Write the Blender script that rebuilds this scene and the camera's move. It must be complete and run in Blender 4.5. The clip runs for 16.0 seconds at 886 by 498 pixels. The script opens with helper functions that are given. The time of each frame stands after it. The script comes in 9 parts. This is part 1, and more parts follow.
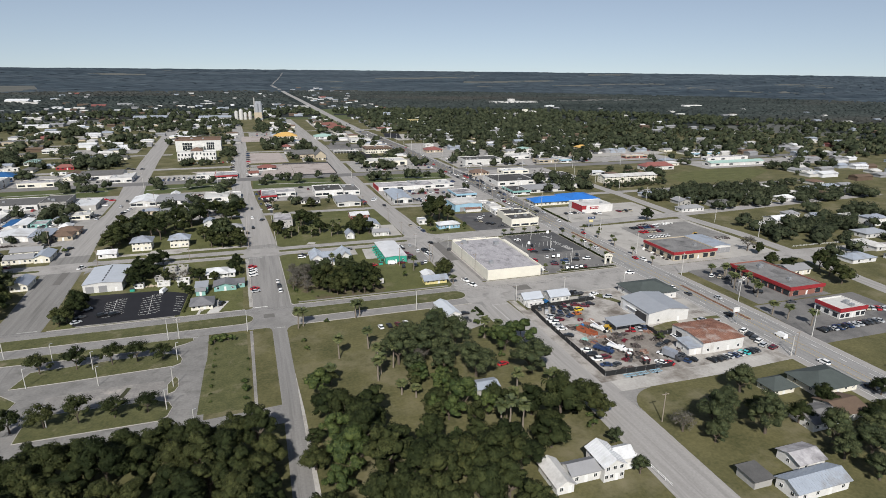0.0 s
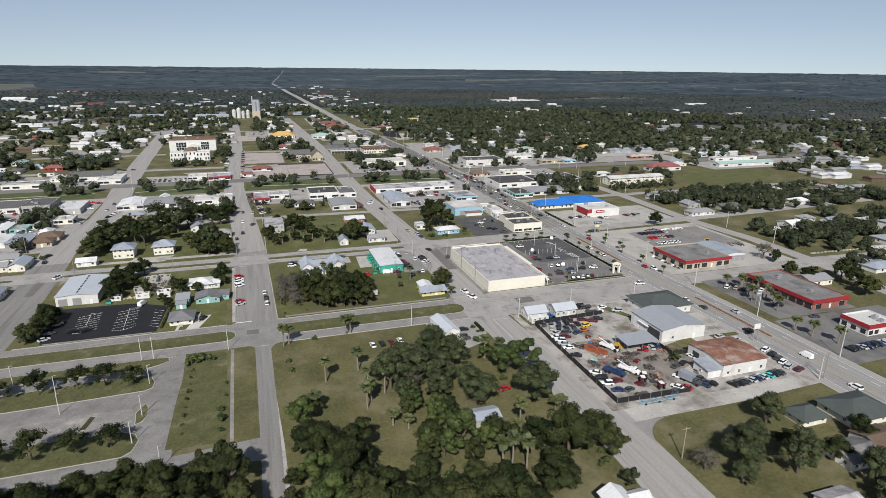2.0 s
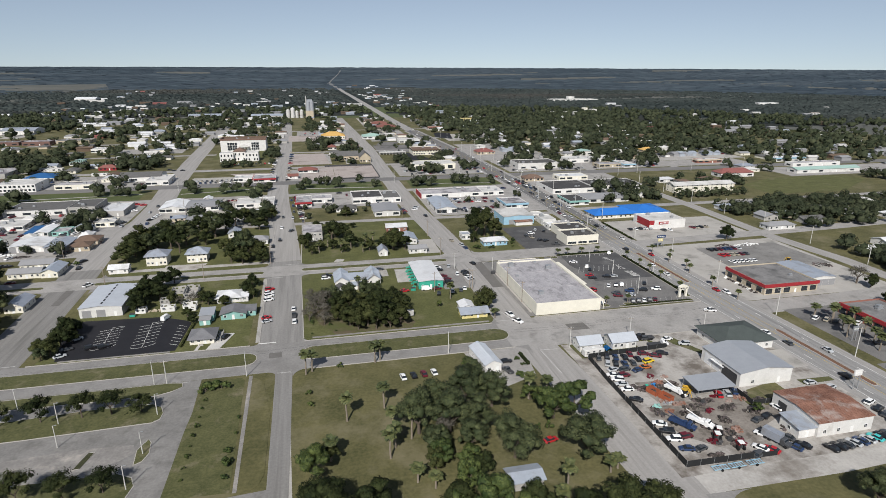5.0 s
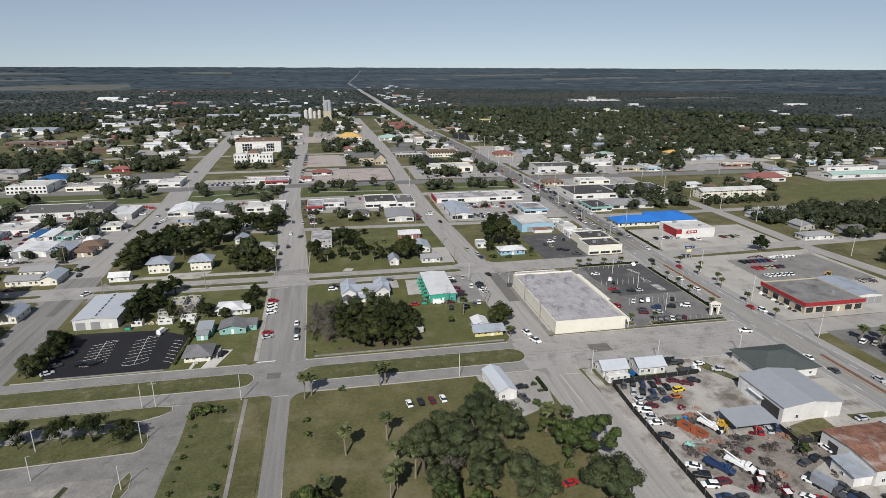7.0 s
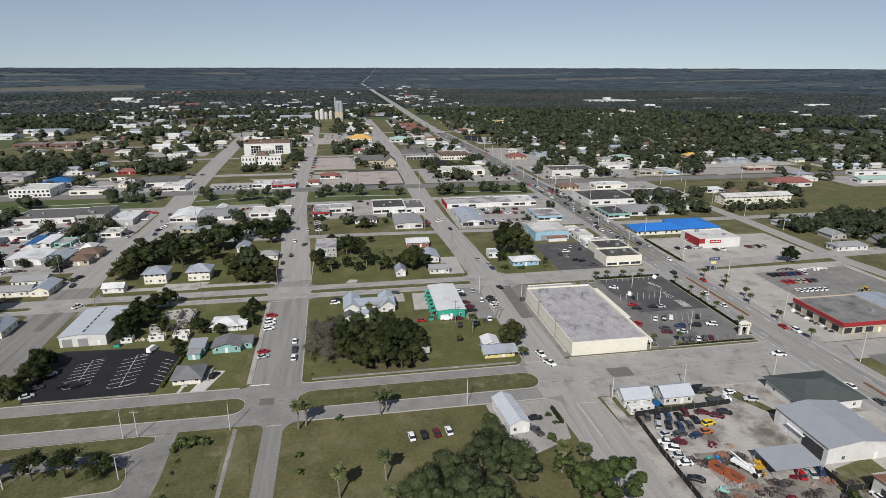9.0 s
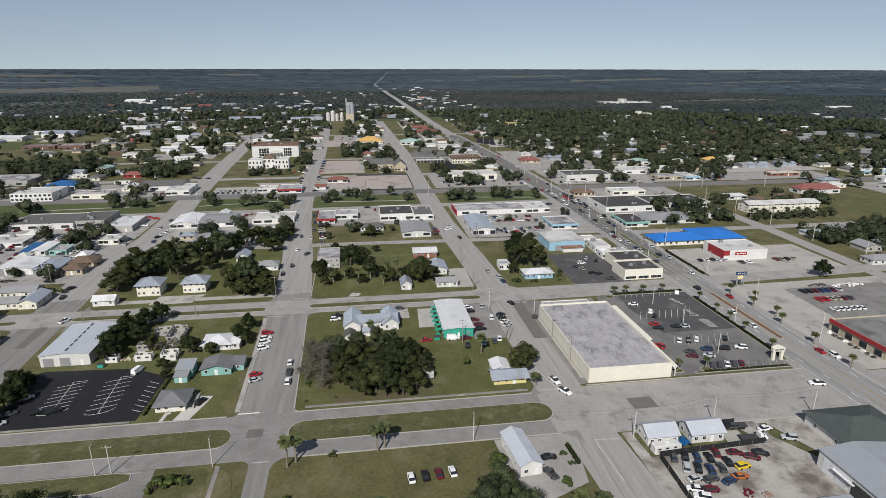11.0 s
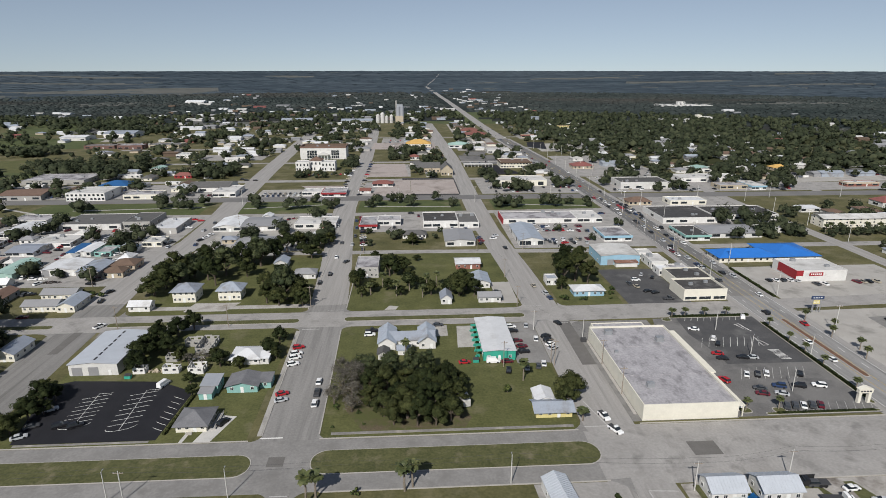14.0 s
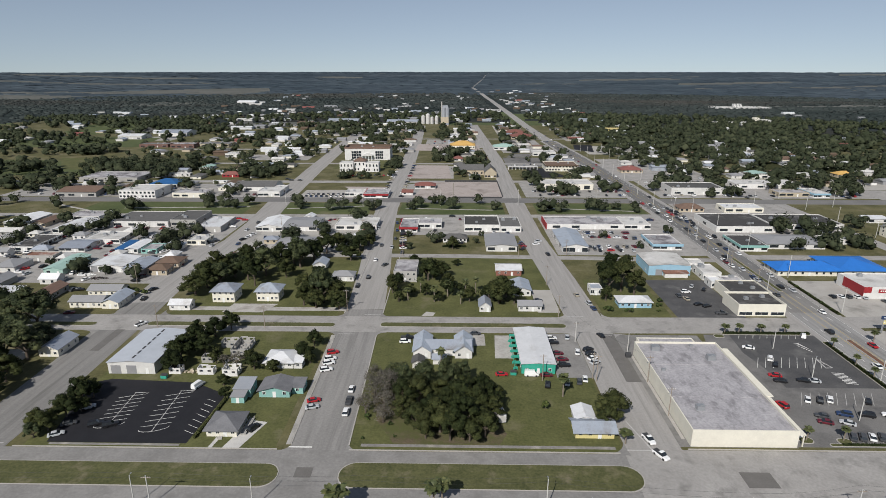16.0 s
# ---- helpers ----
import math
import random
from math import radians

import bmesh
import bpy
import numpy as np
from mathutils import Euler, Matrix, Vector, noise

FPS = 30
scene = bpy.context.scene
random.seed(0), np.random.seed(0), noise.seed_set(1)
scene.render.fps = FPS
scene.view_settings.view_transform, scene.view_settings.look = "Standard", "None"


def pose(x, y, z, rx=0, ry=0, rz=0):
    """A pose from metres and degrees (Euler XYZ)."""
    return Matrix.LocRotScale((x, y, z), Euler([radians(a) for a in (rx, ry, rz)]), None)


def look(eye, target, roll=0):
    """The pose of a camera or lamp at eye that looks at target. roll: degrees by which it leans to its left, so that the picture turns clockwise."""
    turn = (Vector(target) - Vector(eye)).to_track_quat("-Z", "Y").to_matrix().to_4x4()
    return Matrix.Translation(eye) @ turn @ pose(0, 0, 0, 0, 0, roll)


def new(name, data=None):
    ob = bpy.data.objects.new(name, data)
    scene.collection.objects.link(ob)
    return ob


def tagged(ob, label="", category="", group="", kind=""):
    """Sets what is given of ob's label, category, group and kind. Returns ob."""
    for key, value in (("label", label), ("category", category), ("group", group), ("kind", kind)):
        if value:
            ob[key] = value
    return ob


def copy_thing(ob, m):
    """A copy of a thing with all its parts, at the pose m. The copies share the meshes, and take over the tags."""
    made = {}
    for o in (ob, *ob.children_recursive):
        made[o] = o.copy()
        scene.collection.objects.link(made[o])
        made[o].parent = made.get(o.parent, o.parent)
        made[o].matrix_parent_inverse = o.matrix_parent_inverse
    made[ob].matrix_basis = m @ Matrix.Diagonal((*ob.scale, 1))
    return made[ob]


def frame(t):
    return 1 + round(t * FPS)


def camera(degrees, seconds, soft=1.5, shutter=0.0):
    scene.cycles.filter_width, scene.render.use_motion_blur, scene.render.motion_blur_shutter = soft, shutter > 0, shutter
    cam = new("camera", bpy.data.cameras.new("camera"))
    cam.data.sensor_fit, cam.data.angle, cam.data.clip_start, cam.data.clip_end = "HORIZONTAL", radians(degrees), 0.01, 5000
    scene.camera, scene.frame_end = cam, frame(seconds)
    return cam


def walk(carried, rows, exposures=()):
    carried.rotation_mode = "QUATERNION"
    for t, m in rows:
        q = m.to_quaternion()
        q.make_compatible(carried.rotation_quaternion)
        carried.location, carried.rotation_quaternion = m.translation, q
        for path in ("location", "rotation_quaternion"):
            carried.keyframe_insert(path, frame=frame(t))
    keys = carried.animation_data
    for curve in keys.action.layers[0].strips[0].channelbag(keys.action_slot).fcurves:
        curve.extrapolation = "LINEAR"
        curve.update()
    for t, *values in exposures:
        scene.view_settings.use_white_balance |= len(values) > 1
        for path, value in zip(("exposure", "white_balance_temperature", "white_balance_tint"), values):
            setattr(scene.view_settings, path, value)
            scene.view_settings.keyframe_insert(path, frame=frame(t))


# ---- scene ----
cam = camera(74.8, 16.0, soft=0.7)
PATH = [
    (0, (-90.065, -235.74, 100.884), (-89.461, -233.928, 100.29), 0.6),
    (0.5, (-88.311, -231.777, 100.758), (-87.708, -229.965, 100.162), 0.6),
    (1, (-86.426, -227.329, 100.767), (-85.823, -225.518, 100.168), 0.6),
    (1.5, (-84.409, -222.832, 100.537), (-83.809, -221.02, 99.937), 0.6),
    (2, (-82.573, -218.685, 100.534), (-81.975, -216.873, 99.934), 0.6),
    (2.5, (-80.879, -214.791, 100.559), (-80.281, -212.979, 99.958), 0.6),
    (3, (-78.713, -210.863, 100.593), (-78.119, -209.052, 99.989), 0.5),
    (3.5, (-76.808, -206.873, 100.514), (-76.226, -205.058, 99.909), 0.5),
    (4, (-75.111, -203.076, 100.511), (-74.567, -201.249, 99.906), 0.4),
    (4.5, (-73.067, -199.037, 100.488), (-72.59, -197.191, 99.883), 0.3),
    (7, (-65.136, -179.091, 100.203), (-64.775, -177.219, 99.599), 0.2),
    (7.5, (-63.891, -175.152, 100.333), (-63.537, -173.279, 99.728), 0.2),
    (8, (-62.588, -171.192, 100.489), (-62.24, -169.317, 99.885), 0.1),
    (8.5, (-61.475, -167.1, 100.432), (-61.132, -165.225, 99.829), 0.1),
    (9, (-60.387, -163.353, 100.573), (-60.069, -161.473, 99.969), 0.1),
    (11.5, (-54.641, -143.535, 100.647), (-54.379, -141.646, 100.047), 0.1),
    (12, (-53.915, -140.671, 100.77), (-53.673, -138.779, 100.169), 0.1),
    (12.5, (-52.903, -137.948, 100.739), (-52.673, -136.054, 100.14), 0.0),
    (13, (-52.186, -135.623, 100.661), (-51.977, -133.726, 100.063), 0.1),
    (13.5, (-51.751, -133.429, 100.703), (-51.589, -131.527, 100.106), 0.1),
    (14, (-51.102, -131.443, 100.722), (-50.991, -129.537, 100.127), 0.0),
    (14.5, (-50.547, -129.429, 100.699), (-50.488, -127.52, 100.105), -0.0),
    (15, (-50.034, -127.427, 100.61), (-50.018, -125.517, 100.017), -0.0),
    (15.5, (-49.624, -126.058, 100.709), (-49.64, -124.148, 100.117), -0.0),
    (16, (-49.214, -124.448, 100.657), (-49.252, -122.538, 100.065), -0.0),
]
walk(cam, [(t, look(eye, target, roll)) for t, eye, target, roll in PATH], [(0.0, 0.19), (3.5, 0.18), (7.5, 0.07), (12.5, 0.0), (16.0, 0.0)])

# ---- light ----
SUN_FROM = Vector((-0.39, -0.92, 0.0)).normalized()
SUN_UP = radians(41)
world = bpy.data.worlds.new("world")
scene.world = world
world.use_nodes = True
_wn = world.node_tree
_sky = _wn.nodes.new("ShaderNodeTexSky")
_sky.sky_type = "NISHITA"
_sky.sun_disc = False
_sky.sun_elevation = SUN_UP
_sky.sun_rotation = math.atan2(SUN_FROM.x, SUN_FROM.y)
_sky.air_density = 0.75
_sky.dust_density = 0.1
_sky.ozone_density = 3.0
_up = _wn.nodes.new("ShaderNodeVectorMath")
_up.operation = "ADD"
_up.inputs[1].default_value = (0, 0, 0.05)
_wn.links.new(_wn.nodes.new("ShaderNodeTexCoord").outputs["Generated"], _up.inputs[0])
_wn.links.new(_up.outputs["Vector"], _sky.inputs["Vector"])
_bg = _wn.nodes["Background"]
_bg.inputs["Strength"].default_value = 0.129
_hazy = _wn.nodes.new("ShaderNodeHueSaturation")
_hazy.inputs["Saturation"].default_value = 0.8
_hazy.inputs["Value"].default_value = 0.95
_wn.links.new(_sky.outputs["Color"], _hazy.inputs["Color"])
_veil = _wn.nodes.new("ShaderNodeGamma")
_veil.inputs["Gamma"].default_value = 0.75
_wn.links.new(_hazy.outputs["Color"], _veil.inputs["Color"])
_wn.links.new(_veil.outputs["Color"], _bg.inputs["Color"])
sun = new("sun", bpy.data.lights.new("sun", "SUN"))
sun.data.energy = 4.75
sun.data.angle = radians(0.6)
sun.data.color = (1.0, 0.965, 0.92)
sun.matrix_world = look(tuple(SUN_FROM * 300 + Vector((0, 0, 300 * math.tan(SUN_UP)))), (0, 0, 0))


# ---- materials ----
def material(name, low, high, scale=0.5, fine=6.0, rough=0.85, metal=0.0, bump=0.0, vary=0.0, island=0.0, mix=0.6, spec=0.3, stain=None, stain_scale=0.06, stain_at=0.55, stretch=None):
    """Two colours mottled at two scales, drawn out along an axis by stretch; vary: brightness from thing to thing; island: from piece to piece."""
    m = bpy.data.materials.new(name)
    m.use_nodes = True
    nt = m.node_tree
    N, L = nt.nodes, nt.links
    b = N["Principled BSDF"]
    b.inputs["Roughness"].default_value = rough
    b.inputs["Metallic"].default_value = metal
    b.inputs["Specular IOR Level"].default_value = spec
    geo = N.new("ShaderNodeNewGeometry")
    n1 = N.new("ShaderNodeTexNoise")
    n1.inputs["Scale"].default_value = scale
    n1.inputs["Detail"].default_value = 5.0
    n1.inputs["Roughness"].default_value = 0.62
    n2 = N.new("ShaderNodeTexNoise")
    n2.inputs["Scale"].default_value = fine
    n2.inputs["Detail"].default_value = 3.0
    place = geo.outputs["Position"]
    if stretch:
        drawn = N.new("ShaderNodeVectorMath")
        drawn.operation = "MULTIPLY"
        drawn.inputs[1].default_value = stretch
        L.new(place, drawn.inputs[0])
        place = drawn.outputs["Vector"]
    L.new(place, n1.inputs["Vector"])
    L.new(geo.outputs["Position"], n2.inputs["Vector"])
    f = N.new("ShaderNodeMix")
    f.data_type = "FLOAT"
    f.inputs[0].default_value = 1.0 - mix
    L.new(n1.outputs["Fac"], f.inputs[2])
    L.new(n2.outputs["Fac"], f.inputs[3])
    ramp = N.new("ShaderNodeValToRGB")
    ramp.color_ramp.elements[0].position = 0.33
    ramp.color_ramp.elements[1].position = 0.67
    ramp.color_ramp.elements[0].color = (*low, 1)
    ramp.color_ramp.elements[1].color = (*high, 1)
    L.new(f.outputs[0], ramp.inputs["Fac"])
    out = ramp.outputs["Color"]
    if stain:
        n3 = N.new("ShaderNodeTexNoise")
        n3.inputs["Scale"].default_value = stain_scale
        n3.inputs["Detail"].default_value = 6.0
        n3.inputs["Roughness"].default_value = 0.65
        L.new(place, n3.inputs["Vector"])
        r3 = N.new("ShaderNodeValToRGB")
        r3.color_ramp.elements[0].position = stain_at - 0.07
        r3.color_ramp.elements[1].position = stain_at + 0.1
        L.new(n3.outputs["Fac"], r3.inputs["Fac"])
        ms = N.new("ShaderNodeMix")
        ms.data_type = "RGBA"
        L.new(r3.outputs["Color"], ms.inputs[0])
        L.new(out, ms.inputs[6])
        ms.inputs[7].default_value = (*stain, 1)
        out = ms.outputs[2]
    for amount, source in ((vary, "thing"), (island, "piece")):
        if amount:
            if source == "thing":
                inf = N.new("ShaderNodeObjectInfo")
                rnd = inf.outputs["Random"]
            else:
                rnd = geo.outputs["Random Per Island"]
            mr = N.new("ShaderNodeMapRange")
            mr.inputs["To Min"].default_value = 1.0 - amount
            mr.inputs["To Max"].default_value = 1.0 + amount
            L.new(rnd, mr.inputs["Value"])
            hs = N.new("ShaderNodeHueSaturation")
            L.new(mr.outputs["Result"], hs.inputs["Value"])
            mh = N.new("ShaderNodeMapRange")
            mh.inputs["To Min"].default_value = 0.5 + 0.05 * amount
            mh.inputs["To Max"].default_value = 0.5 - 0.07 * amount
            L.new(rnd, mh.inputs["Value"])
            L.new(mh.outputs["Result"], hs.inputs["Hue"])
            L.new(out, hs.inputs["Color"])
            out = hs.outputs["Color"]
    L.new(out, b.inputs["Base Color"])
    if bump:
        bn = N.new("ShaderNodeBump")
        bn.inputs["Strength"].default_value = 0.6
        bn.inputs["Distance"].default_value = bump
        L.new(n2.outputs["Fac"], bn.inputs["Height"])
        L.new(bn.outputs["Normal"], b.inputs["Normal"])
    return m


def tint(r, g, b, spread=0.12, **kw):
    """A painted or built surface around one colour."""
    kw.setdefault("scale", 0.35)
    kw.setdefault("fine", 3.0)
    return dict(low=(r * (1 - spread), g * (1 - spread), b * (1 - spread)), high=(min(r * (1 + spread), 0.9), min(g * (1 + spread), 0.9), min(b * (1 + spread), 0.9)), **kw)


GRASS = material("grass", (0.048, 0.051, 0.018), (0.136, 0.122, 0.054), scale=0.07, fine=1.0, rough=0.95, bump=0.1, mix=0.6, stain=(0.155, 0.138, 0.08), stain_scale=0.05, stain_at=0.58)
VERGE = material("verge_grass", (0.046, 0.052, 0.018), (0.110, 0.109, 0.046), scale=0.25, fine=1.4, rough=0.95, bump=0.08, mix=0.5, stain=(0.18, 0.155, 0.10), stain_scale=0.12, stain_at=0.62)
ROAD = material("worn_asphalt", (0.235, 0.224, 0.21), (0.35, 0.335, 0.317), scale=0.09, fine=1.3, rough=0.9, mix=0.6, bump=0.01, stain=(0.195, 0.187, 0.176), stain_scale=0.16, stain_at=0.59)
DARK_HIGHWAY = material("dark_highway_asphalt", (0.105, 0.103, 0.101), (0.172, 0.168, 0.163), scale=0.05, fine=3.0, rough=0.88, mix=0.7, bump=0.01, stretch=(1.0, 0.1, 1.0))
HIGHWAY = material("highway_asphalt", (0.165, 0.162, 0.158), (0.25, 0.244, 0.236), scale=0.05, fine=3.0, rough=0.88, mix=0.7, bump=0.01)
CONCRETE = material("concrete", (0.30, 0.285, 0.26), (0.40, 0.38, 0.35), scale=0.1, fine=3.0, rough=0.9, bump=0.01, stain=(0.22, 0.21, 0.19), stain_scale=0.09, stain_at=0.6)
PALE_CONCRETE = material("new_pale_concrete", (0.42, 0.405, 0.38), (0.53, 0.515, 0.485), scale=0.2, fine=3.0, rough=0.9, bump=0.01, stain=(0.34, 0.325, 0.3), stain_scale=0.15, stain_at=0.62)
SHELLROCK = material("shell_rock", (0.30, 0.285, 0.262), (0.45, 0.43, 0.40), scale=0.12, fine=1.2, rough=0.95, bump=0.04, stain=(0.18, 0.16, 0.138), stain_scale=0.07, stain_at=0.57)
OLDLOT = material("old_parking_asphalt", (0.11, 0.106, 0.102), (0.20, 0.193, 0.184), scale=0.07, fine=2.5, rough=0.9, stain=(0.075, 0.073, 0.073), stain_scale=0.05, stain_at=0.56)
SEALED_LOT = material("sealed_parking_asphalt", (0.05, 0.05, 0.052), (0.098, 0.096, 0.095), scale=0.12, fine=2.0, rough=0.88, mix=0.6, stain=(0.14, 0.137, 0.132), stain_scale=0.09, stain_at=0.62)
BLACKTOP = material("new_blacktop", (0.011, 0.011, 0.0135), (0.019, 0.019, 0.0225), scale=0.2, fine=4.0, rough=0.8)
PATCH = material("dark_road_patch", (0.115, 0.108, 0.1), (0.155, 0.147, 0.138), scale=0.3, fine=4.0, rough=0.9)
OLD_STREET = material("old_dull_asphalt", (0.15, 0.145, 0.137), (0.245, 0.236, 0.223), scale=0.09, fine=1.3, rough=0.9, mix=0.6, bump=0.01, stain=(0.14, 0.135, 0.126), stain_scale=0.2, stain_at=0.57)
YARD_DIRT = material("dusty_yard_ground", (0.275, 0.257, 0.234), (0.41, 0.388, 0.358), scale=0.12, fine=1.2, rough=0.95, bump=0.04, stain=(0.13, 0.112, 0.095), stain_scale=0.1, stain_at=0.54)
OILY = material("oily_yard_dirt", (0.15, 0.131, 0.112), (0.27, 0.243, 0.214), scale=0.16, fine=1.4, rough=0.95, bump=0.04, stain=(0.07, 0.06, 0.052), stain_scale=0.2, stain_at=0.58)
CRUMBLED = material("crumbled_paving", (0.16, 0.152, 0.143), (0.27, 0.255, 0.238), scale=0.25, fine=1.3, rough=0.93, mix=0.6, bump=0.02, stain=(0.36, 0.33, 0.295), stain_scale=0.16, stain_at=0.6)
WEEDS = material("dark_weeds", (0.02, 0.024, 0.01), (0.06, 0.06, 0.028), scale=0.8, fine=3.0, rough=0.95, bump=0.15)
MID_STREET = material("weathered_asphalt", (0.168, 0.162, 0.154), (0.265, 0.255, 0.242), scale=0.09, fine=1.3, rough=0.9, mix=0.6, bump=0.01, stain=(0.178, 0.171, 0.161), stain_scale=0.2, stain_at=0.58)
ALONG = {}
for base, low, high, stain in ((ROAD, (0.24, 0.229, 0.215), (0.34, 0.325, 0.308), (0.215, 0.205, 0.193)), (MID_STREET, (0.175, 0.169, 0.16), (0.275, 0.264, 0.25), (0.15, 0.144, 0.136)), (OLD_STREET, (0.155, 0.15, 0.142), (0.24, 0.231, 0.218), (0.13, 0.125, 0.117)), (HIGHWAY, (0.185, 0.181, 0.175), (0.30, 0.293, 0.283), (0.15, 0.146, 0.142))):
    ALONG[base] = material(base.name + "_with_wheel_tracks", low, high, scale=0.55, fine=1.4, rough=0.9, mix=0.62, bump=0.01, stain=stain, stain_scale=0.5, stain_at=0.6, stretch=(1.0, 0.035, 1.0))
STORE_ROOF = material("weathered_store_roof", (0.25, 0.24, 0.25), (0.41, 0.396, 0.405), scale=0.35, fine=1.3, rough=0.9, mix=0.5, stain=(0.165, 0.157, 0.165), stain_scale=0.22, stain_at=0.58, stretch=(1.0, 0.5, 1.0))
LITTER = material("leaf_litter", (0.06, 0.048, 0.030), (0.145, 0.115, 0.072), scale=0.3, fine=2.0, rough=0.97, bump=0.05, stain=(0.075, 0.082, 0.028), stain_scale=0.16, stain_at=0.48)
PINK_LOT = material("pinkish_old_concrete", (0.29, 0.25, 0.228), (0.42, 0.37, 0.342), scale=0.05, fine=0.8, rough=0.95, mix=0.55, stain=(0.20, 0.17, 0.15), stain_scale=0.05, stain_at=0.58)
LAWN = material("watered_lawn", (0.051, 0.058, 0.018), (0.120, 0.121, 0.045), scale=0.12, fine=1.2, rough=0.95, bump=0.08, mix=0.55, stain=(0.15, 0.135, 0.078), stain_scale=0.07, stain_at=0.64)
FIELD = material("dry_field", (0.066, 0.070, 0.062), (0.118, 0.117, 0.102), scale=0.006, fine=0.04, rough=0.97)
MEADOW = material("meadow", (0.042, 0.059, 0.018), (0.092, 0.106, 0.040), scale=0.05, fine=0.6, rough=0.97, stain=(0.15, 0.14, 0.08), stain_scale=0.03, stain_at=0.64)
CROSSTOWN = material("dark_crosstown_asphalt", (0.125, 0.121, 0.118), (0.19, 0.184, 0.176), scale=0.05, fine=1.0, rough=0.9)
KERB = material("kerb_concrete", **tint(0.36, 0.34, 0.31, rough=0.9))
PAINT = material("road_paint", **tint(0.62, 0.61, 0.58, 0.15, fine=5.0, rough=0.8))
WORN_PAINT = material("worn_road_paint", **tint(0.40, 0.39, 0.375, 0.25, fine=3.0, rough=0.85))
YELLOW_PAINT = material("yellow_road_paint", **tint(0.5, 0.36, 0.08, 0.15, rough=0.8))
WHITE = material("white_wall_paint", **tint(0.59, 0.58, 0.555, 0.12, rough=0.75, vary=0.1, stain=(0.43, 0.415, 0.385), stain_scale=0.25, stain_at=0.63))
CREAM = material("cream_stucco", **tint(0.65, 0.62, 0.53, 0.08, rough=0.85))
YELLOWISH = material("yellow_siding", **tint(0.58, 0.50, 0.23, 0.08, rough=0.8))
TEAL = material("teal_siding", **tint(0.22, 0.40, 0.365, 0.1, rough=0.75))
GREEN_PAINT = material("bright_green_metal", **tint(0.04, 0.31, 0.225, 0.1, rough=0.55))
LIGHT_BLUE = material("light_blue_siding", **tint(0.26, 0.42, 0.52, 0.08, rough=0.7))
BEIGE = material("beige_stucco", **tint(0.42, 0.36, 0.27, 0.12, rough=0.9, vary=0.12))
GREY_WALL = material("grey_block_wall", **tint(0.34, 0.33, 0.31, 0.12, rough=0.9, vary=0.12))
BRICK = material("red_brick_wall", **tint(0.24, 0.105, 0.08, 0.15, fine=8.0, rough=0.9))
DULL_BRICK = material("dull_brick_wall", **tint(0.15, 0.088, 0.074, 0.15, fine=8.0, rough=0.9))
RED = material("red_fascia_paint", **tint(0.28, 0.025, 0.03, 0.1, rough=0.6))
RUST = material("rusted_metal_roof", (0.10, 0.045, 0.03), (0.30, 0.155, 0.11), scale=0.22, fine=2.0, rough=0.85, stain=(0.36, 0.31, 0.28), stain_scale=0.16, stain_at=0.55)
WHITE_ROOF = material("white_metal_roof", **tint(0.60, 0.605, 0.61, 0.1, rough=0.5, vary=0.1, stain=(0.43, 0.42, 0.405), stain_scale=0.14, stain_at=0.6))
GALV = material("galvanised_metal_roof", **tint(0.34, 0.37, 0.42, 0.1, rough=0.45, metal=0.25, vary=0.12, stain=(0.25, 0.245, 0.24), stain_scale=0.16, stain_at=0.6))
PALE_METAL = material("pale_metal_roof", **tint(0.44, 0.465, 0.50, 0.08, rough=0.5, metal=0.1))
STEEL_ROOF = material("blue_grey_steel_roof", **tint(0.30, 0.315, 0.338, 0.07, rough=0.5, metal=0.1))
SLATE_ROOF = material("weathered_grey_shingles", **tint(0.15, 0.15, 0.157, 0.2, fine=2.5, rough=0.85))
GREY_ROOF = material("grey_metal_roof", **tint(0.25, 0.25, 0.255, 0.08, rough=0.55))
DARK_SHINGLE = material("dark_shingle_roof", **tint(0.10, 0.098, 0.095, 0.18, fine=4.0, rough=0.95, vary=0.2))
BROWN_SHINGLE = material("brown_shingle_roof", **tint(0.14, 0.095, 0.07, 0.18, fine=4.0, rough=0.95, vary=0.2))
GREEN_SHINGLE = material("grey_green_shingle_roof", **tint(0.062, 0.074, 0.070, 0.15, fine=4.0, rough=0.95))
TAR_ROOF = material("tar_roof", **tint(0.055, 0.053, 0.052, 0.25, rough=0.9, stain=(0.16, 0.155, 0.15), stain_scale=0.12, stain_at=0.6))
GREY_DECK = material("weathered_flat_roof", (0.27, 0.26, 0.268), (0.47, 0.455, 0.46), scale=0.16, fine=1.1, rough=0.9, mix=0.65, stain=(0.125, 0.117, 0.125), stain_scale=0.1, stain_at=0.53)
DULL_DECK = material("dull_grey_flat_roof", (0.13, 0.127, 0.125), (0.235, 0.228, 0.222), scale=0.14, fine=1.2, rough=0.9, mix=0.6, stain=(0.09, 0.088, 0.086), stain_scale=0.1, stain_at=0.56)
PALE_DECK = material("pale_flat_roof", (0.42, 0.41, 0.39), (0.58, 0.57, 0.55), scale=0.12, fine=1.5, rough=0.85, stain=(0.32, 0.31, 0.29), stain_scale=0.1, stain_at=0.58)
BLUE_ROOF = material("bright_blue_metal_roof", **tint(0.025, 0.15, 0.48, 0.1, rough=0.5))
DEEP_BLUE_ROOF = material("deep_blue_metal_roof", **tint(0.022, 0.095, 0.24, 0.1, rough=0.55))
RED_ROOF = material("red_tile_roof", **tint(0.20, 0.08, 0.067, 0.12, rough=0.8, vary=0.1))
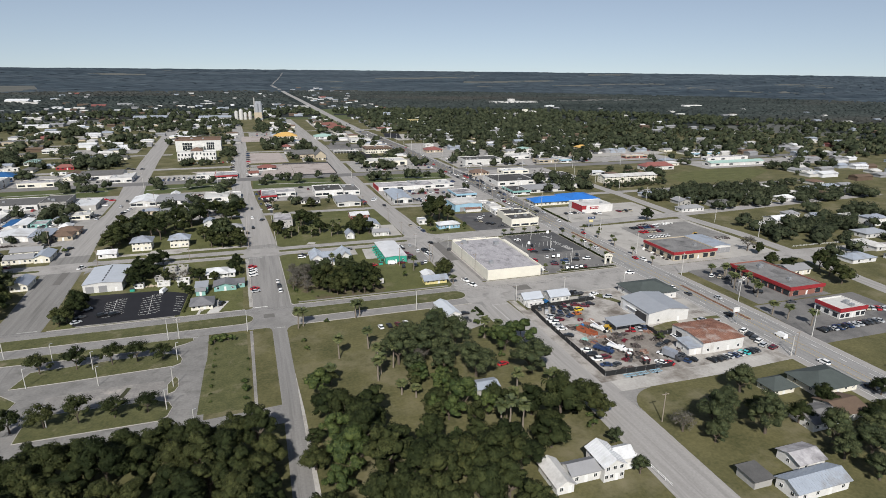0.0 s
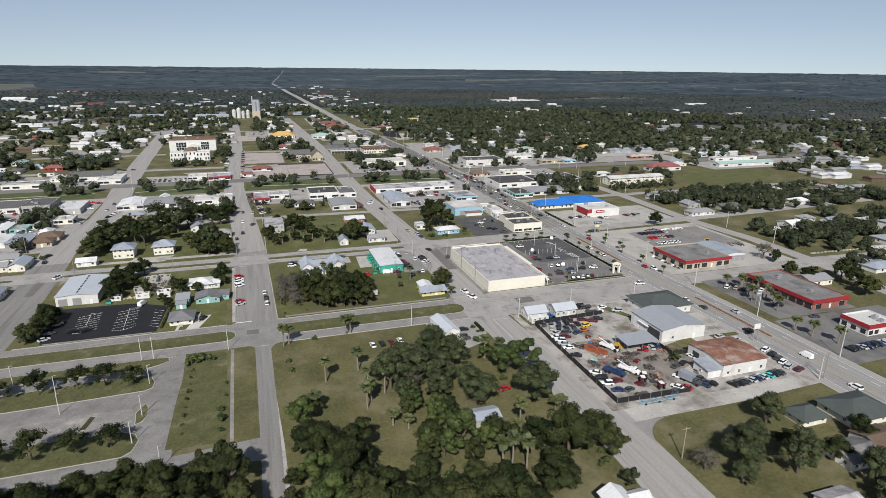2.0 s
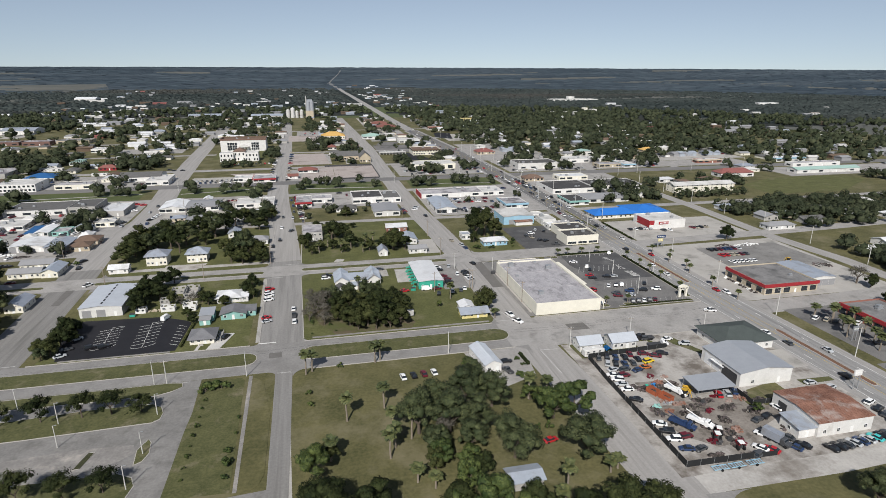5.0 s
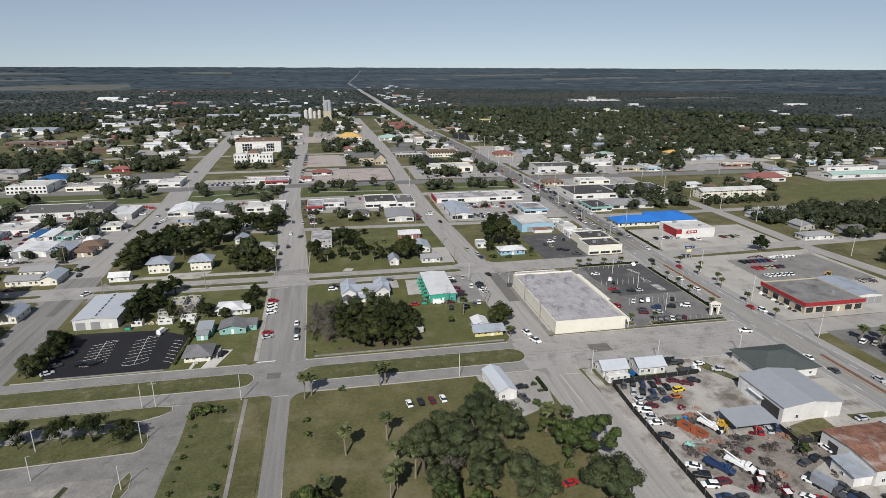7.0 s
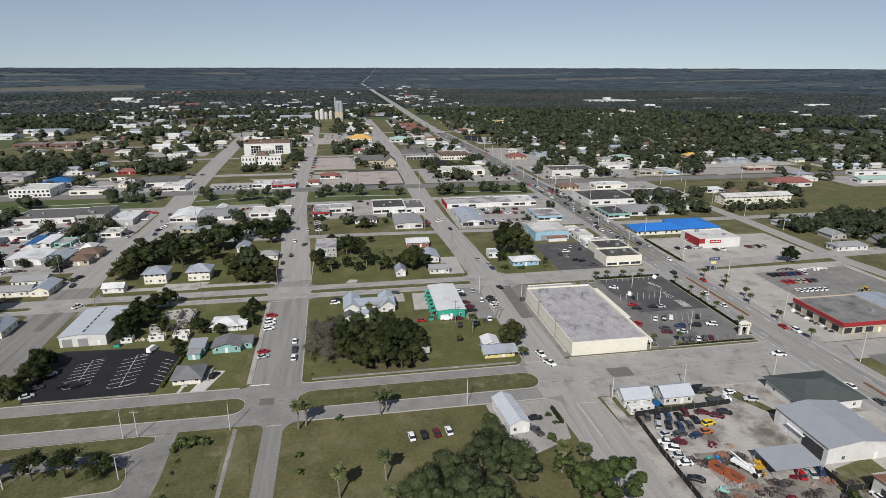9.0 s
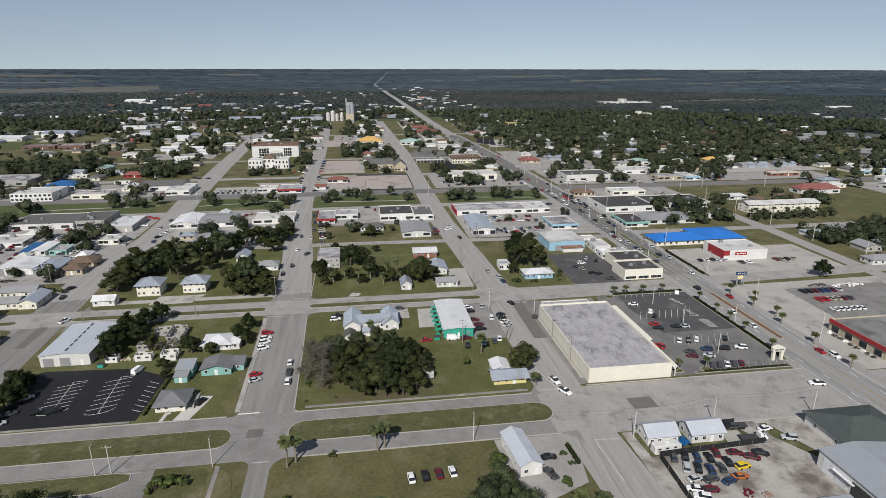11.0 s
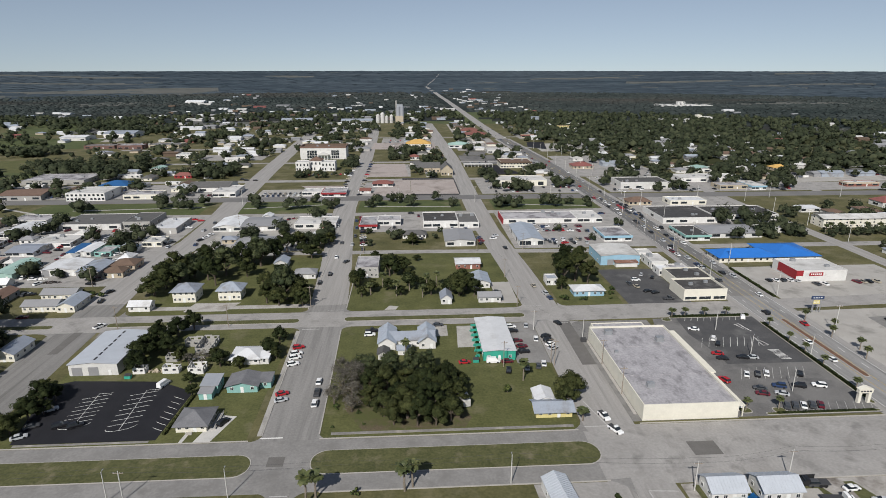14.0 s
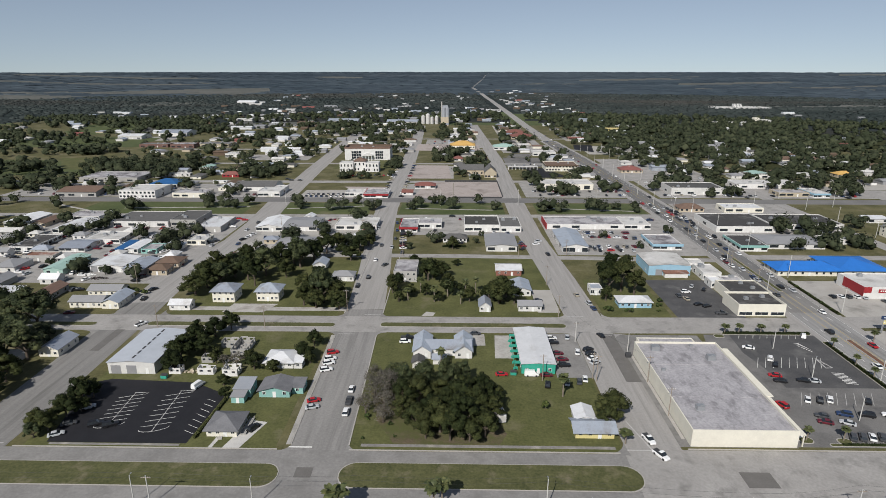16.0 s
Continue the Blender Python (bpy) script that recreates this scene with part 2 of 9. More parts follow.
ORANGE_ROOF = material("ochre_tile_roof", **tint(0.50, 0.31, 0.10, 0.12, rough=0.85))
TEAL_ROOF = material("pale_teal_roof", **tint(0.30, 0.43, 0.38, 0.1, rough=0.6))
BLUE_TARP = material("blue_tarp", **tint(0.03, 0.22, 0.55, 0.1, rough=0.5, bump=0.1))
TRIM = material("white_trim", **tint(0.7, 0.7, 0.68, 0.05, rough=0.6))
DARK_TRIM = material("dark_trim", **tint(0.05, 0.05, 0.052, 0.15, rough=0.6))
GLASS = material("window_glass", **tint(0.02, 0.025, 0.03, 0.2, rough=0.12, spec=0.6))
STEEL = material("galvanised_steel", **tint(0.36, 0.37, 0.38, 0.1, rough=0.4, metal=0.5))
POLE_WOOD = material("pole_wood", **tint(0.26, 0.22, 0.18, 0.2, fine=9.0, rough=0.9))
POLE_CONCRETE = material("pole_concrete", **tint(0.50, 0.49, 0.46, 0.1, rough=0.85))
TYRE = material("tyre_rubber", **tint(0.015, 0.015, 0.016, 0.2, rough=0.9))
BARK = material("bark", **tint(0.10, 0.08, 0.062, 0.3, fine=12.0, rough=0.95))
PALM_BARK = material("palm_bark", **tint(0.20, 0.17, 0.135, 0.25, fine=10.0, rough=0.95))
LEAF_OAK = material("oak_leaves", (0.012, 0.0175, 0.0066), (0.041, 0.052, 0.018), scale=0.4, fine=3.0, rough=0.8, vary=0.4, island=0.35, spec=0.1)
LEAF_GARDEN = material("garden_tree_leaves", (0.014, 0.0205, 0.012), (0.045, 0.055, 0.030), scale=0.3, fine=2.5, rough=0.85, vary=0.2, island=0.4, spec=0.08)
LEAF_BRIGHT = material("bright_leaves", (0.024, 0.040, 0.010), (0.070, 0.096, 0.028), scale=0.5, fine=3.0, rough=0.7, vary=0.2, island=0.45, spec=0.2)
LEAF_LIVE = material("grey_green_oak_leaves", (0.020, 0.029, 0.0115), (0.070, 0.087, 0.037), scale=0.5, fine=2.5, rough=0.75, vary=0.2, island=0.5, spec=0.2)
LEAF_GREY = material("moss_grey_twigs", (0.060, 0.055, 0.043), (0.15, 0.139, 0.112), scale=0.6, fine=4.0, rough=0.9, vary=0.1, island=0.35)
LEAF_PALM = material("palm_leaves", (0.045, 0.062, 0.02), (0.095, 0.105, 0.042), scale=0.8, fine=4.0, rough=0.65, vary=0.2, island=0.35)
# A slight blue of distance haze is mixed into this canopy colour.
FAR_LEAF = material("hazed_far_canopy", (0.020, 0.027, 0.027), (0.056, 0.065, 0.062), scale=0.006, fine=0.03, rough=1.0, island=0.18, spec=0.0, mix=0.62, stain=(0.056, 0.052, 0.047), stain_scale=0.0016, stain_at=0.56, stretch=(0.3, 1.0, 1.0))
# Horizon woods and ground: aerial haze is put into these two bluish colours.
HORIZON_LEAF = material("haze_tinted_far_woods", (0.028, 0.040, 0.052), (0.068, 0.084, 0.098), scale=0.004, fine=0.02, rough=1.0, island=0.12, spec=0.0, mix=0.7, stretch=(0.2, 1.0, 1.0))
HORIZON_FLOOR = material("haze_tinted_far_ground", (0.028, 0.040, 0.052), (0.066, 0.082, 0.096), scale=0.004, fine=0.02, rough=1.0, spec=0.0, mix=0.7, stretch=(0.2, 1.0, 1.0))
# Dark olive ground of the eastern woods; tree shade is put into its colour.
WOOD_FLOOR = material("painted_shade_wood_floor", (0.026, 0.032, 0.016), (0.062, 0.064, 0.034), scale=0.05, fine=0.4, rough=1.0, spec=0.0)
# Ground under the far canopy, with the same haze blue in its colour.
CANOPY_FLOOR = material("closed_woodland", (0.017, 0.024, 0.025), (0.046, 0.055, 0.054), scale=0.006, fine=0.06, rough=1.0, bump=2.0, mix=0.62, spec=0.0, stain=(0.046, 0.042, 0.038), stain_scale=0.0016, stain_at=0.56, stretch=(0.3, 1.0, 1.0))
FENCE_MESH = material("dark_fence_screen", **tint(0.018, 0.019, 0.02, 0.2, rough=0.8))


# ---- building blocks ----
def box(bm, x0, y0, z0, x1, y1, z1):
    v = [bm.verts.new((x, y, z)) for z in (z0, z1) for x, y in ((x0, y0), (x1, y0), (x1, y1), (x0, y1))]
    for q in ((3, 2, 1, 0), (4, 5, 6, 7), (0, 1, 5, 4), (1, 2, 6, 5), (2, 3, 7, 6), (3, 0, 4, 7)):
        bm.faces.new([v[k] for k in q])
    return v


def tube(bm, a, b, r0, r1, n=8, cap=True):
    a, b = Vector(a), Vector(b)
    m = (b - a).to_track_quat("Z", "Y").to_matrix()
    rings = []
    for p, r in ((a, r0), (b, r1)):
        rings.append([bm.verts.new(p + m @ Vector((r * math.cos(2 * math.pi * k / n), r * math.sin(2 * math.pi * k / n), 0))) for k in range(n)])
    for k in range(n):
        bm.faces.new((rings[0][k], rings[0][(k + 1) % n], rings[1][(k + 1) % n], rings[1][k]))
    if cap:
        bm.faces.new(rings[1])
        bm.faces.new(rings[0][::-1])


def prism(bm, pts, z0, z1):
    """A flat outline, anticlockwise, given height."""
    lo = [bm.verts.new((x, y, z0)) for x, y in pts]
    hi = [bm.verts.new((x, y, z1)) for x, y in pts]
    n = len(pts)
    bm.faces.new(hi)
    for k in range(n):
        bm.faces.new((lo[k], lo[(k + 1) % n], hi[(k + 1) % n], hi[k]))


def mesh(bm, mat, name="mesh"):
    me = bpy.data.meshes.new(name)
    bm.normal_update()
    bm.to_mesh(me)
    bm.free()
    me.materials.append(mat)
    return me


def part(name, bm, mat, parent, label=""):
    ob = new(name, mesh(bm, mat, name) if isinstance(bm, bmesh.types.BMesh) else bm)
    ob.parent = parent
    if label:
        ob["label"] = label
    return ob


def structure(name, bm, mat, label, category):
    return tagged(new(name, mesh(bm, mat, name)), label, category, kind="structure")


def bmnew():
    return bmesh.new()


# ---- ground ----
def ground_height(r):
    """Level round the town; the far plain lifts a little towards its rim."""
    if r <= 1800:
        return 0.0
    s = (r - 1800) / 2800
    dip = radians(0.24 + 2.96 * max(1 - s, 0) ** 1.5)
    return max(0.0, 100.6 - math.tan(dip) * r)


def highway_x(y):
    """The highway runs straight north and leans a little west."""
    rows = ((-330, 102), (-130, 105), (-60, 106), (20, 104), (110, 104.5), (256, 107), (346, 104), (487, 101), (740, 88), (960, 83), (1320, 80), (1900, 74), (2400, 62), (2820, 38), (3060, 60), (3290, 89), (3650, 128), (4300, 190))
    for (a, xa), (b, xb) in zip(rows, rows[1:]):
        if y <= b:
            return xa + (xb - xa) * (y - a) / (b - a)
    return rows[-1][1]


def open_field(x, y):
    """Dry fields out on the plain."""
    x, y = x + 60 * noise.noise(Vector((x * 0.004, y * 0.004, 2.0))), y + 90 * noise.noise(Vector((x * 0.003, y * 0.003, 5.0)))
    edge = 2292 + 0.62 * (x + 1632)
    if -2300 < x < -880 and edge - max(90, 0.6 * (x + 1750)) < y < edge:
        return True
    strips = ((-1750, -1450, 1900, 2040), (-2600, -1350, 2780, 2880), (-2600, -1500, 3280, 3420), (-900, -620, 3600, 3760), (700, 1260, 3330, 3440), (1050, 1680, 2900, 3040), (2150, 2500, 3350, 3500), (1500, 2100, 2500, 2600), (700, 1300, 1560, 1640), (300, 620, 3050, 3130))
    return any(x0 < x < x1 and y0 < y < y1 for x0, x1, y0, y1 in strips)


def density(x, y):
    """How closely trees stand."""
    r = math.hypot(x + 50, y)
    n = noise.noise(Vector((x * 0.0020, y * 0.0024, 3.1))) + 0.5 * noise.noise(Vector((x * 0.008, y * 0.009, 7.7)))
    d = 0.55 + 0.9 * n
    if open_field(x, y):
        return 0.02
    if r > 1300:
        d = max(d, 0.45)
    if x > 130 and y > 680:
        d += 0.4
    if -480 < x < 130 and y < 1050:
        return 0.0
    if y > 380 and highway_x(y) - 26 < x < highway_x(y) + 24:
        return 0.0
    if x < -450 and 450 < y < 2400:
        d -= 0.25
    if r > 3600 and x > 0:
        d -= 0.1
    return d


def build_ground():
    radii = [0, 60, 140, 260, 420, 550, 650, 760, 860, 950] + [950 + 50 * k for k in range(1, 73)]
    bm = bmnew()
    seg = 240
    rings = []
    for r in radii:
        rings.append([bm.verts.new((-50 + r * math.sin(2 * math.pi * k / seg), r * math.cos(2 * math.pi * k / seg), ground_height(r))) for k in range(seg if r else 1)])
    for ra, a, b in zip(radii, rings, rings[1:]):
        for k in range(seg):
            if len(a) == 1:
                f = bm.faces.new((a[0], b[(k + 1) % seg], b[k]))
            else:
                f = bm.faces.new((a[k], a[(k + 1) % seg], b[(k + 1) % seg], b[k]))
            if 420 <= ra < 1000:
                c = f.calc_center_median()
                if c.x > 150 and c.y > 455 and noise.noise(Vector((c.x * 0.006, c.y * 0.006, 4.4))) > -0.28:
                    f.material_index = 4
            if ra >= 1000:
                c = f.calc_center_median()
                d = density(c.x, c.y)
                kind = noise.noise(Vector((c.x * 0.004, c.y * 0.002, 1.3)))
                if ra > 1300:
                    # Ground past about 2350 m takes the colour with the haze mixed in.
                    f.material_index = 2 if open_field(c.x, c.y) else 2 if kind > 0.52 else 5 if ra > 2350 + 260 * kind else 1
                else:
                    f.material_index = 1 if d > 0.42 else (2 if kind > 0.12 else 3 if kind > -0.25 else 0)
    ob = structure("ground", bm, GRASS, "flat green and tan grassy plain under the town", "ground")
    for m in (CANOPY_FLOOR, FIELD, MEADOW, WOOD_FLOOR, HORIZON_FLOOR):
        ob.data.materials.append(m)
    return ob


build_ground()


def slab(name, pts, mat, z, label, category, base=-0.05):
    bm = bmnew()
    prism(bm, pts, base, z)
    return structure(name, bm, mat, label, category)


def rect(x0, y0, x1, y1):
    return [(x0, y0), (x1, y0), (x1, y1), (x0, y1)]


def rounded(x0, y0, x1, y1, r, left=True, right=True, n=6):
    pts = []
    for cx, cy, a0, on in ((x1 - r, y1 - r, 0, right), (x0 + r, y1 - r, 90, left), (x0 + r, y0 + r, 180, left), (x1 - r, y0 + r, 270, right)):
        if on:
            pts += [(cx + r * math.cos(radians(a0 + 90 * k / n)), cy + r * math.sin(radians(a0 + 90 * k / n))) for k in range(n + 1)]
        else:
            pts.append((x1 if a0 in (0, 270) else x0, y1 if a0 in (0, 90) else y0))
    return pts


def road(pts, width, mat=ROAD, z=0.03, label="worn light grey asphalt street", name="road"):
    """A strip of even width along a line of points; streets that run north show their wheel tracks."""
    if abs(pts[-1][1] - pts[0][1]) > 3 * abs(pts[-1][0] - pts[0][0]):
        mat = ALONG.get(mat, mat)
    bm = bmnew()
    left, right = [], []
    for k, p in enumerate(pts):
        p = Vector(p)
        d = Vector((0, 0))
        if k:
            d += (p - Vector(pts[k - 1])).normalized()
        if k < len(pts) - 1:
            d += (Vector(pts[k + 1]) - p).normalized()
        d.normalize()
        nrm = Vector((-d.y, d.x)) * width / 2
        left.append(p + nrm)
        right.append(p - nrm)
    zz = [z + ground_height((Vector(p) - Vector((-50, 0))).length) for p in pts]
    tops = [(bm.verts.new((*a, h)), bm.verts.new((*b, h)), bm.verts.new((*a, h - 0.3)), bm.verts.new((*b, h - 0.3))) for a, b, h in zip(left, right, zz)]
    for p, q in zip(tops, tops[1:]):
        bm.faces.new((p[1], q[1], q[0], p[0]))
        bm.faces.new((p[0], q[0], q[2], p[2]))
        bm.faces.new((q[1], p[1], p[3], q[3]))
    return structure(name, bm, mat, label, "road")


def island(pts, label="mown grass traffic island with concrete kerb", mat=VERGE, name="median"):
    """A kerbed island: kerb stone ring with the planting a little below its top."""
    ob = slab(name, pts, KERB, 0.16, label, "median")
    c = Vector((sum(p[0] for p in pts) / len(pts), sum(p[1] for p in pts) / len(pts)))
    inner = []
    for p in pts:
        d = c - Vector(p)
        inner.append(tuple(Vector(p) + Vector((math.copysign(min(0.22, abs(d.x)), d.x), math.copysign(min(0.22, abs(d.y)), d.y)))))
    bm = bmnew()
    prism(bm, inner, 0.1, 0.185)
    part("grass", bm, mat, ob)
    return ob


# ---- streets ----
road([(-84.5, -330), (-84.5, -115), (-84.3, -80), (-84.8, -14), (-86, 0)], 5.6, OLD_STREET, z=0.02)
road([(-86.4, -9), (-86.5, 14), (-87.2, 53), (-87.9, 84), (-88, 110)], 16.2, MID_STREET, z=0.031)
road([(-88, 110), (-91, 165), (-97, 240), (-100, 300), (-101, 420), (-102, 560), (-106, 760), (-112, 980)], 16.5, z=0.030)
road([(11, -330), (10.5, -150), (12, -90), (9, -40), (6.5, 0), (6.5, 90), (4, 150), (-1, 232), (-2, 345), (-1, 550), (-8, 790), (-14, 1000)], 15.5, z=0.034)
road([(-184, -250), (-183.5, 30), (-186, 92), (-187.8, 116)], 18.0, OLD_STREET, z=0.033)
road([(-187.8, 116), (-191, 160), (-182, 215), (-183, 260), (-189, 330), (-196, 470), (-206, 750), (-212, 1000)], 18.0, ROAD, z=0.032)
road([(-420, 0.7), (98, 0.7)], 21.5, MID_STREET, z=0.040)
road([(-2, 0.7), (98, 0.9)], 25.5, z=0.043)
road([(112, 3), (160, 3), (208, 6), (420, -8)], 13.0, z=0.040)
road([(-420, 94.5), (-20, 95), (98, 97)], 15.5, z=0.038)
road([(112, 100), (250, 108), (430, 120)], 11.0, z=0.041)
road([(-175, 188), (-100, 187.5), (-43, 187), (96, 182)], 6.5, z=0.026)
road([(-420, 176), (-260, 178), (-186, 186)], 12.0, z=0.027)
road([(-900, 327), (-180, 333), (60, 333), (340, 331), (900, 336)], 17.0, CROSSTOWN, z=0.047, label="dark asphalt crosstown highway")
road([(-900, 279), (-90, 279), (112, 284)], 9.0, z=0.028)
road([(-420, 410), (-100, 412), (112, 418)], 11.0, z=0.029)
road([(-420, 520), (-100, 522), (118, 522)], 9.0, z=0.029)
road([(-420, 640), (-108, 640), (120, 640)], 9.0, z=0.029)
road([(-420, 760), (130, 765)], 9.0, z=0.029)
road([(205, 420), (205, 300), (207, 176), (204.5, 96), (209.5, 50), (208, 6), (190, -120)], 9.5, z=0.036)
road([(112, 188), (205, 188), (420, 189)], 8.0, z=0.026)
road([(112, 470), (300, 455), (520, 470)], 8.0, z=0.026)
road([(300, 340), (310, 450), (330, 700)], 8.0, z=0.027)
road([(15, -92), (24, -91), (60, -91.5), (98, -90)], 7.5, SHELLROCK, z=0.024, label="pale compacted side road")
SOUTH = (-330, -130, -60, 20, 110, 256, 346, 487, 740)
NORTH = (740, 960, 1320, 1600, 1900, 2150, 2400, 2600, 2820)
road([(highway_x(y), y) for y in SOUTH], 24.0, z=0.049, label="pale shoulders of the highway")
road([(highway_x(y), y) for y in SOUTH[:5]], 17.6, HIGHWAY, z=0.054, label="five lane asphalt highway through the town")
road([(highway_x(y), y) for y in (110, 132)], 17.6, OLD_STREET, z=0.054, label="five lane asphalt highway through the town")
road([(highway_x(y), y) for y in (132, 256, 346, 487, 740)], 17.6, DARK_HIGHWAY, z=0.054, label="five lane highway with darker newer asphalt")
road([(highway_x(y), y) for y in NORTH], 16.0, ROAD, z=0.06, label="pale highway running north out of the town")
road([(highway_x(y), y) for y in (2820, 2940, 3060, 3290, 3480, 3650, 3900, 4300)], 7.5, OLD_STREET, z=0.3, label="far highway bending towards the horizon")


def stripes(owner, rows, w=0.14, z=0.06, mat=PAINT):
    """Painted lines: one part each under their surface."""
    for x0, y0, x1, y1 in rows:
        bm = bmnew()
        d = (Vector((x1, y1)) - Vector((x0, y0))).normalized()
        nrm = Vector((-d.y, d.x)) * w / 2
        a, b = Vector((x0, y0)), Vector((x1, y1))
        prism(bm, [tuple(a - nrm), tuple(b - nrm), tuple(b + nrm), tuple(a + nrm)], z - 0.02, z)
        part("painted_line", bm, mat, owner)


# highway markings and grassed medians
marks = structure("road_marking", (lambda b: (prism(b, rect(104.2, -20, 104.3, -19), 0.03, 0.058), b)[1])(bmnew()), YELLOW_PAINT, "painted lane lines on the highway", "road marking")
for k in range(52):
    y = -150 + 12 * k
    xc = highway_x(y)
    for off in (-5.2, 5.2):
        stripes(marks, [(xc + off, y, xc + off, y + 3.5)], 0.2, 0.075)
for a, b in zip((-330, -130, -60, 20, 110, 256, 346, 487), (-130, -60, 20, 110, 256, 346, 487, 740)):
    for off, m, w in ((-8.3, PAINT, 0.16), (8.3, PAINT, 0.16), (-1.8, YELLOW_PAINT, 0.14), (1.8, YELLOW_PAINT, 0.14)):
        stripes(marks, [(highway_x(a) + off, a, highway_x(b) + off, b)], w, 0.074, m)
for y0, y1 in ((-62, -18), (36, 84), (135, 186)):
    xm = 106.4 if y0 < 0 else (104.4 if y0 < 100 else 106)
    island(rounded(xm - 1.1, y0, xm + 1.1, y1, 1.0), "narrow planted highway median with reddish mulch", material("mulch", (0.10, 0.055, 0.035), (0.20, 0.11, 0.07), scale=0.5) if y0 < 100 else VERGE)
stop = structure("road_marking", (lambda b: (prism(b, rect(-95, 12.6, -88.5, 13.1), 0.03, 0.066), b)[1])(bmnew()), PAINT, "white painted stop bars at the junctions", "road marking")
stripes(stop, [(-95.5, 85.2, -88.5, 85.2), (-87.5, 104.3, -80.5, 104.3), (-87, -11.2, -82.6, -11.2), (-1, 13.2, 6, 13.2), (6, 13.2, 2.5, 27), (7.2, -14.5, 14.5, -15), (7.2, -14.5, 8, -32), (-1, 104, 6, 104), (7, 85.5, 13.5, 85.5), (-183, 13, -176, 13)], 0.32, 0.066, WORN_PAINT)
stripes(stop, [(-127, -11.4, -115, -11)], 0.2, 0.066, WORN_PAINT)
for pts in (rect(25.5, -1.5, 33.5, 4.5), rect(-90.5, 0.2, -86, 4.2), rect(9.2, 50, 14.4, 87), rect(-185.6, 69, -182.2, 87.5)):
    slab("road_patch", pts, PATCH, 0.062, "darker rectangular patch in the street surface", "road patch")

# grassed medians and verges
island(rounded(-79, -3.6, 0, 6.4, 4.6))
island(rounded(-260, -3.7, -94.6, 5.6, 4.2, left=False))
island(rounded(-79.5, 92.2, -3, 96.4, 1.6))
island(rounded(-176, 91.6, -98, 95.6, 1.6))
island(rounded(-260, 91, -197, 94.6, 1.6, left=False))


def kerb(x0, y0, x1, y1, name="kerb"):
    return slab(name, rect(x0, y0, x1, y1), KERB, 0.17, "pale concrete kerb and gutter", "kerb")


for x0, x1 in ((-96.6, -96.2), (-79.9, -79.5)):
    kerb(x0, 106, x1, 184)
for off in (-8.35, 8.0):
    slab("kerb", [(-86.5 + off, 14), (-86.15 + off, 14), (-86.85 + off, 53), (-87.55 + off, 84), (-87.9 + off, 84), (-87.2 + off, 53)], KERB, 0.17, "pale concrete kerb and gutter", "kerb")
kerb(-172.5, 11.6, -98, 11.95)
kerb(-78, 11.6, -3.2, 11.95)
kerb(-75, -10.4, -1, -10.05)
kerb(16, 13.7, 95, 14.05)
kerb(20, -12.4, 92, -12.05)
slab("pavement", [(-96.1, 14), (-94.9, 14), (-95.6, 53), (-96.3, 84), (-97.6, 84), (-96.9, 53)], CONCRETE, 0.15, "pale concrete pavement beside the street", "pavement")
slab("pavement", rect(-75, 13.4, -4, 14.5), CRUMBLED, 0.12, "weathered concrete pavement beside the street", "pavement")
slab("pavement", rect(-163, 12.7, -126, 13.5), CRUMBLED, 0.12, "pale concrete pavement in front of the parking lot", "pavement")

# ---- paved lots ----
yard = slab("salvage_yard", rect(16.2, -88, 98, -12.5), YARD_DIRT, 0.040, "pale dusty shell rock yard with dark oil stains", "yard")
slab("worn_ground", [(25, -57), (36, -57.5), (48, -56), (64, -58), (66, -68), (54, -73), (44, -78), (34, -79), (27, -72)], OILY, 0.042, "dark oily bare dirt in the middle of the yard", "worn ground")
slab("worn_ground", [(29, -43), (42, -44), (43, -54.5), (30, -55)], OILY, 0.044, "dark oily bare dirt under the scrap", "worn ground")
black = slab("parking_lot", [(-164.2, 13.8), (-124.4, 13.8), (-122.8, 38), (-124.5, 40.5), (-136, 46.8), (-165, 48.7), (-171, 46)], BLACKTOP, 0.05, "fresh black asphalt parking lot with white bay lines", "parking lot")
for x0, x1, y0, y1 in ((-151.3, -152.6, 21.0, 40.0), (-137.0, -138.2, 19.3, 41.4)):
    rows = [(x0, y0, x1, y1)]
    for k in range(7):
        y = y0 + 3.2 + (y1 - y0 - 5) * k / 6
        x = x0 + (x1 - x0) * (y - y0) / (y1 - y0)
        rows.append((x - 4.0, y - 1.3, x + 4.0, y + 1.3))
    for k in range(6):
        a0, a1 = radians(180 + 30 * k), radians(210 + 30 * k)
        rows.append((x0 + 4.1 * math.cos(a0), y0 + 1.6 + 1.8 * math.sin(a0) + 0.28 * 4.1 * math.cos(a0), x0 + 4.1 * math.cos(a1), y0 + 1.6 + 1.8 * math.sin(a1) + 0.28 * 4.1 * math.cos(a1)))
    rows.append((x1 - 0.2, y1, x1 + 4.2, y1 + 0.4))
    stripes(black, rows, 0.13, 0.07, PAINT)
stripes(black, [(-127.6, 20.0 + 2.8 * k, -124.2, 18.2 + 2.8 * k) for k in range(7)], 0.14, 0.07, PAINT)
lot = slab("parking_lot", [(46.5, 15.5), (93, 15.5), (93.2, 87.4), (50, 87.4), (46.5, 74)], OLDLOT, 0.05, "worn asphalt parking lot beside the store", "parking lot")
slab("parking_lot", [(61, 47.4), (92.8, 47.4), (92.9, 87), (60, 87), (58.5, 72), (60.5, 60)], SEALED_LOT, 0.055, "darker sealed asphalt in the upper part of the store lot", "parking lot")
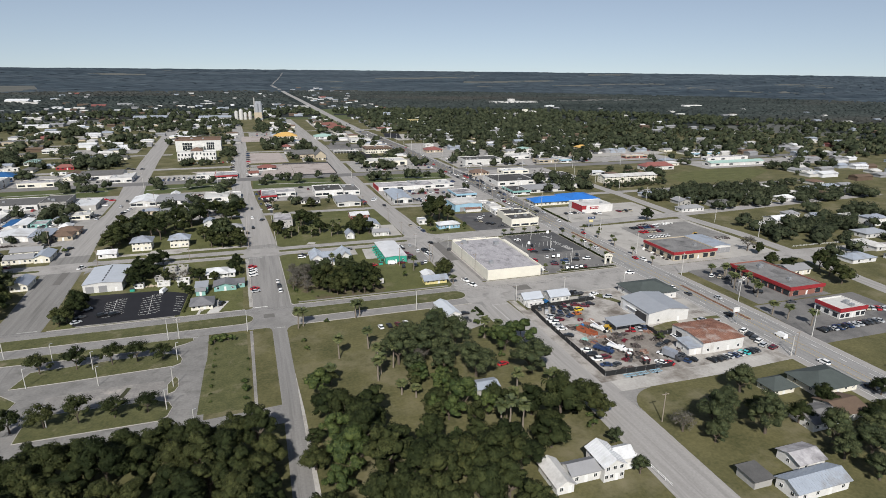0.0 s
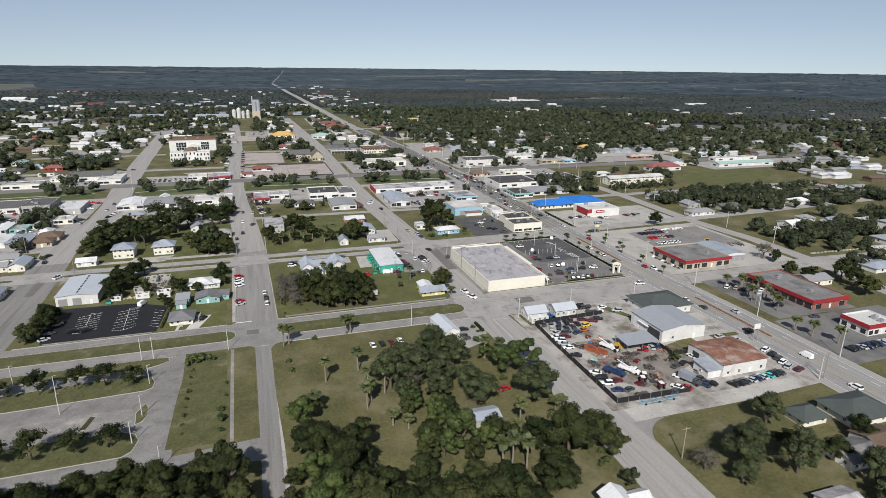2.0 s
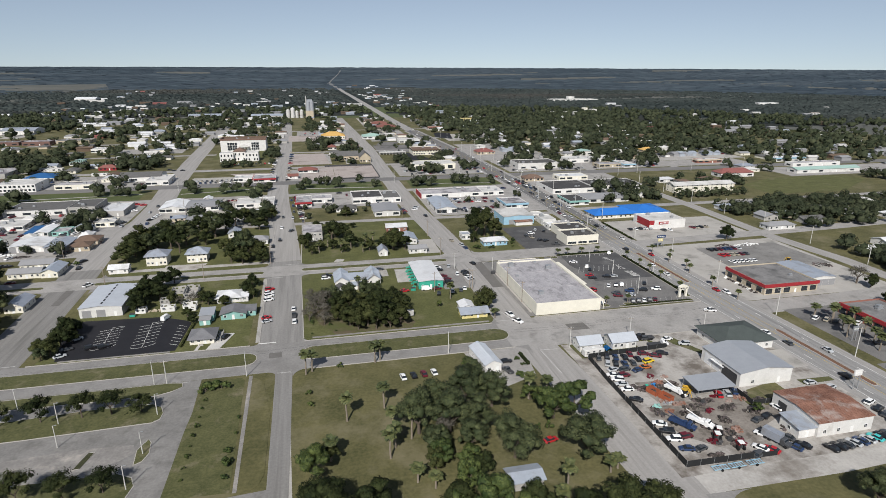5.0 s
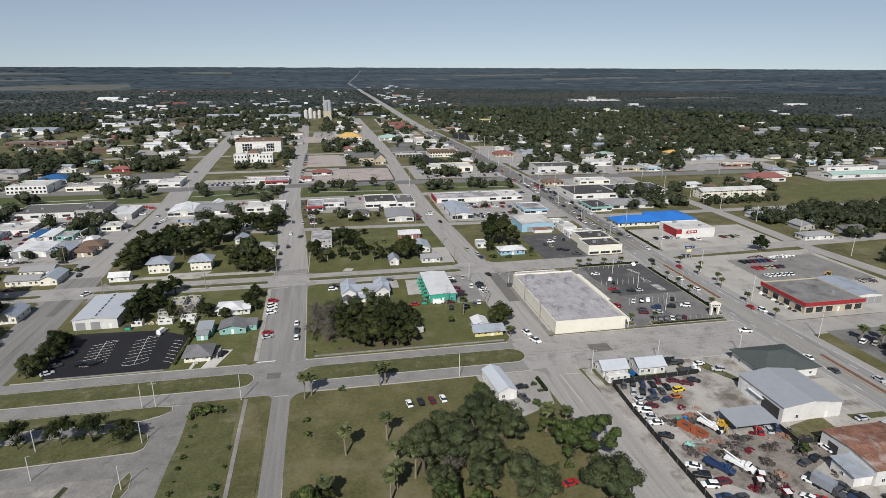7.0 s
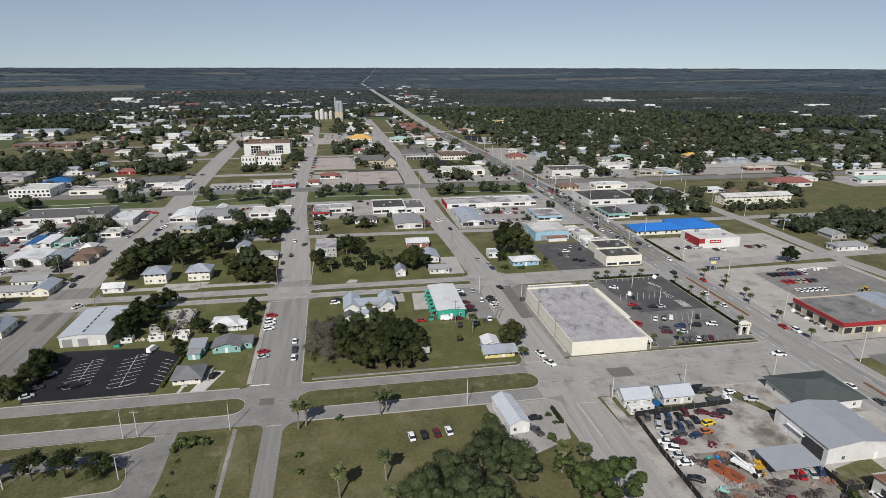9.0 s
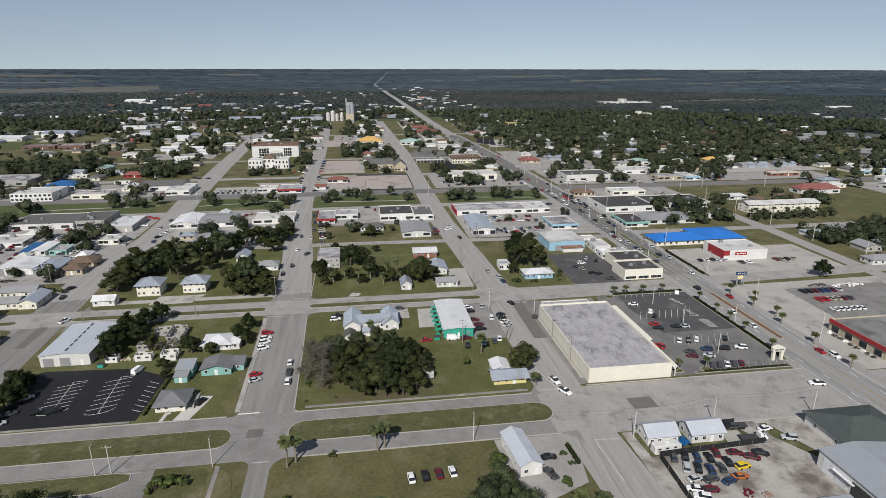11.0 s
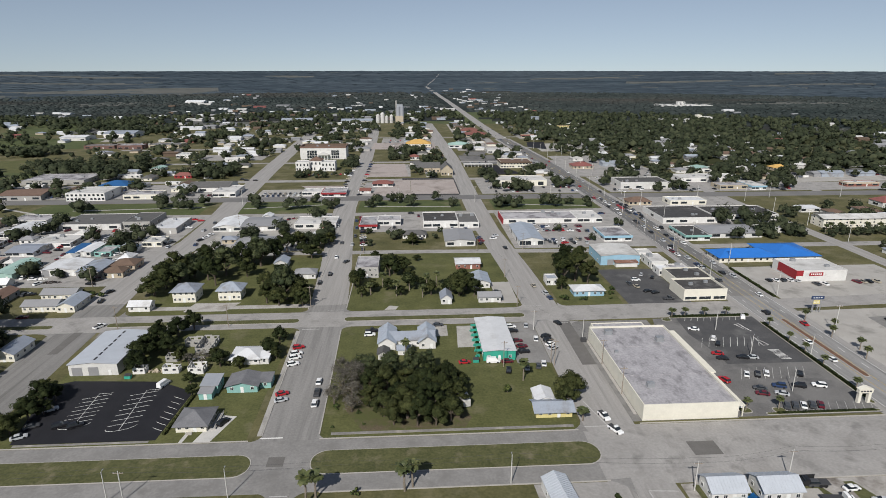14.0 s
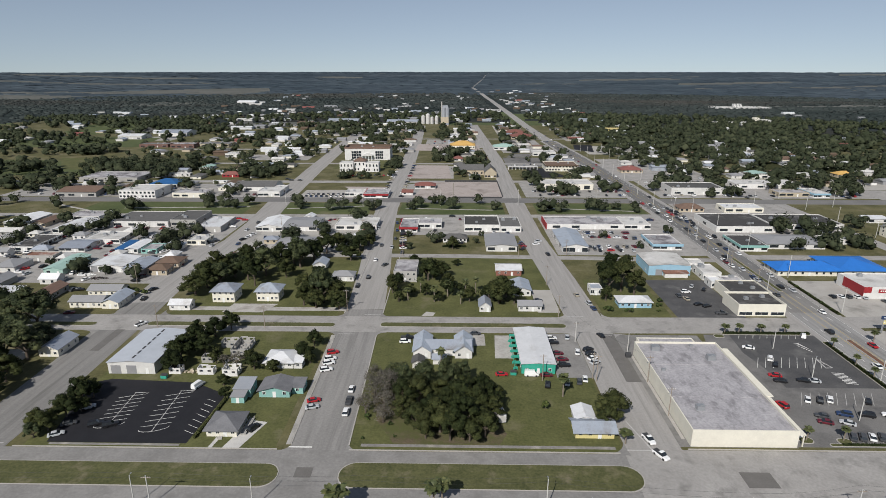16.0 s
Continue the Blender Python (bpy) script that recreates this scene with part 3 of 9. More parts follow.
stripes(lot, [(58.1 + 2.8 * k, 60.7, 62.2 + 2.8 * k, 68.4) for k in range(9)], 0.13, 0.075, PAINT)
stripes(lot, [(60.1 + 2.8 * k, 36.8, 64.3 + 2.8 * k, 44.4) for k in range(9)], 0.13, 0.075, WORN_PAINT)
stripes(lot, [(62.4 + 2.75 * k, 84.2, 64.0 + 2.75 * k, 87.2) for k in range(10)], 0.13, 0.075, PAINT)
stripes(lot, [(61.0 + 2.75 * k, 17.4, 63.4 + 2.75 * k, 22.0) for k in range(12)], 0.12, 0.075, WORN_PAINT)
stripes(lot, [(81.2 + 0.42 * k, 79.6 - 0.9 * k, 83.6 + 0.22 * k, 80.4 - 0.9 * k) for k in range(8)], 0.32, 0.075, PAINT)
stripes(lot, [(82.0 + 0.1 * k, 57.6 - 1.0 * k, 86.0 + 0.05 * k, 57.0 - 1.0 * k) for k in range(8)], 0.34, 0.075, PAINT)
stripes(lot, [(82.6, 68.2, 84.6, 61.2), (84.6, 61.2, 82.2, 61.0), (82.2, 61.0, 82.6, 68.2), (83.0, 66.4, 83.6, 63.6)], 0.4, 0.075, WORN_PAINT)
island(rounded(56.5, 15.8, 93, 17.2, 0.6), "narrow kerbed grass strip along the parking lot")
island(rounded(57.5, 87.4, 92.6, 89.4, 0.9), "kerbed grass strip with clipped hedge along the lot")
island(rounded(92.9, 20, 94.6, 82, 0.7), "long kerbed planting strip beside the highway")
for x, y in ((51, 18.6), (61.6, 18.2), (55.5, 86)):
    island(rounded(x - 2, y - 1.5, x + 2, y + 1.5, 1.2), "small kerbed planting island in the parking lot")
slab("driveway", [(-113.6, 12), (-108.8, 12), (-104.6, 24.5), (-109.8, 25.5)], PALE_CONCRETE, 0.06, "pale concrete driveway beside the house", "driveway")
slab("pavement", [(-117.6, 12), (-116.5, 12), (-115.6, 17.5), (-116.8, 17.5)], PALE_CONCRETE, 0.06, "short concrete walk to the front door", "path")
slab("parking_lot", rect(-13.6, 52.5, -1.4, 87), MID_STREET, 0.045, "grey asphalt parking lot beside the green building", "parking lot")
slab("parking_lot", [(-15, -37), (-1, -31), (1.5, -14), (-2, -10.6), (-21, -10.6), (-20, -27)], ROAD, 0.045, "grey asphalt lot behind the shed", "parking lot")
slab("parking_lot", rect(124, -49, 168, -2), OLDLOT, 0.045, "dark asphalt lot in front of the red plaza", "parking lot")
slab("parking_lot", [(116, -88), (180, -88), (180, -50), (120, -50)], OLDLOT, 0.047, "dark asphalt lot round the burger restaurant", "parking lot")
slab("parking_lot", [(116, 10), (200, 10), (200, 94), (116, 92)], CONCRETE, 0.022, "pale concrete lot round the feed store", "parking lot")
slab("parking_lot", [(140, 48), (198, 46), (196, 86), (142, 84)], OLD_STREET, 0.045, "grey asphalt display lot with parked cars", "parking lot")
slab("parking_lot", rect(118, 106, 198, 150), CONCRETE, 0.021, "pale concrete lot in front of the store", "parking lot")
slab("parking_lot", rect(46, 104, 75, 150), SEALED_LOT, 0.043, "stained dark asphalt lot of the garage", "parking lot")
slab("parking_lot", rect(10, 190, 112, 279), ROAD, 0.021, "grey asphalt service yards behind the shops", "parking lot")
slab("parking_lot", rect(-12.5, 108, -3, 135), CONCRETE, 0.03, "pale concrete parking apron by the houses", "driveway")
slab("parking_lot", rect(-80, 230, -6, 275), ROAD, 0.021, "grey asphalt yards behind the shops", "parking lot")
slab("parking_lot", rect(-175, 192, -112, 275), CONCRETE, 0.020, "pale concrete yards behind the shops", "parking lot")
slab("parking_lot", rect(-330, 140, -193, 275), ROAD, 0.019, "grey asphalt yards of the workshop blocks", "parking lot")
slab("parking_lot", rect(-430, 342, -205, 400), ROAD, 0.018, "pale concrete yards along the crosstown highway", "parking lot")
slab("parking_lot", [(-50, 341), (-9, 345), (-9, 414), (-50, 413)], PINK_LOT, 0.031, "empty pinkish concrete slab of a cleared lot", "parking lot")
slab("parking_lot", rect(-178, 338, -104, 372), CONCRETE, 0.022, "pale concrete car lot", "parking lot")
slab("parking_lot", rect(-92, 340, -54, 402), ROAD, 0.02, "grey asphalt parking beside the street", "parking lot")
slab("parking_lot", rect(8, 500, 100, 570), OLDLOT, 0.022, "dark asphalt parking lot", "parking lot")
slab("parking_lot", rect(-90, 660, -12, 755), ROAD, 0.02, "grey asphalt lots", "parking lot")
slab("parking_lot", rect(118, 230, 200, 325), ROAD, 0.02, "grey asphalt lots behind the highway shops", "parking lot")
slab("parking_lot", rect(120, 345, 300, 420), ROAD, 0.02, "grey asphalt shopping lot", "parking lot")
slab("parking_lot", rect(10, 345, 105, 410), ROAD, 0.02, "grey asphalt shopping lot", "parking lot")
slab("parking_lot", rect(-172, 108, -95, 112), SHELLROCK, 0.02, "worn gravel parking strip", "driveway")
for q in (rect(-170, 12, -98.7, 86.4), rect(-79.4, 12, -2, 86.6), rect(-79.4, 103, -3, 183), rect(-172, 103, -99, 180), rect(15, 104, 44, 150)):
    slab("lawn", q, LAWN, 0.012, "green mown lawn round the houses of the block", "lawn")
slab("parking_lot", [(-101, 632), (-16, 627), (-16, 696), (-100, 700)], PINK_LOT, 0.034, "wide pinkish paved lot below the civic building", "parking lot")
slab("parking_lot", [(-94, 430), (-52, 430), (-56, 510), (-92, 511)], PINK_LOT, 0.034, "faded pinkish parking lot beside the church", "parking lot")
slab("parking_lot", [(-84, 341), (-50.3, 341), (-50.3, 413), (-74, 411)], PINK_LOT, 0.03, "pinkish bare concrete of a cleared lot", "parking lot")
slab("parking_lot", [(-139, 372.5), (-104.5, 372.5), (-108, 387), (-148, 388)], PINK_LOT, 0.03, "pale bare concrete slab behind the shop", "parking lot")
slab("parking_lot", [(21, 434), (62, 440), (52, 473), (44, 495), (27, 490)], BLACKTOP, 0.03, "black asphalt parking lot of the office", "parking lot")
slab("parking_lot", [(13, 572), (40, 572), (48, 605), (21, 606)], OLDLOT, 0.03, "dark asphalt parking lot with pale bays", "parking lot")
slab("parking_lot", [(108, 645), (128, 619), (142, 698), (117, 699)], BLACKTOP, 0.03, "black asphalt lot beside the highway", "parking lot")
slab("parking_lot", rect(112, 421, 200, 520), ROAD, 0.019, "pale lots behind the highway restaurants", "parking lot")
slab("parking_lot", rect(12, 612, 78, 690), ROAD, 0.019, "pale lots along the highway shops", "parking lot")
slab("parking_lot", rect(20, 760, 72, 858), ROAD, 0.019, "pale lots along the highway shops", "parking lot")
slab("parking_lot", rect(380, 270, 560, 318), ROAD, 0.019, "pale lots round the long teal trimmed stores", "parking lot")
slab("parking_lot", [(300, 381), (420, 384), (420, 436), (296, 424)], CONCRETE, 0.019, "pale concrete lots among the roadside shops", "parking lot")
slab("meadow", [(-465, 476), (-425, 474), (-440, 560), (-516, 557)], LAWN, 0.03, "bright green watered pasture", "field")
slab("field", [(300, 204), (373, 204), (440, 246), (420, 268), (350, 266), (301, 242)], LAWN, 0.02, "mown open sports field", "field")
slab("pond", [(-541, 646), (-530, 643), (-512, 645), (-508, 651), (-520, 656), (-538, 654)], GLASS, 0.03, "small still pond in the pasture", "pond")
slab("meadow", [(-700, 660), (-480, 660), (-500, 770), (-720, 800)], MEADOW, 0.02, "green open pasture at the edge of town", "field")
slab("meadow", [(-580, 440), (-400, 440), (-420, 530), (-600, 545)], MEADOW, 0.02, "green open pasture at the edge of town", "field")
slab("meadow", rect(-180, 285, -112, 322), MEADOW, 0.02, "mown green strip of park beside the railway", "park")
slab("meadow", rect(-90, 285, -12, 322), MEADOW, 0.02, "mown green strip of park beside the railway", "park")

# the old car park south of the cross street
slab("parking_lot", [(-200, -84), (-110, -78), (-111.5, -10.2), (-200, -10.2)], OLD_STREET, 0.022, "cracked grey asphalt car park with long grass islands", "parking lot")
island([(-182, -10.8), (-182, -16.6), (-160, -17.4), (-124, -17.9), (-119.5, -16.2), (-116.6, -13.6), (-117, -11.4), (-121, -10.6)], "long weedy grass verge beside the street")
island([(-171, -34.8), (-155, -34.6), (-121.6, -33.2), (-119.7, -31.8), (-119.4, -28.6), (-120.6, -24.8), (-123.4, -22.6), (-140, -22), (-168, -24)], "long grass island with a row of young trees")
island([(-160, -68.2), (-122.6, -67.9), (-120.4, -66), (-119.4, -61.3), (-120.7, -57.6), (-124.6, -55.2), (-148.6, -54.6), (-160, -54.6)], "long grass island with a row of young trees")
slab("dirt_strip", [(-158, -49.4), (-150, -49.2), (-134, -52.2), (-126, -50), (-122.8, -47), (-123.9, -43.2), (-138, -42.3), (-158, -43.6)], CRUMBLED, 0.04, "worn pale strip of crumbled paving between the lanes", "dirt strip")
island([(-136.8, -51.4), (-135.2, -51.2), (-133.2, -44.6), (-134.6, -44.2)], "small planter strip with dark weeds", WEEDS)
island([(-122.6, -46), (-121.9, -52.6), (-119.8, -51.5), (-118.8, -48.2), (-119.4, -43), (-120.6, -41.3)], "small grass island at the end of a parking lane")
island([(-186, -56), (-168, -54), (-166, -44), (-172, -38), (-186, -38)], "grass island at the car park entrance")
slab("lawn", [(-112.1, -67.9), (-96, -68.7), (-97.4, -13.6), (-98.6, -11.6), (-106, -12.6), (-110.3, -17.3), (-111.6, -40)], VERGE, 0.05, "mown lawn between the car park and the walk", "lawn")
slab("pavement", [(-95.3, -69), (-94.3, -69), (-95, -11.2), (-96.2, -11.2)], CRUMBLED, 0.06, "narrow concrete walk along the lawn", "path")
slab("grass_verge", [(-93.1, -67.5), (-91, -69), (-89.2, -67.5), (-88, -63.4), (-88, -36), (-89.3, -28), (-91, -17), (-93, -13.2), (-94.8, -11.6)], GRASS, 0.1, "long narrow strip of mown grass", "grass")
slab("road_shoulder", [(-81.7, -125), (-80.3, -125), (-80.8, -75), (-81.7, -50)], SHELLROCK, 0.026, "pale bare shoulder of the lane", "dirt strip")
slab("parking_lot", [(-120, -78), (-86, -80), (-86, -69.5), (-112, -71.5)], OLD_STREET, 0.028, "grey asphalt entrance lane", "parking lot")

slab("meadow", rect(-330, 284, -204, 322), MEADOW, 0.02, "mown green strip of park beside the railway", "park")
slab("meadow", rect(12, 288, 92, 322), MEADOW, 0.02, "mown green strip of park beside the railway", "park")
for pts in ([(-367, 316), (-365, 318), (-306, 284.5), (-308, 283)], [(-176, 300), (-176, 302), (-118, 312), (-118, 310)], [(-86, 303), (-86, 305), (-20, 300), (-20, 298)], [(-300, 300), (-300, 302), (-206, 308), (-206, 306)], [(16, 306), (16, 308), (86, 298), (86, 296)]):
    slab("path", pts, CONCRETE, 0.045, "narrow pale path through the park strip", "path")

for q, m in (((-400, 428, -330, 452), ROAD), ((-300, 545, -220, 590), ROAD), ((-330, 740, -225, 757), CONCRETE), ((-180, 650, -118, 690), ROAD), ((-180, 860, -115, 960), ROAD), ((115, 500, 190, 560), ROAD), ((118, 600, 200, 680), CONCRETE), ((115, 740, 180, 840), ROAD), ((20, 690, 70, 750), ROAD), ((20, 860, 62, 980), CONCRETE), ((240, 345, 400, 380), ROAD), ((-560, 735, -470, 785), CONCRETE), ((-470, 682, -360, 715), ROAD), ((-80, 430, -50, 505), ROAD)):
    slab("parking_lot", rect(*q), m, 0.018, "pale asphalt lots between the buildings", "parking lot")


def fillet(x, y, sx, sy, r, mat=ROAD):
    """Rounded street corner: paving that fills the inner angle between two kerb lines."""
    arc = [(x + sx * r * (1 - math.sin(radians(9 * k))), y + sy * r * (1 - math.cos(radians(9 * k)))) for k in range(11)]
    pts = [(x - sx * 0.6, y - sy * 0.6), *arc]
    slab("street_corner", pts if sx * sy < 0 else pts[::-1], mat, 0.052, "rounded paved corner of the street", "road")


for x, y, sx, sy, r in ((-81.8, -9.8, 1, -1, 5), (-87.2, -9.8, -1, -1, 4), (19, -95.2, 1, -1, 12), (-96.2, 86.9, -1, -1, 4), (-79.8, 86.9, 1, -1, 4), (-96.2, 102.5, -1, 1, 4), (-79.8, 102.5, 1, 1, 4), (-1.2, 87, -1, -1, 5), (14.2, 87, 1, -1, 5), (-1.2, 103, -1, 1, 5), (14.2, 103, 1, 1, 5), (-174.8, 86.6, 1, -1, 6), (-174.8, 102.4, 1, 1, 6), (-193, 86.6, -1, -1, 6), (-193, 102.4, -1, 1, 6), (3.8, -10, -1, -1, 7), (-78.6, 11.4, 1, 1, 4), (-94.6, 11.4, -1, 1, 3), (-1.2, 11.4, -1, 1, 6)):
    fillet(x, y, sx, sy, r, MID_STREET if x < -70 or y < 12 else ROAD)

slab("pavement", rect(14.0, 15, 47, 86.5), OLD_STREET, 0.028, "dull asphalt apron round the large store", "pavement")


# ---- buildings ----
def wall_box(hx, hy, h, para, t=0.3):
    bm = bmnew()
    if not para:
        box(bm, -hx, -hy, -0.3, hx, hy, h)
        return bm
    H = h + para
    o = [(-hx, -hy), (hx, -hy), (hx, hy), (-hx, hy)]
    i = [(-hx + t, -hy + t), (hx - t, -hy + t), (hx - t, hy - t), (-hx + t, hy - t)]
    lo = [bm.verts.new((*p, -0.3)) for p in o]
    hi = [bm.verts.new((*p, H)) for p in o]
    ih = [bm.verts.new((*p, H)) for p in i]
    il = [bm.verts.new((*p, h - 0.3)) for p in i]
    for k in range(4):
        n = (k + 1) % 4
        bm.faces.new((lo[k], lo[n], hi[n], hi[k]))
        bm.faces.new((hi[k], hi[n], ih[n], ih[k]))
        bm.faces.new((ih[k], ih[n], il[n], il[k]))
    return bm


def gabled_box(hx, hy, h, rise, along):
    """Walls carried up into their gables."""
    bm = bmnew()
    if along == "x":
        prof = [(-hy, -0.3), (hy, -0.3), (hy, h), (0, h + rise - 0.03), (-hy, h)]
        ends = [[bm.verts.new((s * hx, p, z)) for p, z in prof] for s in (-1, 1)]
    else:
        prof = [(-hx, -0.3), (hx, -0.3), (hx, h), (0, h + rise - 0.03), (-hx, h)]
        ends = [[bm.verts.new((p, s * hy, z)) for p, z in prof] for s in (-1, 1)]
    bm.faces.new(ends[0])
    bm.faces.new(ends[1])
    for k in range(5):
        n = (k + 1) % 5
        bm.faces.new((ends[0][k], ends[0][n], ends[1][n], ends[1][k]))
    bmesh.ops.recalc_face_normals(bm, faces=bm.faces)
    return bm


def roof_mesh(kind, hx, hy, h, rise, over, along, seam):
    """A pitched roof with thickness; seam: the spacing of raised ribs in its metal."""
    bm = bmnew()
    if along == "y":
        hx, hy = hy, hx
    X, Y, t = hx + over, hy + over, 0.16
    drop = rise * over / max(hy, 0.1)
    ze, zr = h - drop, h + rise
    if kind == "gable":
        cols = [(-X, 0.0)]
        if seam:
            n = max(3, int(2 * X / seam))
            for k in range(1, n):
                x = -X + 2 * X * k / n
                cols += [(x - 0.05, 0.0), (x - 0.04, 0.07), (x + 0.04, 0.07), (x + 0.05, 0.0)]
        cols.append((X, 0.0))
        rows = [[bm.verts.new((x, y, z + t + dz)) for x, dz in cols] for y, z in ((-Y, ze), (0, zr), (Y, ze))]
        under = [[bm.verts.new((x, y, z)) for x in (-X, X)] for y, z in ((-Y, ze), (0, zr), (Y, ze))]
        for a, b in zip(rows, rows[1:]):
            for k in range(len(cols) - 1):
                bm.faces.new((a[k], a[k + 1], b[k + 1], b[k]))
        for a, b in zip(under, under[1:]):
            bm.faces.new((b[0], b[1], a[1], a[0]))
        for k, e in ((0, 0), (-1, 1)):
            for a in (0, 1):
                bm.faces.new((rows[a][k], rows[a + 1][k], under[a + 1][e], under[a][e]))
        for a in (0, 2):
            bm.faces.new([under[a][0], under[a][1]] + rows[a][::-1])
        bmesh.ops.recalc_face_normals(bm, faces=bm.faces)
    else:
        run = max(X - Y, 0.05)
        ridge = [(-run, 0, zr), (run, 0, zr)]
        eave = [(-X, -Y, ze), (X, -Y, ze), (X, Y, ze), (-X, Y, ze)]
        for dz, flip in ((t, False), (0, True)):
            e = [bm.verts.new((x, y, z + dz)) for x, y, z in eave]
            r = [bm.verts.new((x, y, z + dz)) for x, y, z in ridge]
            for f in ((e[0], e[1], r[1], r[0]), (e[2], e[3], r[0], r[1]), (e[1], e[2], r[1]), (e[3], e[0], r[0])):
                bm.faces.new(f[::-1] if flip else f)
            if dz:
                top = e
            else:
                for k in range(4):
                    n = (k + 1) % 4
                    bm.faces.new((e[k], e[n], top[n], top[k]))
    if along == "y":
        bmesh.ops.rotate(bm, verts=bm.verts, cent=(0, 0, 0), matrix=Matrix.Rotation(math.pi / 2, 3, "Z"))
    return bm


WINDOW_CACHE = {}


def window(parent, x, y, z, w, h, face, frame_mat=None, kind="window", far=False):
    """A framed pane on a wall that faces s, n, e or w; x, y, z: middle of its sill on the wall."""
    key = (far, kind, round(w, 2), round(h, 2), (frame_mat or TRIM).name)
    if key not in WINDOW_CACHE:
        f = 0.09
        bm = bmnew()
        if far:
            box(bm, -w / 2, -0.08, 0, w / 2, 0.02, h)
            front = [q for q in bm.faces if q.calc_center_median().y < -0.079]
            bmesh.ops.inset_individual(bm, faces=front, thickness=f, depth=-0.04)
            front[0].material_index = 1
        for q in () if far else ((-w / 2, h - f, w / 2, h), (-w / 2, f, -w / 2 + f, h - f), (w / 2 - f, f, w / 2, h - f)):
            box(bm, q[0], -0.08, q[1], q[2], 0.02, q[3])
        if not far and kind == "window" and w > 0.9:
            box(bm, -0.03, -0.06, f, 0.03, 0.02, h - f)
        if far:
            frame_mesh = mesh(bm, frame_mat or TRIM, kind)
            frame_mesh.materials.append(GLASS)
            bm = bmnew()
        else:
            frame_mesh = mesh(bm, frame_mat or TRIM, kind)
            bm = bmnew()
        box(bm, -w / 2 + f, -0.035, f, w / 2 - f, 0.015, h - f)
        WINDOW_CACHE[key] = (frame_mesh, mesh(bm, GLASS, "pane"))
    fm, pm = WINDOW_CACHE[key]
    ob = part(kind, fm, None, parent)
    ob.location = (x, y, z)
    ob.rotation_euler = (0, 0, {"s": 0, "e": math.pi / 2, "n": math.pi, "w": -math.pi / 2}[face])
    if not far:
        part("pane", pm, None, ob)
    return ob


def door(parent, x, y, face, w=1.0, h=2.1, mat=None):
    key = ("door", w, h, (mat or TRIM).name)
    if key not in WINDOW_CACHE:
        bm = bmnew()
        box(bm, -w / 2, -0.07, 0.02, w / 2, 0.02, h)
        if w > 2:
            for k in range(1, 5):
                box(bm, -w / 2 + 0.05, -0.1, h * k / 5 - 0.03, w / 2 - 0.05, -0.06, h * k / 5 + 0.03)
        WINDOW_CACHE[key] = mesh(bm, mat or TRIM, "door")
    ob = part("roller_door" if w > 2 else "door", WINDOW_CACHE[key], None, parent)
    ob.location = (x, y, 0)
    ob.rotation_euler = (0, 0, {"s": 0, "e": math.pi / 2, "n": math.pi, "w": -math.pi / 2}[face])
    return ob


def rooftop_unit(parent, x, y, z, s=1.0):
    bm = bmnew()
    box(bm, -0.9 * s, -0.7 * s, 0, 0.9 * s, 0.7 * s, 0.15)
    box(bm, -0.8 * s, -0.6 * s, 0.15, 0.8 * s, 0.6 * s, 1.0 * s)
    tube(bm, (0.3 * s, 0, 1.0 * s), (0.3 * s, 0, 1.12 * s), 0.35 * s, 0.35 * s, 10)
    ob = part("rooftop_unit", bm, STEEL, parent, "boxy metal air conditioning unit")
    ob.location = (x, y, z)


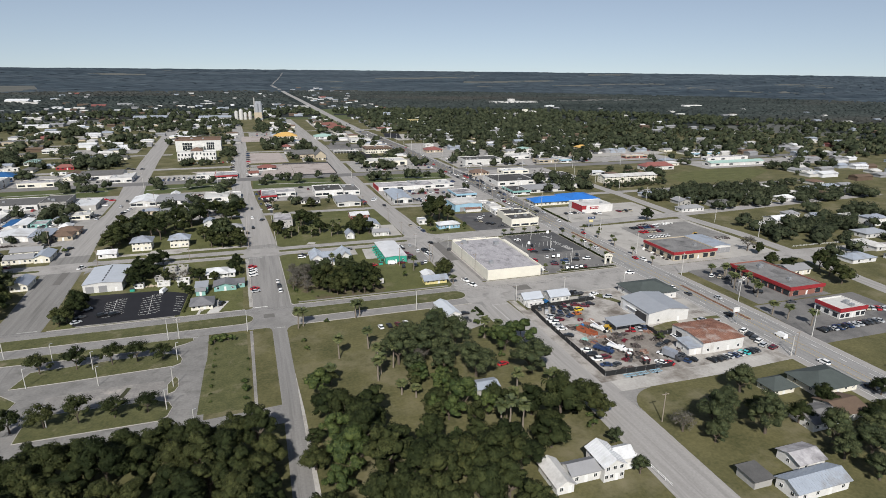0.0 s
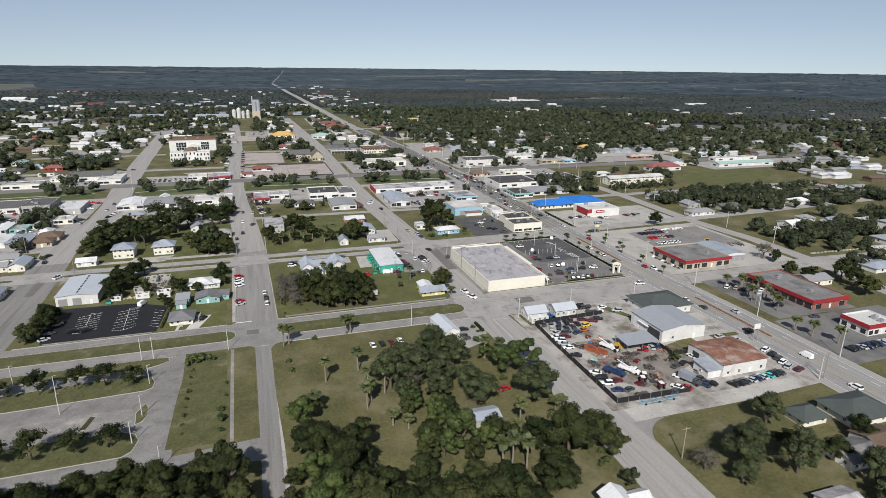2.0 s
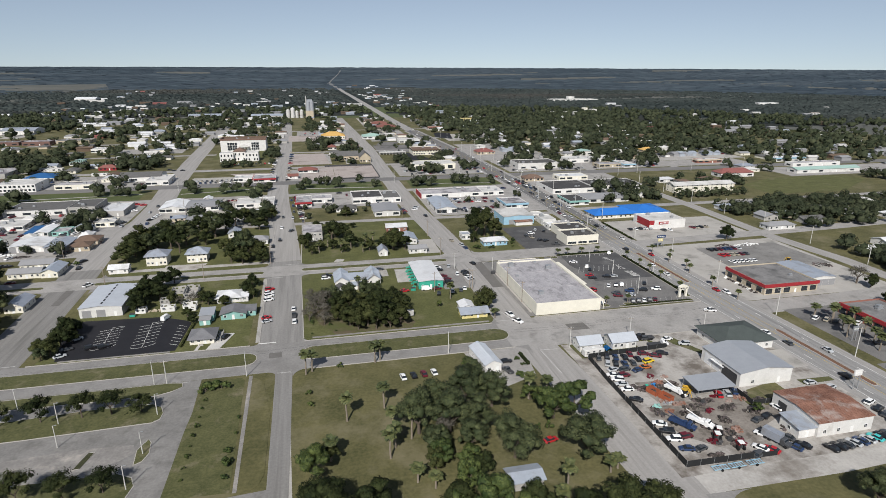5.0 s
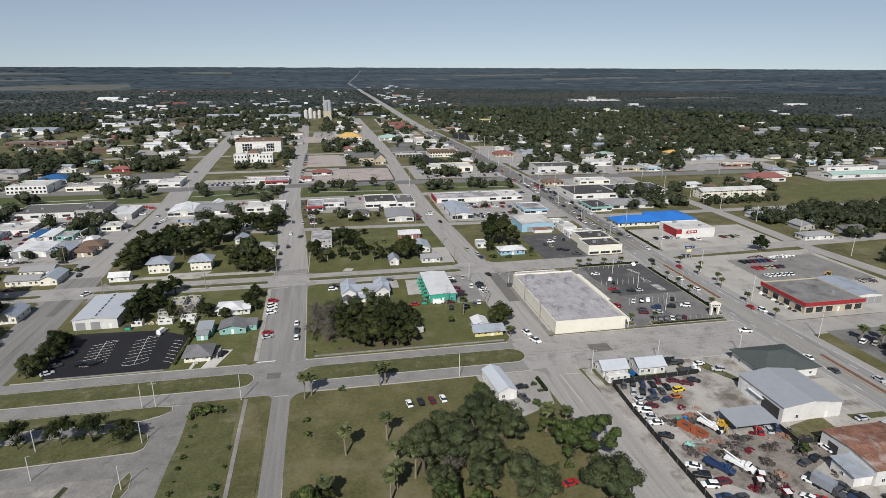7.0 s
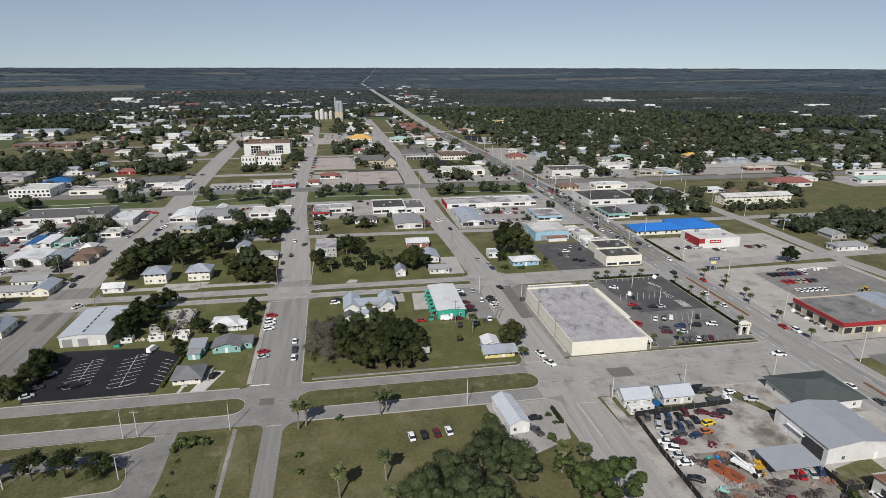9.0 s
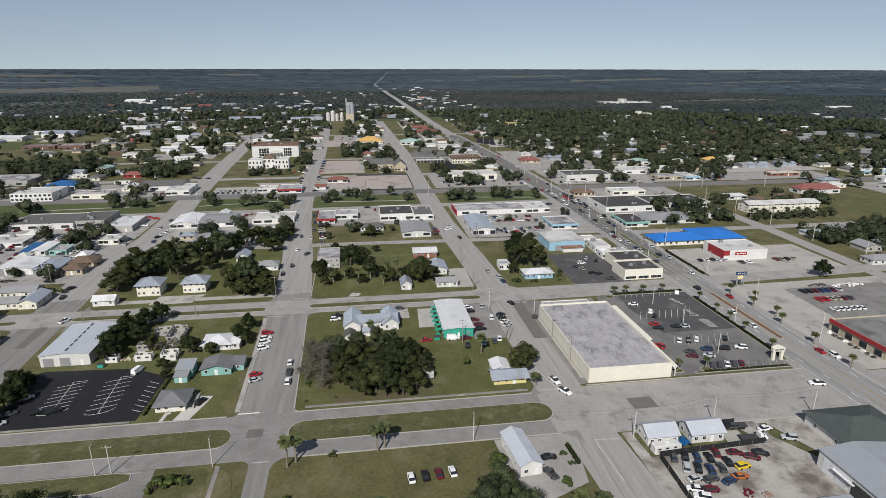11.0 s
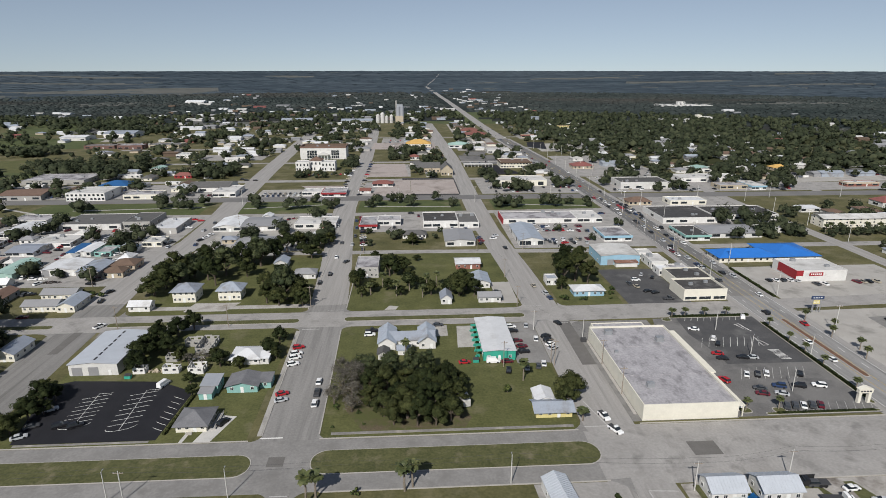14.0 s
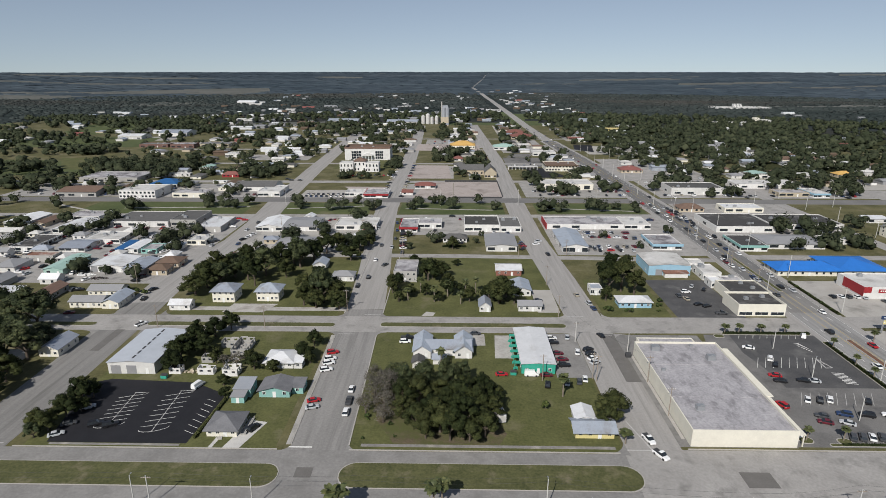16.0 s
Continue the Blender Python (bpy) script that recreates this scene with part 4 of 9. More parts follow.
def building(x0, y0, x1, y1, h, label, name="house", wall=None, roof_mat=None, roof="flat", rise=1.6, along="x", over=0.5, wins=3, side=2, ww=1.1, wh=1.2, wz=0.95, storeys=1, doors=1, rot=0.0, units=0, para=0.5, seam=0.0, rollers=0, band=None, frame_mat=None, roof_label="", east=None):
    wall, roof_mat = wall or WHITE, roof_mat or GREY_DECK
    if y0 > 185 and h < 9:
        h, para = h * 0.82, para * 0.7
    cx, cy, hx, hy = (x0 + x1) / 2, (y0 + y1) / 2, abs(x1 - x0) / 2, abs(y1 - y0) / 2
    b = tagged(new(name), label, name.replace("_", " "))
    b.matrix_basis = pose(cx, cy, 0, 0, 0, rot)
    flat = roof == "flat"
    far = cy > 190 or abs(cx + 50) > 180
    if cy > 190 and storeys == 1 and name in ("shop_building", "warehouse", "workshop", "store", "shopping_plaza", "filling_station", "school", "hall", "bank"):
        wins = min(wins, 3)
        ww = min(5.0, hx * 0.45)
    part("wall", gabled_box(hx, hy, h, rise, along) if roof == "gable" else wall_box(hx, hy, h, para if flat else 0), wall, b)
    if flat:
        bm = bmnew()
        box(bm, -hx + 0.28, -hy + 0.28, h - 0.25, hx - 0.28, hy - 0.28, h)
        part("roof", bm, roof_mat, b, roof_label)
    elif roof == "shed":
        bm = bmnew()
        v = box(bm, -hx - over, -hy - over, h, hx + over, hy + over, h + 0.15)
        for k in (2, 3, 6, 7):
            v[k].co.z += rise
        part("roof", bm, roof_mat, b, roof_label)
        bm = bmnew()
        v = box(bm, -hx, -hy + 0.2, h - 0.1, hx, hy, h + 0.02)
        for k in (6, 7):
            v[k].co.z += rise * 0.95
        part("wall_gable", bm, wall, b)
    else:
        part("roof", roof_mesh(roof, hx, hy, h, rise, over, along, seam), roof_mat, b, roof_label)
    lo = 0.0
    step = h / storeys
    side = min(side, 1) if cy > 230 else side
    face_side = "e" if (east if east is not None else cx < -70) else "w"
    sx = hx if face_side == "e" else -hx
    for st in range(storeys):
        n = wins + (doors if st == 0 else 0) + (rollers if st == 0 else 0)
        slots = [-hx + 2 * hx * (k + 0.5) / n for k in range(n)] if n else []
        for k, x in enumerate(slots):
            if st == 0 and k < rollers:
                door(b, x, -hy, "s", 3.4, 3.2, GREY_ROOF)
            elif st == 0 and doors and k == rollers + (n - rollers) // 2:
                door(b, x, -hy, "s")
            else:
                window(b, x, -hy, lo + wz, ww, min(wh, step - wz - 0.2), "s", frame_mat, far=far)
        for k in range(side):
            window(b, sx, -hy + 2 * hy * (k + 0.5) / side, lo + wz, ww, min(wh, step - wz - 0.2), face_side, frame_mat, far=far)
        lo += step
    for k in range(units):
        rooftop_unit(b, random.uniform(-0.7, 0.7) * hx, random.uniform(-0.6, 0.7) * hy, h, random.uniform(0.8, 1.5))
    if band:
        bm = bmnew()
        z0, z1 = h - 0.9, h + (para if flat else 0) + 0.1
        box(bm, -hx - 0.5, -hy - 0.5, z0, hx + 0.5, -hy - 0.02, z1)
        box(bm, -hx - 0.5, -hy - 0.02, z0, -hx - 0.02, hy, z1)
        part("fascia", bm, band, b, "painted fascia band")
    return b


def house(x0, y0, x1, y1, label, h=2.9, wall=None, roof_mat=None, roof="gable", rise=1.7, **kw):
    kw.setdefault("along", "x" if abs(x1 - x0) > abs(y1 - y0) else "y")
    return building(x0, y0, x1, y1, h, label, "house", wall, roof_mat or GALV, roof, rise, **kw)


def shop(x0, y0, x1, y1, h, label, name="shop_building", **kw):
    kw.setdefault("units", 2)
    kw.setdefault("wins", 4)
    kw.setdefault("ww", 1.8)
    kw.setdefault("wh", 1.6)
    return building(x0, y0, x1, y1, h, label, name, **kw)


def merge(main, wing):
    """Makes a wing's parts parts of the main house."""
    for ch in list(wing.children):
        m = main.matrix_basis.inverted() @ wing.matrix_basis @ ch.matrix_basis
        ch.parent = main
        ch.matrix_basis = m
    bpy.data.objects.remove(wing)
    return main


# west of the first street
main = building(-168.5, 52.3, -152.2, 78.5, 4.3, "white metal warehouse with a low gabled roof", "warehouse", WHITE, PALE_METAL, "gable", 0.7, "y", 0.3, wins=0, side=2, doors=1, rollers=2, roof_label="pale metal roof with a dark ridge vent")
for k in range(7):
    bm = bmnew()
    box(bm, -0.3, -11.6 + 3.5 * k, 5.1, 0.3, -9.4 + 3.5 * k, 5.26)
    part("ridge_vent", bm, DARK_TRIM, main)
main = house(-119.9, 17.2, -111.2, 26, "small cream house with a grey hipped roof", 2.5, CREAM, SLATE_ROOF, "hip", 2.0, over=0.8, wins=3, side=2)
main = house(-111.5, 38.2, -101.7, 46, "teal cottage with a weathered grey gabled roof", 2.5, TEAL, SLATE_ROOF, "gable", 1.3, along="y", over=0.6, wins=2, side=2)
merge(main, house(-101.6, 40.5, -97.9, 46, "small teal lean-to with a grey shed roof", 2.3, TEAL, SLATE_ROOF, "shed", 0.5, wins=1, side=1, doors=0, over=0.3))
main = house(-119.6, 38.2, -114.2, 44.5, "teal garden shed with a grey metal roof", 2.9, TEAL, STEEL_ROOF, "shed", 0.7, wins=0, side=1, doors=1, over=0.3)
merge(main, house(-119.2, 34.6, -115.1, 38, "low teal shed annexe with a grey roof", 2.2, TEAL, GREY_ROOF, "shed", 0.4, wins=0, side=0, doors=1, over=0.3))
main = house(-115.5, 57, -105.6, 66, "white bungalow with a bright white hipped roof", 2.6, WHITE, WHITE_ROOF, "hip", 1.7, wins=3, side=2, over=0.8)
merge(main, house(-105.4, 57, -102.4, 61.5, "small white annexe with a white roof", 2.4, WHITE, WHITE_ROOF, "shed", 0.4, wins=1, side=1, doors=0, over=0.4))
main = house(-158.2, 117, -148.2, 126.5, "two storey cream house with a pale blue metal hipped roof", 5.6, CREAM, GALV, "hip", 2.2, storeys=2, wins=4, side=2, over=1.0, seam=0.8)
main = house(-138.6, 118.5, -128.6, 127, "two storey cream house with a pale metal hipped roof", 5.2, CREAM, GALV, "hip", 2.2, storeys=2, wins=4, side=2, over=1.0, seam=0.8)
main = house(-173.5, 107.5, -164.5, 113, "small white bungalow with a pale metal roof", 2.7, WHITE, WHITE_ROOF, "gable", 1.5, wins=2, side=1)
main = house(-123, 162, -116.4, 171, "small white cottage with a grey metal roof", 3, WHITE, GALV, "gable", 1.6, wins=1, side=2, along="y")
main = house(-109.5, 145, -99, 152, "white bungalow with a grey hipped roof", 2.9, WHITE, GREY_ROOF, "hip", 1.6, wins=3, side=2)
main = house(-219, 109.5, -204.5, 117, "long low cream block with a grey metal roof", 2.9, CREAM, GREY_ROOF, "gable", 1.5, wins=5, side=2)
main = house(-219, 123.2, -204, 131, "long low cream block with a grey metal roof", 2.9, CREAM, GREY_ROOF, "gable", 1.5, wins=5, side=2)
main = house(-204, 108.5, -196.5, 122, "cream cottage with a pale grey metal gable roof", 3.0, CREAM, GALV, "gable", 1.6, along="y", wins=2, side=3)
main = house(-241, 114.5, -233, 131, "long house with a weathered brown roof", 3.0, GREY_WALL, BROWN_SHINGLE, "gable", 1.6, along="y", wins=2, side=3)
main = house(-201, 64, -193.8, 76, "cream house with a pale metal gable roof", 3.0, CREAM, GALV, "gable", 1.6, along="y", wins=2, side=3)
# first block east of the street
main = house(-63.6, 67.5, -42.8, 75, "long white house with a grey blue metal roof", 3.0, WHITE, GALV, "gable", 1.8, along="x", wins=4, side=2, seam=0.9)
merge(main, house(-63.8, 65.2, -57.5, 78.5, "white cross wing with a grey blue gabled roof", 3.0, WHITE, GALV, "gable", 2.1, along="y", wins=1, side=2, seam=0.9))
merge(main, house(-48.6, 65.6, -42.4, 78.5, "white cross wing with a grey blue gabled roof", 3.0, WHITE, GALV, "gable", 2.1, along="y", wins=1, side=2, seam=0.9))
main = house(-63.6, 58, -59.8, 62.5, "small white garden shed with a dark roof", 2.3, WHITE, DARK_SHINGLE, "gable", 1.0, along="y", wins=0, side=0)
main = house(-56.5, 61, -52, 64.5, "white garden shed with a grey roof", 2.3, WHITE, GALV, "gable", 1.0, along="x", wins=0, side=0)
main = building(-25.6, 55, -14, 84, 3.8, "long green metal building with a white low pitched roof", "metal_building", GREEN_PAINT, WHITE_ROOF, "gable", 0.4, "y", 0.35, wins=2, side=6, doors=1)
main = house(-14.2, 18.4, -3.2, 24.5, "small yellow house with a grey metal roof", 2.4, YELLOWISH, GALV, "gable", 1.2, along="x", wins=3, side=1, over=0.9, seam=0.9)
merge(main, house(-13, 24.5, -7.4, 31, "white rear wing with a white metal roof", 2.5, WHITE, WHITE_ROOF, "gable", 1.0, along="y", wins=0, side=2, doors=0))
# big store
store = building(17.2, 15.2, 46.6, 70, 4.7, "large cream windowless store with a weathered flat roof", "store", CREAM, STORE_ROOF, "flat", wins=0, side=0, doors=0, para=0.7, units=0)
main = store
merge(main, building(19.5, 70, 40, 75.2, 4.2, "low rear addition of the store with a flat roof", "store", CREAM, STORE_ROOF, "flat", wins=0, side=0, doors=0, para=0.25))
for x, y, s in ((8, 15.2, 1.7), (-8.1, -15.9, 1.4), (5, 25, 0.7), (-9, 22, 1.7), (-11, 7, 0.8)):
    rooftop_unit(store, x, y, 4.7, s)
for y in (-9.2, 11.2):
    bm = bmnew()
    box(bm, -14.2, y, 4.7, 14.2, y + 0.2, 4.8)
    part("roof_seam", bm, STORE_ROOF, store)
bm = bmnew()
box(bm, 14.75, -27.4, 4.0, 16.6, -8, 4.25)
box(bm, 14.75, -8, 4.2, 17.6, 24, 4.5)
for k in range(7):
    box(bm, 16.2, -27 + 8.2 * k, 0, 16.5, -26.7 + 8.2 * k, 4.1)
part("canopy", bm, CREAM, store, "cream covered walkway along the entrance side")
bm = bmnew()
box(bm, -16.0, -24, -0.1, -15.0, 26, 0.16)
part("loading_kerb", bm, KERB, store)
# second block north
main = house(-79, 144.5, -67.5, 163, "two storey weathered grey block house with a flat roof", 5.4, GREY_WALL, GREY_DECK, "flat", wins=4, side=3, storeys=2, para=0.3)
main = house(-27.6, 155, -14.8, 165, "red brick house with a white metal roof", 3.0, BRICK, WHITE_ROOF, "gable", 1.4, wins=3, side=2)
main = house(-21.5, 127, -13.4, 141, "cottage with a blue grey metal roof", 2.9, WHITE, GALV, "gable", 1.4, along="y", wins=2, side=2)
main = house(-21, 109.2, -11, 115, "small white cottage with a grey roof", 2.8, WHITE, GREY_ROOF, "gable", 1.3, wins=3, side=1)
main = house(-38, 108.2, -33.2, 116, "tiny white cottage with a grey gable roof", 2.9, WHITE, GALV, "gable", 1.8, along="y", wins=1, side=1)
main = house(23.9, 114, 38, 121.5, "light blue bungalow with a pale metal roof", 2.9, LIGHT_BLUE, WHITE_ROOF, "hip", 1.4, wins=4, side=2, over=0.7)
main = building(50.2, 157, 71.4, 178, 5.2, "light blue metal workshop with a pale grey roof", "workshop", LIGHT_BLUE, PALE_DECK, "gable", 0.8, "y", 0.2, wins=0, side=2, doors=1, rollers=1)
merge(main, house(57.5, 153.4, 69, 156.8, "rusty awning shed in front of the workshop", 2.4, WHITE, RUST, "shed", 0.4, wins=0, side=0, doors=0))
main = shop(72, 106, 92, 121, 4.6, "cream block shop with a black tar roof", wall=CREAM, roof_mat=TAR_ROOF, wins=3, doors=0, ww=5.6, wh=1.5, wz=0.5, side=0, para=0.9)
merge(main, shop(75.5, 121.5, 94, 138, 4.2, "cream rear shop section with a black tar roof", wall=CREAM, roof_mat=TAR_ROOF, wins=0, side=0, doors=0, para=0.6))
main = shop(75, 150, 84, 164, 3.6, "small white roadside shop with a flat roof", wall=WHITE, roof_mat=PALE_DECK, wins=3)
main = shop(80, 140.5, 90, 147, 3.2, "small white office with flat grey roof", wall=WHITE, roof_mat=GREY_DECK, wins=2)
# salvage yard
main = house(20.7, -19.4, 29.6, -12.9, "small white cottage with a pale metal roof", 3.0, WHITE, PALE_METAL, "gable", 1.8, wins=3, side=2, seam=0.8)
main = house(33.4, -20, 43.1, -13.2, "small white cottage with a pale metal roof", 3.0, WHITE, PALE_METAL, "gable", 1.8, wins=3, side=2, seam=0.8)
main = building(72, -31, 93, -15.5, 3.8, "low white shop with a dark green hipped roof", "shop_building", WHITE, GREEN_SHINGLE, "hip", 2.6, "x", 0.9, wins=3, side=2)
greyshop = building(61, -53, 81, -33.5, 5.0, "white metal workshop with a blue grey gabled roof", "workshop", WHITE, STEEL_ROOF, "gable", 1.3, "y", 0.3, wins=1, side=0, doors=1)
main = greyshop
rustshop = building(63.9, -81.2, 82.8, -64, 4.6, "white block workshop with a rusted metal roof", "workshop", WHITE, RUST, "gable", 0.9, "x", 0.3, wins=3, side=0, doors=1, seam=1.0)
main = rustshop
merge(main, house(58.3, -80.5, 63.8, -73.5, "white lean-to annexe with a grey roof", 3.0, WHITE, GALV, "shed", 0.7, wins=0, side=1, doors=1))
cp = tagged(new("carport"), "open carport with a grey metal roof on posts", "carport")
cp.matrix_basis = pose(50, -52.3, 0)
bm = bmnew()
v = box(bm, -7, -4.2, 3.0, 7, 4.2, 3.15)
for k in (2, 3, 6, 7):
    v[k].co.z += 0.5
part("roof", bm, STEEL_ROOF, cp)
for x in (-6.6, 0, 6.6):
    for y in (-3.9, 3.9):
        bm = bmnew()
        tube(bm, (x, y, -0.2), (x, y, 3.05 + (0.45 if y > 0 else 0)), 0.09, 0.09)
        part("post", bm, STEEL, cp)
# east of the highway
main = building(145.4, -46, 166, -9, 4.0, "long shopping plaza with a red fascia and grey flat roof", "shopping_plaza", BRICK, DULL_DECK, "flat", wins=2, side=9, ww=3.2, wh=2.3, wz=0.3, band=RED, units=3, para=0.6)
main = building(143.5, -72.5, 158.5, -60.5, 4.2, "white burger restaurant with red trim and flat roof", "restaurant", WHITE, PALE_DECK, "flat", wins=4, side=3, ww=2.2, wh=1.8, wz=0.6, band=RED, units=3, para=0.6)
feed = building(128.5, 14.5, 157.5, 41, 4.4, "feed store with red fascia and dark grey flat roof", "store", BEIGE, DULL_DECK, "flat", wins=5, side=4, ww=3.4, wh=2.4, wz=0.4, band=RED, units=1, para=0.5)
main = feed
merge(main, building(157.6, 19, 172, 42, 4.2, "white metal shed wing with pale blue roof", "store", WHITE, GALV, "gable", 0.8, "y", 0.3, wins=0, side=0, doors=0, rollers=4))
rw = building(138.6, 127, 164.5, 146.5, 5.2, "white retail store with a red corner sign panel", "store", WHITE, PALE_DECK, "flat", wins=0, side=0, doors=0, para=0.5, units=2)
main = rw
bm = bmnew()
box(bm, -13.1, -9.9, 2.9, -9.6, -9.78, 5.72)
box(bm, -13.1, -9.78, 1.2, -12.97, 5, 5.72)
part("sign_panel", bm, RED, rw, "flat red sign panel at the corner entrance")
bm = bmnew()
box(bm, -6.4, -9.95, 2.9, 0.6, -9.78, 4.6)
part("sign_box", bm, RED, rw, "red sign box with white bars")
bm = bmnew()
for k in range(6):
    box(bm, -5.6 + 0.95 * k, -9.99, 3.4, -5.0 + 0.95 * k, -9.94, 4.1)
part("lettering_bars", bm, TRIM, rw)
main = building(116, 157.5, 148, 171.5, 3.2, "low shop with a bright blue metal roof", "shop_building", CREAM, BLUE_ROOF, "hip", 2.6, "x", 1.0, wins=8, side=3)
merge(main, building(146, 157.5, 172, 181, 3.2, "blue roofed wing of the low shop", "shop_building", CREAM, BLUE_ROOF, "hip", 3.0, "y", 1.0, wins=4, side=3))
apt = building(221, 223.5, 277, 236, 7.6, "three storey cream apartment block with pale roof", "apartment_building", CREAM, PALE_DECK, "gable", 1.6, "x", 0.8, wins=12, side=2, storeys=3)
main = apt
# shops north of the second cross street
shop(-178, 236.5, -160.8, 262, 3.6, "white gabled shop with a red sign end", wall=WHITE, roof_mat=WHITE_ROOF, roof="gable", rise=2, along="y", units=0)
shop(-160.5, 238, -138.5, 262, 3.8, "long white shop with a grey metal roof", wall=WHITE, roof_mat=GREY_ROOF, roof="gable", rise=1.2, units=0, wins=5)
shop(-154.5, 197, -132, 216, 3.0, "white cottage shop with a grey hipped roof", wall=WHITE, roof_mat=GREY_ROOF, roof="hip", rise=2.2, units=0)
shop(-127.3, 241, -100, 262, 3.6, "white flat roofed shop beside the street", wall=WHITE, roof_mat=PALE_DECK, wins=7)
shop(-84.3, 236, -73, 260, 3.8, "white shop end with a grey roof and red trim", wall=WHITE, roof_mat=GREY_DECK, band=RED, wins=2)
shop(-72.8, 246, -57.5, 260, 4.2, "white block shop with grey flat roof", wall=WHITE, roof_mat=GREY_DECK, wins=3)
house(-56, 214, -41.5, 222, "white house with a black hipped roof", 3.2, WHITE, DARK_SHINGLE, "hip", 1.8, wins=5, side=2)
shop(-42.5, 238.5, -19.6, 264, 5, "white brick warehouse with dark flat roof", "warehouse", wall=WHITE, roof_mat=TAR_ROOF, wins=4, para=1.0)
shop(-19.3, 237.5, -5.8, 263, 4.4, "white warehouse section with dark grey roof", "warehouse", wall=WHITE, roof_mat=DARK_SHINGLE, wins=2)
shop(-30.5, 196, -12.8, 220, 4.2, "white block workshop with a wide grey roof", "workshop", wall=WHITE, roof_mat=GREY_ROOF, roof="gable", rise=1.0, along="y", units=0, wins=2)
# Wide dark panes imitate the shade inside this workshop's open bays.
shop(13.4, 195.5, 28, 232, 4.2, "white gabled workshop with dark open bays", "workshop", wall=WHITE, roof_mat=GALV, roof="gable", rise=1.6, along="y", units=0, wins=3, frame_mat=DARK_TRIM, ww=3, wh=2.4, wz=0.3)
shop(11.8, 246, 62.5, 267, 3.8, "long white strip of shops with a red end wall", wall=WHITE, roof_mat=GREY_DECK, wins=10, units=5)
slab("shop_end_wall", rect(11.2, 245.6, 11.75, 267), RED, 3.7, "red painted end wall of the shop row", "wall")
shop(62.8, 246, 80, 268, 3.6, "white flat roofed canopy building", wall=WHITE, roof_mat=PALE_DECK, wins=4)
shop(66.5, 200.5, 83.5, 222, 4.0, "white filling station with blue band", "filling_station", wall=WHITE, roof_mat=GREY_DECK, band=LIGHT_BLUE, wins=4)
shop(120, 240, 158, 276, 4.4, "long shop row with a black tar roof", wall=WHITE, roof_mat=TAR_ROOF, wins=9, side=6, para=0.8)
shop(158.3, 246, 205, 274, 4.4, "long white shop row with dark flat roof", wall=WHITE, roof_mat=TAR_ROOF, wins=11, para=0.8)
shop(116.5, 199, 132, 222, 4.0, "white shop with teal fascia and a dark roof", wall=WHITE, roof_mat=TAR_ROOF, wins=3, side=4, band=TEAL)
shop(134, 204, 168, 224, 3.8, "white shop with a hipped grey roof", wall=WHITE, roof_mat=GREY_ROOF, roof="hip", rise=2, units=0, wins=6)
shop(172, 214, 190, 224, 3.4, "white bungalow office with flat roof", wall=WHITE, roof_mat=PALE_DECK, wins=4)
shop(117, 296, 135, 308, 3.4, "restaurant with a brown hipped roof", "restaurant", wall=BEIGE, roof_mat=BROWN_SHINGLE, roof="hip", rise=2.6, units=0)
shop(149.5, 295, 178, 310, 4.0, "cream office with a white flat roof", wall=CREAM, roof_mat=WHITE_ROOF, wins=9, over=1)
shop(132.8, 358, 176, 384, 6.6, "white mission style store with shaped parapet", "store", wall=WHITE, roof_mat=DARK_SHINGLE, wins=8, side=4, para=1.0)
shop(200, 386, 256, 408, 4.6, "long white shopping plaza with flat roof", "shopping_plaza", wall=WHITE, roof_mat=PALE_DECK, wins=12, units=4)
shop(219, 352, 244, 368, 3.8, "brown and tan shop with grey roof", wall=BEIGE, roof_mat=GREY_DECK, wins=6)
shop(245, 347.5, 258, 372, 4.0, "white shop with blue trim and flat roof", wall=WHITE, roof_mat=PALE_DECK, band=LIGHT_BLUE, wins=3)
shop(120.5, 465, 142, 482, 3.8, "restaurant with a bright red hipped roof", "restaurant", wall=BEIGE, roof_mat=RED_ROOF, roof="hip", rise=3.2, units=0)
shop(232, 436, 280, 452, 4.2, "long low shop with dark roof", wall=WHITE, roof_mat=TAR_ROOF, wins=9)
court = building(-176.5, 548, -124, 575, 13.0, "white three storey courthouse annexe with two dark glazed bays", "office_building", WHITE, BROWN_SHINGLE, "flat", wins=0, side=4, ww=2.0, wh=1.6, wz=1.2, storeys=3, para=1.2, units=3)
for x0, x1 in ((-18.5, -7.2), (9.2, 18.2)):
    bm = bmnew()
    box(bm, x0, -13.62, 1.2, x1, -13.5, 10.6)
    bay = part("glazed_bay", bm, GLASS, court, "tall bay of dark glass with white mullions")
    for k in range(4):
        bm = bmnew()
        box(bm, x0, -13.8, 1.2 + 3.05 * k, x1, -13.55, 1.45 + 3.05 * k)
        part("transom", bm, TRIM, bay)
    for k in range(5):
        bm = bmnew()
        x = x0 + (x1 - x0) * k / 4
        box(bm, x - 0.12, -13.76, 1.2, x + 0.12, -13.56, 10.6)
        part("mullion", bm, TRIM, bay)
bm = bmnew()
for k in range(4):
    tube(bm, (-5.4 + 3.6 * k, -17.4, -0.2), (-5.4 + 3.6 * k, -17.4, 5.4), 0.45, 0.4, 10)
part("portico_columns", bm, TRIM, court)
bm = gabled_box(6.6, 2.6, 0.9, 2.4, "y")
bmesh.ops.translate(bm, verts=bm.verts, vec=(0, -15.6, 5.5))
part("portico", bm, WHITE, court, "white gabled portico over the entrance")
